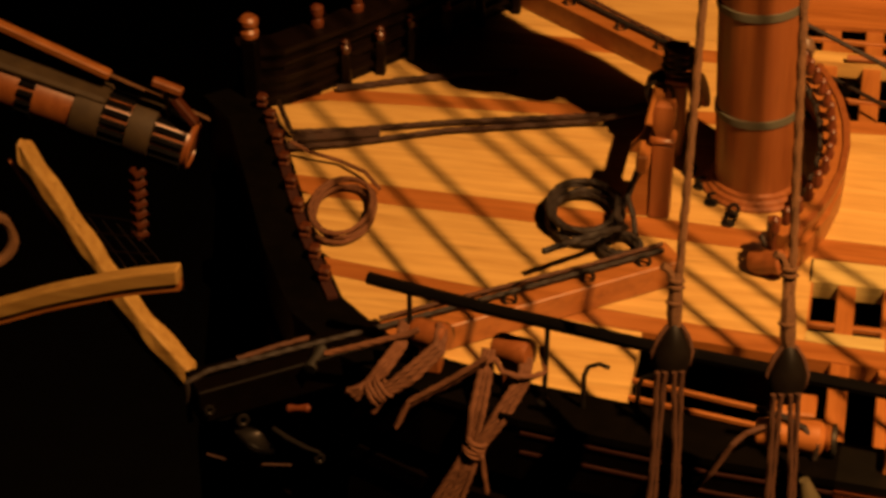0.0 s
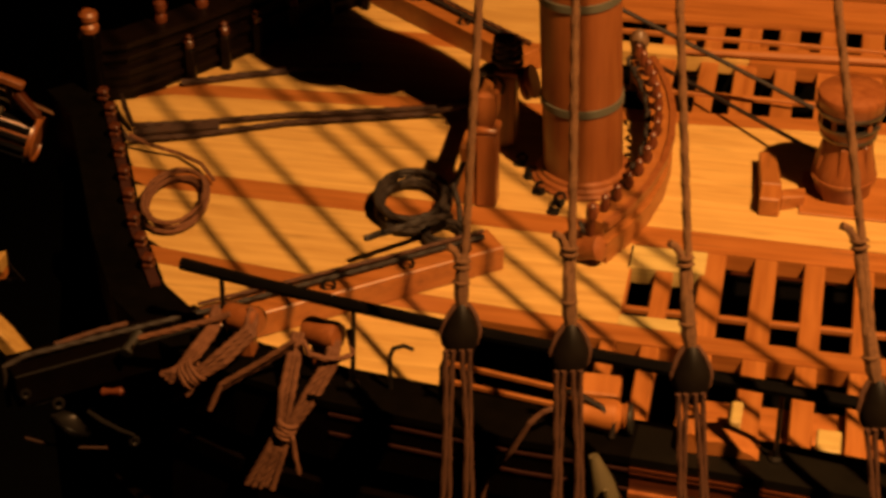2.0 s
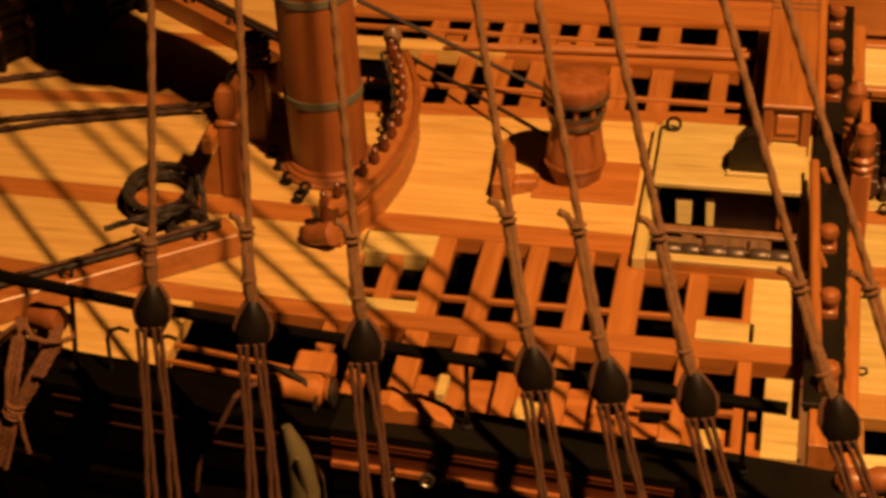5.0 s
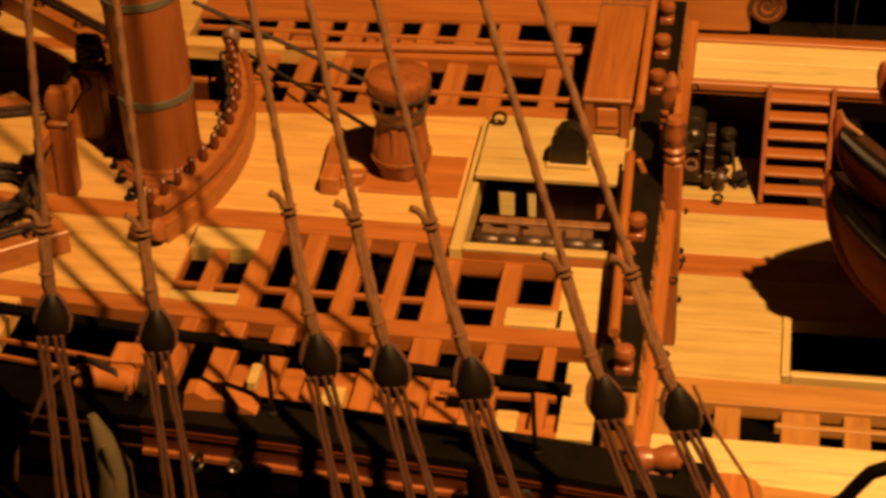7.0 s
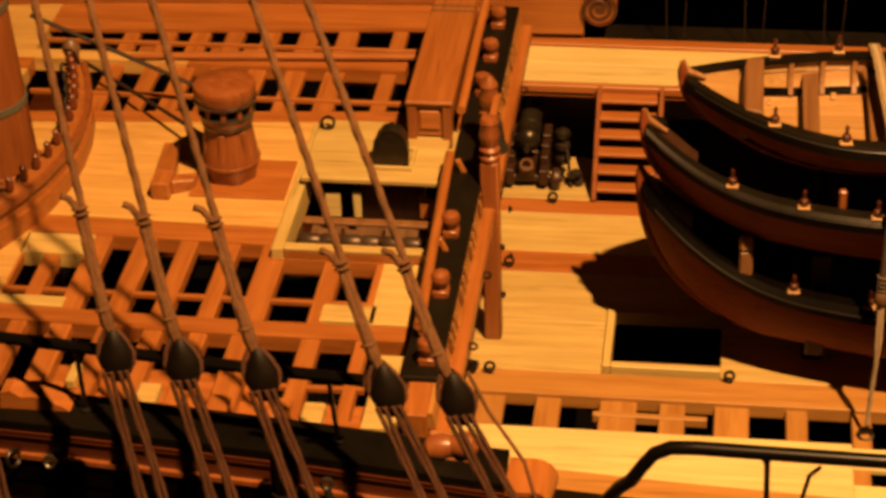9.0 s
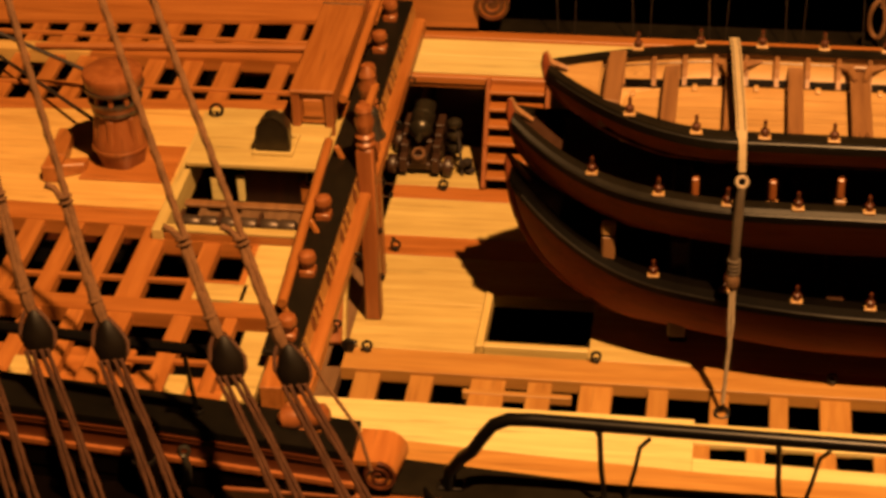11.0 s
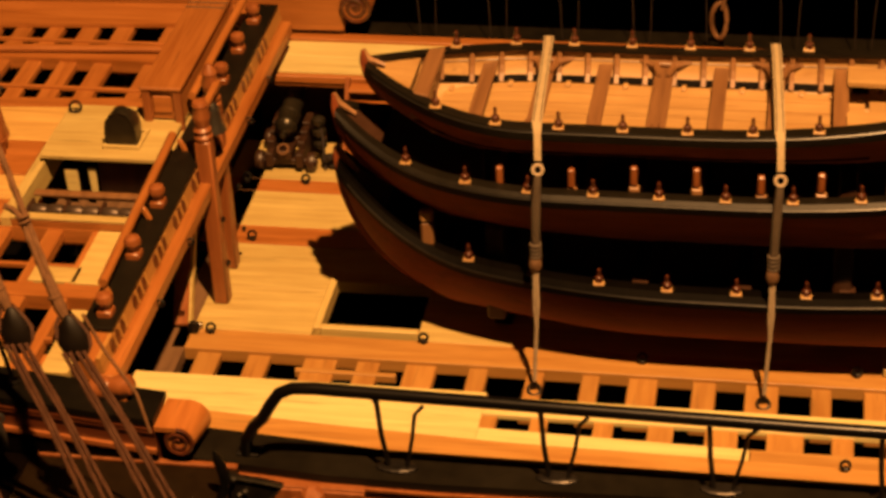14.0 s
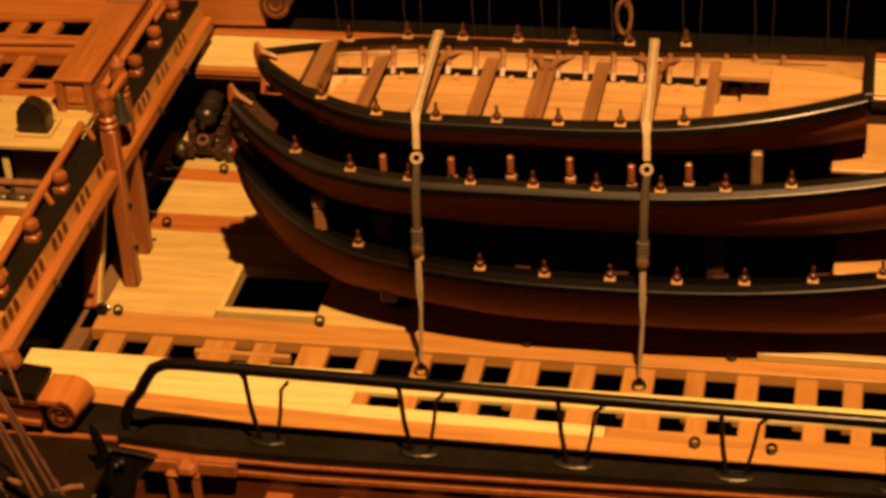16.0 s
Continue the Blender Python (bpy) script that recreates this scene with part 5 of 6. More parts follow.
bm = lathe(B(), [(0.6, 0.06), (0.63, 0.12), (0.67, 0.3), (0.74, 0.52), (0.755, 0.62), (0.74, 0.75), (0.68, 1.0), (0.61, 1.3), (0.57, 1.5), (0.56, 1.62)], (CX, CY, 0), 60)
for v in bm.verts:
    a = math.atan2(v.co.y - CY, v.co.x - CX)
    z = v.co.z
    k = 1 + 0.05 * math.cos(6 * a + 0.6) * (max(0, 0.45 - z) * 2.6 + max(0, min(z - 0.7, 1.5 - z)) * 2.2)
    v.co.x, v.co.y = CX + (v.co.x - CX) * k, CY + (v.co.y - CY) * k
part("barrel", bm, MAST, cap, smooth=True)
for k in range(6):
    a = k * math.pi / 3 + 0.42
    part("whelp", beam(B(), (CX + 0.66 * math.cos(a), CY + 0.66 * math.sin(a), 0.66), (CX + 0.55 * math.cos(a), CY + 0.55 * math.sin(a), 1.6), 0.2, 0.16, 0.05), MAST, cap)
part("lower_drumhead", lathe(B(), [(0.5, 1.6), (0.6, 1.64), (0.66, 1.8), (0.7, 1.96), (0.71, 2.05), (0.3, 2.06)], (CX, CY, 0), 48), MAST, cap, smooth=True)
# Darker than the drumheads: the sockets' shade is in its colour.
part("spindle", lathe(B(), [(0.42, 2.05), (0.42, 2.4)], (CX, CY, 0), 32), DULLRED, cap, "spindle darkened for the shade inside the bar sockets", True)
part("upper_drumhead", lathe(B(), [(0.3, 2.36), (0.75, 2.36), (0.79, 2.42), (0.795, 2.6), (0.815, 2.66), (0.82, 2.76), (0.79, 2.83), (0.7, 2.86), (0.62, 2.9), (0.3, 2.95), (0.02, 2.96)], (CX, CY, 0), 48), MAST, cap, smooth=True)
for z, r in ((0.6, 0.75), (1.74, 0.64), (2.03, 0.71), (2.42, 0.79)):
    part("band", lathe(B(), [(r - 0.02, z - 0.05), (r + 0.03, z - 0.04), (r + 0.035, z + 0.035), (r - 0.01, z + 0.05)], (CX, CY, 0), 48), PEWTER if z > 1 else MAST, cap, "thin grey iron band" if z > 1 else "", True)
for k in range(10):
    a = k * math.pi / 5 - 0.2
    q = Vector((math.cos(a), math.sin(a), 0))
    part("socket_divider", beam(B(), Vector((CX, CY, 2.21)) + q * 0.42, Vector((CX, CY, 2.21)) + q * 0.73, 0.13, 0.31, 0.02), MAST, cap)
kn = thing("deck_chock", "red-brown angled wooden chock beside the capstan", "chock", (4.2, 0.3, 0))
part("block", box(B(), 3.95, 4.45, -0.58, 0.1, 0, 0.5, 0.04), PEAR_Y, kn)
part("arm", hexa(B(), [(3.95, 0.1, 0), (4.45, 0.1, 0), (4.2, 1.7, 0), (3.8, 1.7, 0), (3.95, 0.1, 0.5), (4.45, 0.1, 0.5), (4.2, 1.7, 0.4), (3.8, 1.7, 0.4)], 0.03), PEAR_Y, kn)
part("arm", hexa(B(), [(4.45, -0.3, 0), (5.0, 0.0, 0), (5.0, 0.4, 0), (4.45, 0.1, 0), (4.45, -0.3, 0.4), (5.0, 0.0, 0.3), (5.0, 0.4, 0.3), (4.45, 0.1, 0.4)], 0.03), PEAR, kn)

# ---- curved pin rack abaft the mast ----
rack = thing("pin_rack", "curved pearwood rack with dark belaying pins around the mast", "pin rack", (1.3, 0.3, 0))
arc = [(0.45, -3.1), (0.85, -2.3), (1.2, -1.3), (1.42, -0.2), (1.48, 0.9), (1.4, 2.0), (1.2, 3.0), (0.9, 3.9), (0.6, 4.6)]
part("rack_rail", strip(B(), arc, -0.18, 0.3, 0.55, 1.05), PEAR, rack, smooth=True)
part("rack_foot", strip(B(), arc, -0.28, 0.1, 0.0, 0.55), PEAR, rack, smooth=True)
part("rack_lip", strip(B(), arc, -0.32, -0.16, 0.95, 1.12), MAST, rack, smooth=True)
for k in range(15):
    t = k / 14 * 8
    i = min(int(t), 7)
    p = Vector(arc[i]).lerp(Vector(arc[i + 1]), t - i)
    part("belaying_pin", lathe(B(), [(0.05, 0.3), (0.06, 1.1), (0.11, 1.12), (0.12, 1.25), (0.08, 1.32), (0.1, 1.45), (0.04, 1.52)], (p.x - 0.12, p.y, 0), 8), RAILHEAD, rack, smooth=True)
for k in range(22):
    t = k / 21 * 7.9
    i = min(int(t), 7)
    p = Vector(arc[i]).lerp(Vector(arc[i + 1]), t - i)
    part("rope_loop", ring(B(), (p.x - 0.34, p.y, 0.85 + 0.12 * (k % 2)), 0.13, 0.05, (1, 0.3 * (-1) ** k, 0.4), 10, 5), TARRED, rack, "dark rope loop on a pin", True)
part("end_bollard", lathe(B(), [(0.1, -0.4), (0.26, -0.34), (0.3, -0.1), (0.27, 0.2), (0.3, 0.42), (0.16, 0.5)], (0.2, -3.15, 0.32), 18, Matrix.Rotation(radians(70), 4, "Y") @ Matrix.Rotation(radians(20), 4, "X")), PEAR_Z, rack, smooth=True)
part("end_post", lathe(B(), [(0.12, 0), (0.12, 0.9), (0.17, 1.0), (0.15, 1.2), (0.06, 1.26)], (0.3, -2.7, 0), 12), MAST, rack, smooth=True)
part("end_post", lathe(B(), [(0.2, 0), (0.2, 1.2), (0.26, 1.4), (0.2, 1.6), (0.1, 1.7)], (0.45, 4.9, 0), 14), WALNUT, rack, smooth=True)

# eyes round the mast
for x, y in ((-1.94, 0.7), (-1.6, 0.15), (-1.28, -0.5), (-0.62, -0.5), (-0.75, -0.9), (-0.8, -1.3)):
    ob = thing("mast_eye", "small dark iron eye and pad at the mast foot", "eye bolt", (x, y, 0), group="eyes round the mast foot")
    part("pad", lathe(B(), [(0.17, 0), (0.17, 0.02), (0.08, 0.035)], (x, y, 0), 12), IRON, ob)
    part("eye", ring(B(), (x + 0.04, y + 0.14, 0.09), 0.12, 0.04, (0.15, -0.35, 1), 12, 5), IRON, ob, smooth=True)

# ---- bitts before the mast ----
bit = thing("fore_bitts", "two square pearwood bitts with carved heads and a crosspiece", "bitts", (-2.4, 0.2, 0))
for y, mat in ((-1.15, PEAR_Z), (1.6, PEAR_Z)):
    bm = beam(B(), (-2.42, y, 0), (-2.42, y, 2.0), 0.5, 0.5, 0.04, (1, 0, 0))
    box(bm, -2.72, -2.12, y - 0.28, y + 0.28, 2.0, 2.16, 0.05)
    lathe(bm, [(0.22, 2.14), (0.25, 2.24), (0.34, 2.45), (0.36, 2.8), (0.3, 2.98), (0.14, 3.04)], (-2.42, y, 0), 4, Matrix.Rotation(radians(45), 4, "Z"))
    part("bitt_post", bm, mat, bit, smooth=True)
    part("standard", hexa(B(), [(-3.5, y - 0.2, 0), (-2.67, y - 0.2, 0), (-2.67, y + 0.2, 0), (-3.5, y + 0.2, 0), (-3.2, y - 0.18, 0.35), (-2.67, y - 0.18, 1.5), (-2.67, y + 0.18, 1.5), (-3.2, y + 0.18, 0.35)], 0.03), PEAR, bit)
part("crosspiece", box(B(), -2.95, -2.66, -1.9, 2.3, 1.5, 1.95, 0.05), PEAR_Y, bit)
part("sheave", lathe(B(), [(0.1, -0.16), (0.42, -0.16), (0.42, -0.06), (0.36, 0), (0.42, 0.06), (0.42, 0.16), (0.1, 0.16)], (-1.9, 1.75, 1.7), 20, Matrix.Rotation(radians(70), 4, "Y")), PEAR, bit, "round pearwood sheave", True)
bm = B()
for k in range(7):
    ring(bm, (-2.42, 1.6, 2.35 + 0.09 * k), 0.36 - 0.01 * k, 0.06, (0.2 * (-1) ** k, 0.1, 1), 16, 6)
for k in range(5):
    ring(bm, (-2.8, 1.4 + 0.12 * k, 1.72), 0.34, 0.06, (0.1, 1, 0.1 * (-1) ** k), 14, 6)
part("belayed_rope", bm, TARRED, bit, "dark belayed rope turns", True)
bm = B()
for k in range(4):
    tube(bm, [(-2.7, -1.3 + 0.1 * k, 1.9), (-2.95, -1.35 + 0.1 * k, 1.2), (-3.15, -1.5 + 0.08 * k, 0.5), (-3.3, -1.7, 0.1)], 0.07, 6)
part("hanging_rope", bm, TARRED, bit, "dark rope hanging to the coil", True)


# ---- coils of rope on the deck ----
def coil(name, cx, cy, a, b, turn, loops, r, mat, label, tail):
    ob = thing(name, label, "rope coil", (cx, cy, 0))
    rnd = random.Random(int(abs(cx * 10)))
    pts = []
    for k in range(loops * 22):
        t = 2 * math.pi * k / 22 + 0.4
        q = 1 + 0.09 * math.sin(k * 0.211) + 0.012 * rnd.uniform(-1, 1)
        px, py = a * q * math.cos(t), b * q * math.sin(t)
        pts.append((cx + px * math.cos(turn) - py * math.sin(turn), cy + px * math.sin(turn) + py * math.cos(turn), r + r * 1.5 * (k // 22) * 0.8 + 0.02 * rnd.random()))
    part("coiled_rope", rope(B(), pts, r, r * 5, 8, 0.12), mat, ob)
    part("tail", rope(B(), tail, r, r * 5, 8, 0.12), mat, ob)
    return ob


coil("rope_coil", -9.64, -2.75, 0.7, 1.15, 0.1, 5, 0.055, CORD, "loose coil of brown rope lying on the deck", [(-9.0, -1.7, 0.2), (-9.5, -1.1, 0.25), (-10.2, -0.6, 0.15), (-11.0, -0.55, 0.3), (-11.5, -0.5, 0.5)])
coil("rope_coil", -4.05, -1.92, 0.8, 1.02, 0.15, 5, 0.085, TARRED, "heavy dark tarred rope coil lying on the deck", [(-3.4, -2.3, 0.5), (-3.0, -2.8, 0.6), (-3.4, -3.5, 0.9), (-4.6, -4.6, 0.95)])
coil("rope_coil", -3.1, -2.95, 0.45, 0.42, 0.0, 3, 0.075, TARRED, "small dark rope coil lying on the inner end of the cathead", [(-2.8, -2.6, 0.3), (-2.9, -2.2, 0.5), (-3.1, -1.9, 0.9)])

# two ropes led along the deck
led = thing("deck_ropes", "pair of dark brown ropes led along the deck from the bitts", "rope", (-8, 1.6, 0))
part("rope", rope(B(), [(-2.9, 2.6, 0.8), (-4.4, 2.75, 0.15), (-8, 1.75, 0.13), (-10.4, 0.9, 0.13), (-11.74, 0.42, 0.2), (-12.3, 1.3, 0.5)], 0.075, 0.4), DARKCORD, led)
part("rope", rope(B(), [(-2.9, 2.3, 0.8), (-4.6, 2.4, 0.15), (-8, 1.35, 0.13), (-10.2, 0.3, 0.13), (-11.62, -0.28, 0.2), (-11.95, 0.0, 0.4)], 0.075, 0.4), DARKCORD, led)
part("rope", rope(B(), [(-11.2, 2.85, 0.12), (-10.6, 3.12, 0.1), (-9.8, 3.52, 0.1), (-9.1, 3.8, 0.1), (-8.3, 4.15, 0.1), (-6.8, 4.6, 0.1)], 0.1, 0.4), DARKCORD, led)
part("seizing", tube(B(), [(-9.6, 0.86, 0.15), (-10.4, 0.6, 0.16), (-11.6, 0.1, 0.2)], 0.11, 8), DARKCORD, led)
st = thing("lead_ropes", "thin dark ropes led down from the mast to the deck", "rope", (3, 4.5, 0))
part("rope", tube(B(), [(-0.3, 4.1, 2.84), (2, 4.35, 1.62), (5.0, 4.66, 0.02)], 0.06, 6), TARRED, st)
part("rope", tube(B(), [(0.4, 6.1, 0.3), (2, 4.56, 0.42), (5.1, 1.45, 0.7)], 0.055, 6), TARRED, st)
sp = thing("long_spar", "slender pearwood spar lying over the far deck framing", "spar", (5, 7, 0))
part("shaft", tube(B(), [(1.5, 6.9, 0.12), (5, 7.15, 0.14), (9.9, 7.4, 0.16)], [0.1, 0.14, 0.11], 8), PEAR, sp, smooth=True)


# ---- catheads ----
def cathead(inner, outer, label):
    inner, outer = Vector(inner), Vector(outer)
    ob = thing("cathead", label, "cathead", inner)
    d = (outer - inner).normalized()
    mid = inner.lerp(outer, 0.62)
    part("inner_beam", beam(B(), inner, mid, 0.85, 0.62, 0.02), PEAR, ob, "orange inboard timber")
    part("outer_beam", beam(B(), mid + d * 0.01, outer, 0.85, 0.8, 0.03), BLACK, ob, "black outboard timber")
    s = d.cross(Vector((0, 0, 1))).normalized()
    for k in (-0.28, 0.0, 0.28):
        part("sheave", lathe(B(), [(0.05, -0.08), (0.4, -0.08), (0.36, 0), (0.4, 0.08), (0.05, 0.08)], outer - d * 0.55 + s * k - Vector((0, 0, 0.12)), 16, s.to_track_quat("Z", "Y").to_matrix().to_4x4()), IRON, ob, smooth=True)
    for k in (0.5, 1.3, 2.2):
        part("bolt_head", lathe(B(), [(0.1, 0), (0.1, 0.05), (0.05, 0.09)], outer - d * k + s * 0.42, 10, s.to_track_quat("Z", "Y").to_matrix().to_4x4()), PEWTER, ob, "dull metal bolt head", True)
    up = Vector((0, 0, 0.42))
    part("lashing_rope", rope(B(), [inner + d * 0.3 + up * 1.0, inner + d * 2 + up, mid + up * 1.1, outer - d * 0.4 + up * 1.35, outer + d * 0.1 + up, outer + d * 0.1 - up * 1.4], 0.065, 0.35), TARRED, ob)
    part("lashing_rope", rope(B(), [inner + d * 0.2 + up * 1.0 + s * 0.22, inner + d * 2 + up + s * 0.2, mid + up * 1.1 + s * 0.3], 0.05, 0.35), LANYARD, ob)
    part("lashing_rope", rope(B(), [outer - d * 1.1 + up + s * 0.3, outer - d * 2.0 + up * 1.12 + s * 0.3, outer - d * 2.7 + up * 1.1 + s * 0.3], 0.06, 0.35), LANYARD, ob)
    for k in (0.9, 2.3, 4.2):
        part("eye", ring(B(), inner + d * k + up * 0.95 - s * 0.2, 0.13, 0.045, (0.3, -1, 0.3), 12, 5), IRON, ob, smooth=True)
    return ob, d, s, mid


near_cat, cd, cs, cmid = cathead((-1.8, -3.55, 0.32), (-10.9, -10.35, 0.35), "cathead, orange inboard and black outboard, lashed with rope")
cathead((-2.4, 5.2, 0.32), (-11.2, 11.6, 0.35), "far cathead, orange timber crossing the bow deck")
cb = thing("cat_block", "dark heavy cat block with hook under the cathead", "block", (-9.6, -10.6, -0.9))
part("shell", lathe(B(), [(0.05, -0.2), (0.3, -0.16), (0.36, 0.0), (0.26, 0.14), (0.1, 0.26), (0.03, 0.3)], (-9.55, -10.75, -0.25), 20, Matrix.Rotation(radians(35), 4, "Y") @ Matrix.Diagonal((1.2, 0.7, 1, 1))), IRON, cb, "worn dark iron-bound shell", True)
part("strap", ring(B(), (-9.5, -10.75, -0.28), 0.4, 0.05, (0.5, 0.6, 1), 24, 6), EBONY, cb, smooth=True)
# Small rings added to stand for glints on the dark tackle.
for hx, hz, hr_ in ((-10.42, 0.4, 0.08), (-9.72, 0.25, 0.1), (-8.15, -0.5, 0.08)):
    part("shackle", ring(B(), (hx, -10.75, hz), hr_, 0.045, (0.6, -1, 0.3), 16, 6), IRON, cb, "small dark ring standing for a glint", True)
part("hook", tube(B(), [(-9.1, -10.75, 0.15), (-8.8, -10.8, -0.02), (-8.4, -10.8, -0.22), (-8.12, -10.8, -0.3)], [0.05, 0.06, 0.05, 0.04], 7), IRON, cb, smooth=True)
part("fall", tube(B(), [(-10.56, -10.75, -0.78), (-10.1, -10.8, -0.82), (-9.57, -10.8, -0.84), (-8.76, -10.75, -0.78)], 0.03, 6), DARKCORD, cb)
part("metal_sleeve", tube(B(), [(-8.6, -9.58, 0.84), (-8.56, -9.3, 0.9), (-8.5, -8.98, 0.92)], [0.14, 0.1, 0.14], 10), PEWTER, near_cat, "dull grey metal sleeve", True)
part("red_cleat", lathe(B(), [(0.03, -0.26), (0.09, -0.2), (0.06, 0), (0.09, 0.2), (0.03, 0.26)], (-8.6, -10.55, 0.58), 12, Matrix.Rotation(radians(80), 4, "Y")), RAILHEAD, near_cat, "red-brown cleat", True)

# ---- timberheads with hanks of rope ----
for x, y, n in ((-6.2, -8.85, 0), (-4.46, -9.05, 1)):
    tb = thing("timberhead", "round red-brown timberhead on the bulwark", "timberhead", (x, y, 0.68), group="timberheads with hanks")
    part("post", box(B(), x - 0.22, x + 0.22, y - 0.2, y + 0.2, 0.68, 1.35, 0.05), MAST, tb)
    part("head", lathe(B(), [(0.1, -0.42), (0.27, -0.4), (0.31, -0.3), (0.29, 0), (0.31, 0.3), (0.27, 0.4), (0.1, 0.42)], (x, y, 1.55), 18, Matrix.Rotation(radians(82), 4, "Y") @ Matrix.Rotation(radians(20), 4, "X")), MAST, tb, smooth=True)
    hk = thing("rope_hank", "hank of light brown cord tied round and hung from a timberhead", "rope hank", (x, y - 0.6, -0.5), group="rope hanks")
    if n:
        knot, end = Vector((-5.03, -10.2, -0.12)), Vector((-5.62, -10.4, -1.62))
        strands = [((-4.93, -9.6, 1.35), 3, 0.1, knot + Vector((-0.08, 0, 0)), end + Vector((-0.12, 0, 0))), ((-4.15, -9.6, 1.28), 3, 0.1, knot + Vector((0.08, 0, 0)), end + Vector((0.14, 0, 0.05)))]
    else:
        knot, end = Vector((-7.1, -9.85, 0.74)), Vector((-7.42, -9.95, 0.5))
        strands = [((-6.75, -9.25, 1.5), 3, 0.08, knot + Vector((-0.2, 0, 0.12)), end + Vector((-0.2, 0, 0.12))), ((-5.95, -9.3, 1.55), 3, 0.11, knot + Vector((0.1, 0, -0.08)), end + Vector((0.12, 0, -0.12)))]
    for top_, count, wide, kn_, en_ in strands:
        top_ = Vector(top_)
        run = (kn_ - top_).normalized()
        across = run.cross(Vector((0, -1, 0.25))).normalized()
        for k in range(count):
            o = across * (wide * (2 * k / (count - 1) - 1))
            bulge = Vector((0, -0.14 + 0.05 * (k % 2), 0))
            part("cord", rope(B(), [top_ + Vector((0, 0.35, 0.3)) + o * 0.8, top_ + o * 0.95, top_.lerp(kn_, 0.5) + o * 1.15 + bulge, kn_ + o * 0.6, kn_.lerp(en_, 0.35) + o * 0.8 + bulge * 0.4, en_ + o * 1.5], 0.072, 0.24, 9, 0.07), CORD, hk)
    axis = (end - knot).normalized()
    for k in range(4):
        part("tie", ring(B(), knot + axis * (0.1 * k - 0.15), 0.19 if n else 0.24, 0.05, axis + Vector((0.15 * (-1) ** k, 0, 0.1)), 16, 6), CORD, hk, smooth=True)
    if n:
        part("loose_end", rope(B(), [knot + Vector((0.15, -0.1, -0.1)), (-4.84, -10.35, -0.3), (-4.8, -10.4, -0.7), (-4.74, -10.4, -1.14)], 0.055, 0.26), CORD, hk)
        part("neck_loop", rope(B(), [(-4.75, -9.55, 1.66), (-4.55, -9.75, 1.5), (-4.26, -9.75, 1.44), (-3.95, -9.65, 1.4), (-3.73, -9.45, 1.4), (-3.9, -9.1, 1.75)], 0.065, 0.26), CORD, hk)
    else:
        part("long_strand", rope(B(), [(-4.87, -9.7, 1.79), (-5.6, -9.8, 1.2), (-6.46, -9.9, 0.57), (-6.71, -10.0, -0.05)], 0.065, 0.26), CORD, hk)
        part("long_strand", rope(B(), [(-4.9, -9.62, 1.62), (-5.6, -9.72, 1.06), (-6.5, -9.85, 0.42)], 0.06, 0.26), CORD, hk)
        part("lead", rope(B(), [(-6.4, -9.15, 1.86), (-6.63, -9.2, 1.74), (-8.26, -9.6, 1.3)], 0.07, 0.26), CORD, hk)

# ---- kevels and chocks on the port bulwark ----
kv = thing("kevel", "turned orange kevel lashed to the bulwark", "kevel", (0.95, -9.9, 0.66))
part("barrel", lathe(B(), [(0.2, -0.75), (0.3, -0.7), (0.34, -0.4), (0.3, -0.1), (0.34, 0.1), (0.4, 0.42), (0.4, 0.62), (0.26, 0.72), (0.34, 0.82), (0.1, 0.9)], (1.2, -9.95, 0.98), 18, Matrix.Rotation(radians(88), 4, "Y") @ Matrix.Diagonal((0.9, 0.9, 0.92, 1))), PEAR, kv, smooth=True)
part("end_cap", lathe(B(), [(0.24, 0), (0.33, 0.03), (0.33, 0.1), (0.2, 0.12)], (1.98, -9.95, 0.96), 18, Matrix.Rotation(radians(88), 4, "Y")), PEWTER, kv, "dull grey end ring", True)
part("lashing", tube(B(), [(0.5, -9.6, 1.25), (1.0, -9.9, 1.36), (1.45, -10.1, 1.3), (1.75, -10.25, 1.05), (1.7, -10.3, 0.72)], 0.065, 6), TARRED, kv)
hr2 = thing("hanging_rope", "loose brown rope end hanging over the bulwark from the kevel", "rope", (-0.3, -10.7, -0.27))
part("rope", rope(B(), [(0.7, -10.2, 1.3), (0.37, -10.6, 1.4), (0.13, -10.75, 1.2), (-0.2, -10.8, 0.5), (-0.7, -10.8, -0.2), (-0.9, -10.8, -1.4)], 0.06, 0.26), LANYARD, hr2)
ck = thing("bulwark_chock", "wavy orange wooden chock on the bulwark cap", "chock", (4.0, -10.2, 0.68))
bm = B()
prof = [(3.02, 0.682), (3.08, 1.1), (3.3, 1.16), (3.55, 1.0), (3.85, 1.04), (4.15, 0.94), (4.5, 0.78), (4.62, 0.682)]
lo = [bm.verts.new((px, -10.45, pz)) for px, pz in prof]
hi = [bm.verts.new((px, -9.85, pz + 0.02)) for px, pz in prof]
bm.faces.new(lo)
bm.faces.new(hi[::-1])
for k in range(len(lo)):
    j = (k + 1) % len(lo)
    bm.faces.new((lo[k], lo[j], hi[j], hi[k]))
part("body", bm, PEAR, ck)
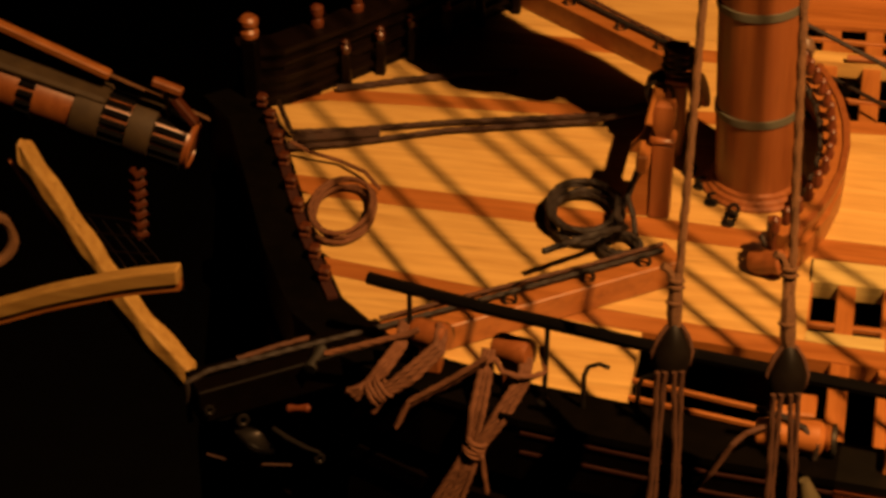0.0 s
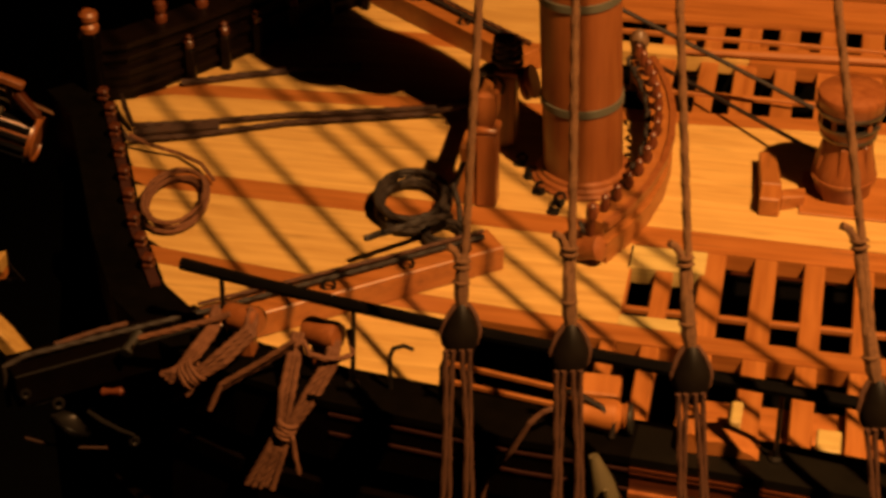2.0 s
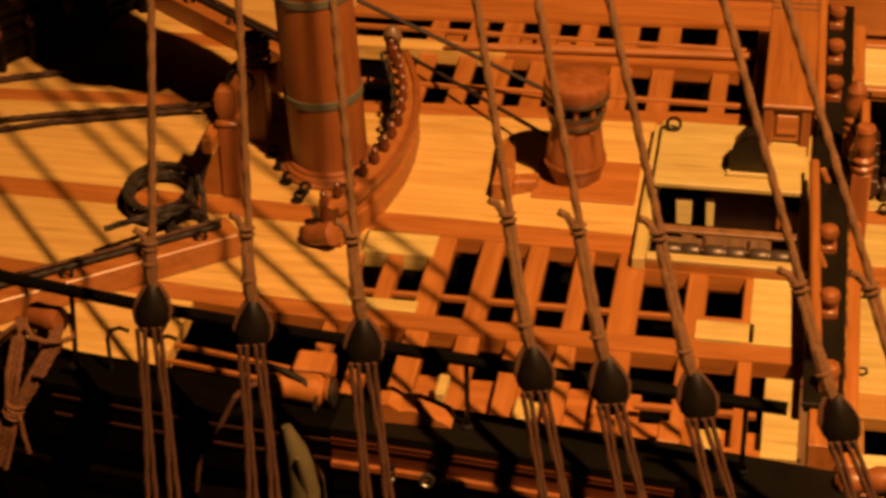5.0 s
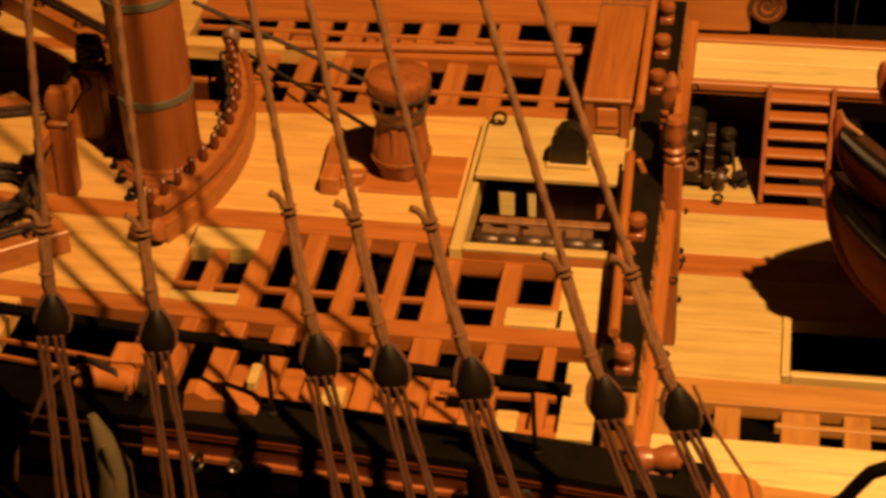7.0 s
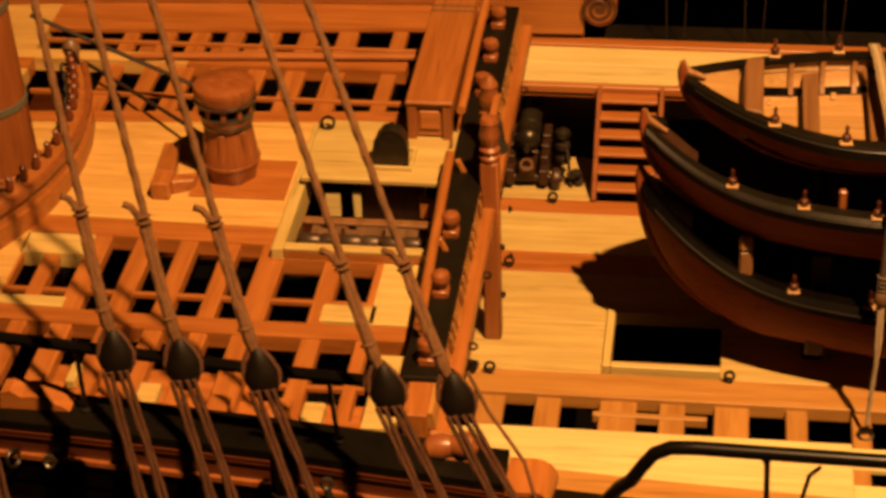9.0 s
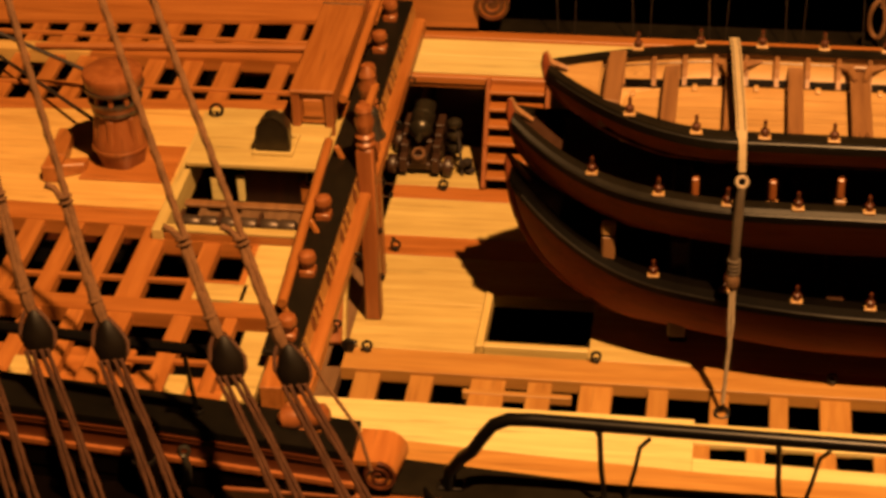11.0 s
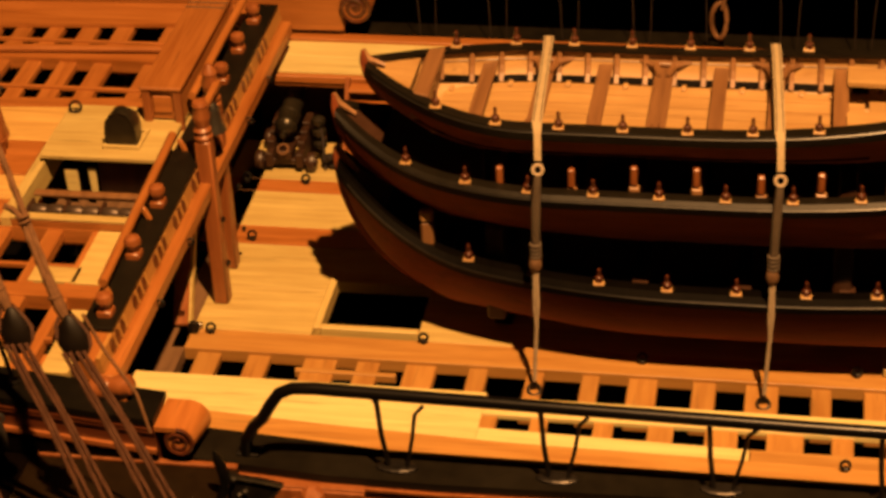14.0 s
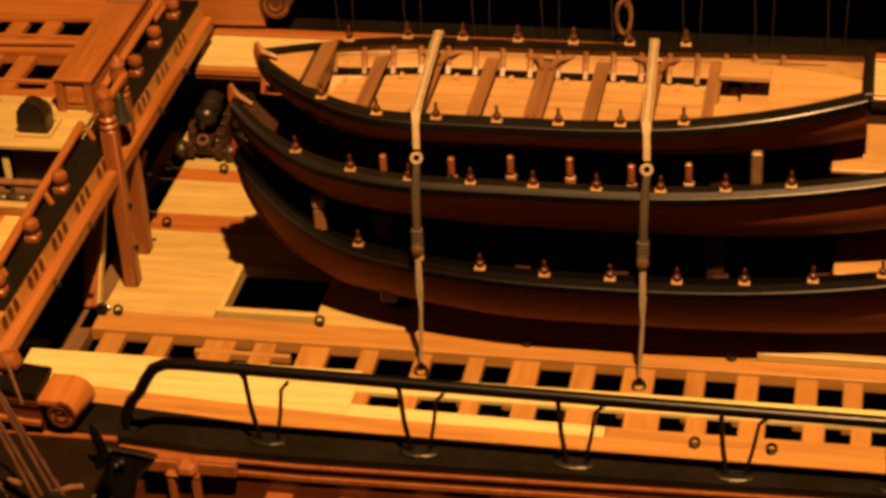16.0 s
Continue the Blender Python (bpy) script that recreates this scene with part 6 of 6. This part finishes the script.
for x, y, w, mt in ((0.8, -8.25, 0.85, PEAR_Y), (3.95, -8.4, 0.24, BOXWOOD), (5.72, -9.0, 0.5, BOXWOOD), (7.4, -9.3, 0.5, PEAR_Y), (8.8, -9.3, 0.5, PEAR_Y), (9.6, -9.4, 0.5, BOXWOOD)):
    kb = thing("knee_block", "pale wooden block against the bulwark" if mt == BOXWOOD else "orange wooden block against the bulwark", "block", (x, y, 0), group="blocks along the bulwark")
    part("body", box(B(), x, x + w, y - 0.35, y + 0.35, -0.03, 0.45 if w > 0.6 else 0.25, 0.04), mt, kb)
tp = thing("cleat", "turned red kevel at the end of the breast rail", "kevel", (13.1, -10.3, -0.1))
part("barrel", lathe(B(), [(0.15, -0.6), (0.26, -0.5), (0.3, -0.2), (0.22, 0), (0.3, 0.25), (0.26, 0.5), (0.12, 0.6)], (13.1, -10.3, 0.22), 16, Matrix.Rotation(radians(80), 4, "Y")), MAST, tp, smooth=True)
part("base", box(B(), 12.7, 13.5, -10.5, -10.1, -0.1, 0.02, 0.03), PEAR, tp)

# ---- bow: rail heads, knightheads, bowsprit, head rails ----
kh = thing("knighthead", "dark knighthead post with a red-brown head beside the bowsprit", "post", (-12.9, 1.2, 0.68))
part("post", box(B(), -13.1, -12.7, 1.0, 1.4, -0.8, 2.3, 0.05), BLACK, kh)
for z in (2.3, 2.62):
    part("head", lathe(B(), [(0.16, z), (0.23, z + 0.06), (0.24, z + 0.2), (0.16, z + 0.28)], (-12.9, 1.2, 0), 14), MAST, kh, "red-brown rounded head", True)
part("bow_inner_rail", strip(B(), [(x, y, 0.0) for x, y in BOW_N[1:-1]], -0.12, 0.12, 0.684, 0.76), PIERCED, hull, "dark red rail along the bow")
# Heads in dimmed red: the partial shade on them is in their colour.
for k in range(9):
    x = -12.5 + 0.42 * k
    y = y_near(x)
    rh = thing("rail_head", "small carved timberhead along the bow rail, dimmed red for shade", "timberhead", (x, y, 0.762), group="bow rail heads")
    part("block", box(B(), x - 0.12, x + 0.12, y - 0.13, y + 0.13, 0.763, 0.88, 0.03), DULLRED, rh)
    part("neck", box(B(), x - 0.09, x + 0.09, y - 0.1, y + 0.1, 0.88, 0.93, 0.0), BLACK, rh)
    part("head", box(B(), x - 0.13, x + 0.13, y - 0.14, y + 0.14, 0.93, 1.08, 0.05), DULLRED, rh)
for k, (x, y) in enumerate(((-11.6, 3.0), (-10.8, 4.0), (-10.1, 4.9), (-9.4, 5.9), (-8.8, 6.9), (-8.1, 7.9), (-7.3, 8.7))):
    rh = thing("rail_head", "small dark timberhead along the bow rail", "timberhead", (x, y, 1.66), group="bow rail heads")
    part("head", lathe(B(), [(0.16, 1.66), (0.18, 1.8), (0.12, 1.9), (0.19, 2.05), (0.17, 2.2), (0.06, 2.28)], (x - 0.15, y + 0.25, 0), 12), RAILHEAD, rh, smooth=True)

for k, (x, y) in enumerate(((-11.0, 3.15), (-10.3, 4.0), (-9.65, 4.85), (-8.95, 5.9), (-8.25, 7.0), (-7.45, 7.95))):
    bt = thing("bow_timber", "dark red glossy timber standing inside the bow bulwark", "timber", (x, y, 0), group="bow timbers")
    part("shaft", box(B(), x - 0.12, x + 0.12, y - 0.12, y + 0.12, 0.0, 1.0, 0.04), BOWBLACK, bt)
    part("head", lathe(B(), [(0.1, 1.0), (0.14, 1.06), (0.14, 1.2), (0.08, 1.26), (0.11, 1.34), (0.04, 1.4)], (x, y, 0), 12), DULLRED, bt, smooth=True)
bs = thing("bowsprit", "heavy bowsprit with rope gammoning and dark hoops", "bowsprit", (-14, 0.6, -1))
ax0, ax1 = Vector((-14.4, 0.6, -0.62)), Vector((-34, 0.6, 4.8))
bd = (ax1 - ax0).normalized()
bturn = bd.to_track_quat("Z", "Y").to_matrix().to_4x4()
R = 0.62
part("spar", lathe(B(), [(R - 0.06, 0), (R, 0.12), (R, 8), (0.55, 20)], ax0, 32, bturn), MAST, bs, smooth=True)
for q0, q1 in ((0.12, 0.95), (1.65, 2.32), (4.1, 4.5)):
    for k in range(16):
        a = 2 * math.pi * k / 16
        o = bturn @ Vector((math.cos(a), math.sin(a), 0)) * (R + 0.015)
        part("fish_batten", tube(B(), [ax0 + bd * q0 + o, ax0 + bd * q1 + o], 0.095, 6), EBONY, bs, "glossy black batten", True)
for q, w, mat in ((1.3, 0.34, CANVAS), (2.7, 0.4, CANVAS), (6.4, 0.5, CANVAS)):
    part("hoop", lathe(B(), [(R, -w), (R + 0.1, -w + 0.03), (R + 0.12, 0), (R + 0.1, w - 0.03), (R, w)], ax0 + bd * q, 32, bturn), mat, bs, "dark canvas hoop", True)
top_ = bturn @ Vector((0, 1, 0))
if top_.z < 0:
    top_ = -top_
part("saddle", beam(B(), ax0 + bd * 2.3 + top_ * (R + 0.02), ax0 + bd * 14 + top_ * (R + 0.02), 0.85, 0.22, 0.08, top_), CANVAS, bs, "dark capping along the spar")
part("heel_rim", ring(B(), ax0, R - 0.05, 0.05, bd, 28, 6), MAST, bs, "red-brown heel rim", True)
part("batten", beam(B(), (-16.4, 0.6, 1.2), (-24, 0.6, 4.3), 0.26, 0.2), PEAR, bs, "long orange batten above the spar")
part("thin_rope", tube(B(), [(-16.4, 0.6, 1.2), (-14.9, 0.6, 0.62), (-13.4, 0.6, -0.02)], 0.05, 6), HEMP, bs)
part("bracket", beam(B(), (-15.15, 0.2, 1.4), (-14.4, 0.2, 1.16), 0.22, 0.2), PEAR_Z, bs, "forked red-brown bracket")
part("bracket", beam(B(), (-14.62, 0.2, 0.95), (-14.12, 0.2, 0.3), 0.26, 0.2), DULLRED, bs, "forked red-brown bracket")
part("bracket", beam(B(), (-14.9, 0.3, 1.25), (-14.9, 0.5, 0.1), 0.1, 0.14), WALNUT, bs)
for k in range(7):
    part("gammoning_turn", tube(B(), [(-15.72, -0.3 - 0.04 * k, -0.95 - 0.28 * k), (-15.56, -0.46 - 0.04 * k, -1.0 - 0.28 * k), (-15.4, -0.3 - 0.04 * k, -0.95 - 0.28 * k)], 0.11, 7), DULLRED, bs, "red-brown gammoning turn", True)


def head_rail(name, pts, w, h, wave, label):
    ob = thing(name, label, "head rail", pts[0])
    pts = [Vector(p) for p in pts]
    fine = []
    for i in range(len(pts) - 1):
        a, b, c, d = pts[max(i - 1, 0)], pts[i], pts[i + 1], pts[min(i + 2, len(pts) - 1)]
        for k in range(6):
            t = k / 6
            fine.append(0.5 * (2 * b + (c - a) * t + (2 * a - 5 * b + 4 * c - d) * t * t + (3 * b - a - 3 * c + d) * t ** 3))
    fine.append(pts[-1])
    rad = [1.0 + wave * math.sin(i * 1.35) - (0.5 * wave if i % 6 == 0 else 0) for i in range(len(fine))]
    rad[0] = 0.45 if wave else 0.9
    bm = strip(B(), [(p.x, p.y, p.z) for p in fine], -w / 2, w / 2, -h / 2, h / 2)
    for v in bm.verts:
        i = min(range(len(fine)), key=lambda q: (fine[q] - v.co).length)
        v.co = fine[i] + (v.co - fine[i]) * rad[i]
    bmesh.ops.bevel(bm, geom=bm.edges[:], offset=0.05, segments=2, affect="EDGES", profile=0.5)
    part("timber", bm, HEADWOOD, ob)
    if wave:
        part("edge_bead", tube(B(), [p + Vector((-0.36, -0.02, -0.3)) for p in fine[1:]], 0.05, 6), PEAR, ob, "thin orange edge bead", True)
    else:
        # Second wood for the underside: its shade is put into the colour.
        bm = strip(B(), [(p.x, p.y, p.z) for p in fine], -w * 0.3, w * 0.3, -h * 0.95, -h * 0.5 - 0.003)
        part("lower_face", bm, PEAR, ob, "lower face darkened for its shade")
    return ob


head_rail("head_rail", [(-16.45, -5, 2.55), (-15.75, -5.02, 1.3), (-14.85, -5.06, -0.35), (-13.9, -5.1, -1.95), (-12.78, -5.15, -3.36)], 0.5, 0.62, 0.1, "long yellow-brown carved head rail sloping to the bow")
head_rail("head_timber", [(-18.5, -7.2, -1.2), (-16.45, -7.2, -0.4), (-15.25, -7.2, 0.12), (-14.08, -7.2, 0.55), (-13.14, -7.2, 0.86), (-12.12, -7.2, 1.12)], 0.36, 0.4, 0.0, "yellow-brown head timber crossing the head rail")
grt = thing("head_netting", "dark netting between the head rails", "netting", (-15, -3, -2))
for k in range(5):
    part("cord", tube(B(), [(-15.6 + 0.3 * k, -4.6, 0.6 - 0.5 * k), (-14.8 + 0.25 * k, -3.0, -0.6 - 0.45 * k)], 0.016, 5), BOWBLACK, grt)
    part("cord", tube(B(), [(-15.6 + 0.2 * k, -4.5 + 0.35 * k, 0.5 - 0.3 * k), (-14.4 + 0.2 * k, -4.5 + 0.35 * k, -1.6 - 0.2 * k)], 0.016, 5), BOWBLACK, grt)
lp = thing("head_rope_loop", "loop of pale rope hanging before the bow", "rope", (-18.2, -5, 0.3))
part("loop", ring(B(), (-17.55, -5, -0.2), 0.6, 0.14, (0.9, -1, 0.2), 20, 8), HEMP, lp, smooth=True)

# ---- fittings outside the port side ----
hn = thing("anchor_palm", "pale olive curved anchor palm outside the bow", "anchor", (1.7, -12, -1.5))
part("blade", tube(B(), [(1.55, -12, 1.6), (1.75, -12.05, 1.0), (1.9, -12.05, 0.25), (1.85, -12, -0.6), (1.7, -12, -1.52)], [0.1, 0.24, 0.38, 0.46, 0.46], 10), OLIVE, hn, smooth=True)
part("rib", tube(B(), [Vector(p) + Vector((0.1, -0.3, 0.1)) for p in ((1.75, -12.05, 1.0), (1.9, -12.05, 0.25), (1.85, -12, -0.6))], [0.06, 0.09, 0.09], 6), OLIVE, hn, smooth=True)
part("bolt_ring", ring(B(), (4.2, -11.02, -0.3), 0.13, 0.05, (0, -1, 0.3), 14, 6), PEWTER, hull, "bright ring bolt", True)
part("chain_shackle", ring(B(), (3.4, -11.1, -0.2), 0.2, 0.05, (1, -0.4, 0.2), 14, 6), IRON, hull, "dull shackle", True)
sk = thing("anchor_stock", "black tapered anchor stock end resting against the hull", "anchor", (9.6, -11.45, -1.5))
part("stock", tube(B(), [(9.45, -11.45, 0.62), (9.5, -11.45, 0.1), (9.6, -11.45, -0.7), (9.7, -11.45, -1.5)], [0.14, 0.22, 0.26, 0.26], 8), BLACK, sk, smooth=True)
part("hoop", lathe(B(), [(0.24, -0.06), (0.29, -0.05), (0.29, 0.05), (0.24, 0.06)], (9.56, -11.45, -0.4), 14), IRON, sk, smooth=True)
hk2 = thing("chain_hook", "dull grey iron hook hanging on the hull side", "hook", (10.5, -11.4, -1.2))
part("shank", tube(B(), [(10.5, -11.4, -0.25), (10.56, -11.44, -0.6), (10.54, -11.44, -1.0), (10.4, -11.42, -1.2), (10.28, -11.42, -1.05)], [0.09, 0.1, 0.1, 0.09, 0.05], 8), PEWTER, hk2, smooth=True)
part("eye", ring(B(), (10.5, -11.4, -0.14), 0.12, 0.05, (0.2, -1, 0.2), 12, 6), PEWTER, hk2, smooth=True)
fd = thing("fender_bracket", "red-brown carved bracket and board under the gunwale", "bracket", (18.2, -11.5, -2.6))
part("board", box(B(), 17.1, 19.5, -11.4, -11.18, -2.1, -1.72, 0.03), MAST, fd, "dull red-brown board")
part("ledge", box(B(), 16.5, 19.5, -11.34, -11.12, -1.715, -1.665, 0.015), PEAR_Z, fd, "thin lit ledge")
part("bracket_head", hexa(B(), [(17.95, -11.75, -1.98), (18.6, -11.75, -1.98), (18.6, -11.3, -1.98), (17.95, -11.3, -1.98), (18.02, -11.66, -1.6), (18.5, -11.66, -1.6), (18.5, -11.3, -1.5), (18.02, -11.3, -1.5)], 0.13), MAST, fd, "rounded carved head")
for x in (17.72, 18.36):
    part("stile", box(B(), x, x + 0.2, -11.62, -11.42, -4.4, -2.06, 0.03), PEAR_Z, fd)
part("cross_bar", box(B(), 17.7, 18.58, -11.64, -11.42, -2.05, -1.95, 0.03), PEAR_Z, fd)
# Dark board stands in for the shade in the slot.
part("back", box(B(), 17.93, 18.35, -11.46, -11.42, -4.4, -2.06, 0.0), DULLRED, fd, "dark red board put for the shaded slot between the stiles")
an = thing("anchor_bill", "black iron anchor bill and olive-grey palm lashed outside the hull", "anchor", (16.3, -12, -1.4))
part("arm", tube(B(), [(16.12, -12.1, -0.12), (16.2, -12.1, -0.4), (16.3, -12.1, -0.8), (16.28, -12.1, -1.2), (16.16, -12.1, -1.5), (16.26, -12.1, -1.9), (16.3, -12.0, -2.3)], [0.04, 0.13, 0.14, 0.1, 0.13, 0.15, 0.12], 10), EBONY, an, smooth=True)
palm = prism(B(), [(16.36, 0.9), (17.05, 0.98), (17.7, 1.1), (17.36, 1.5), (17.06, 1.88), (16.9, 2.6), (16.3, 2.65), (16.4, 1.5)], 11.9, 12.04)
palm.transform(Matrix.Rotation(radians(-90), 4, "X") @ Matrix.Diagonal((1, 1, -1, 1)))
for v in palm.verts:
    v.co.y, v.co.z = -abs(v.co.y), -abs(v.co.z)
bmesh.ops.recalc_face_normals(palm, faces=palm.faces[:])
part("palm", palm, IRON, an, "olive-grey palm")
part("palm_edge", tube(B(), [(16.45, -12.06, -0.92), (17.05, -12.06, -0.99), (17.7, -12.06, -1.1), (17.4, -12.06, -1.48), (17.08, -12.06, -1.86)], 0.045, 6), BRONZE, an, "dull metal edge", True)
for bx, bz in ((16.52, -0.95), (16.62, -1.42), (16.78, -1.3)):
    part("bolt", lathe(B(), [(0.02, -0.05), (0.06, -0.04), (0.06, 0.04), (0.02, 0.06)], (bx, -12.1, bz), 8), PEWTER, an, smooth=True)
for pts in (((13.76, -13.79, -1.4), (13.8, -13.5, -1.4), (13.9, -13.22, -1.4), (14.15, -13.02, -1.4), (14.46, -13.1, -1.4)), ((15.3, -13.77, -1.4), (15.36, -13.5, -1.4), (15.5, -13.28, -1.4), (15.75, -13.1, -1.4), (16.08, -13.02, -1.4))):
    cl = thing("rope_fall", "brown rope end lying curled on the channel", "rope", pts[1], group="rope ends")
    part("rope", rope(B(), pts, 0.085, 0.3), HEMP, cl)
for k in range(8):
    x = 20.2 + k * 1.9
    part("side_frame", box(B(), x, x + 0.7, -11.6, -11.2, -6, -2.6, 0.03), MAST, hull, "red-brown side frame")

# far hammock wires and a rope loop
for k in range(9):
    x = 16.9 + k * 2.35
    fw = thing("hammock_crane", "thin dark wire crane on the far gunwale", "stanchion", (x, 11.5, -1.45), group="far gunwale cranes")
    part("wire", tube(B(), [(x, 11.5, -1.45), (x - 0.05, 11.5, 0.2), (x - 0.1, 11.5, 1.4)], 0.02, 5), TARRED, fw)
    part("wire", tube(B(), [(x + 0.5, 11.5, -1.45), (x + 0.55, 11.5, 0.2), (x + 0.6, 11.5, 1.2)], 0.016, 5), TARRED, fw)
    part("foot", box(B(), x - 0.15, x + 0.6, 11.4, 11.6, -1.45, -1.38, 0.02), TARRED, fw)
fl = thing("far_rope_loop", "brown rope loop hanging over the far gunwale", "rope", (26.7, 11.4, -0.4))
part("loop", tube(B(), [(26.66 + 0.24 * math.cos(t), 11.4 + 0.1 * math.sin(2 * t), -0.2 + 0.62 * math.sin(t)) for t in (2 * math.pi * k / 24 for k in range(24))], 0.075, 8, True), HEMP, fl, smooth=True)
part("standing_part", tube(B(), [(26.85, 11.4, 2.6), (26.86, 11.4, 1.4), (26.8, 11.4, 0.4), (26.75, 11.4, 0.2)], 0.07, 8), HEMP, fl, smooth=True)
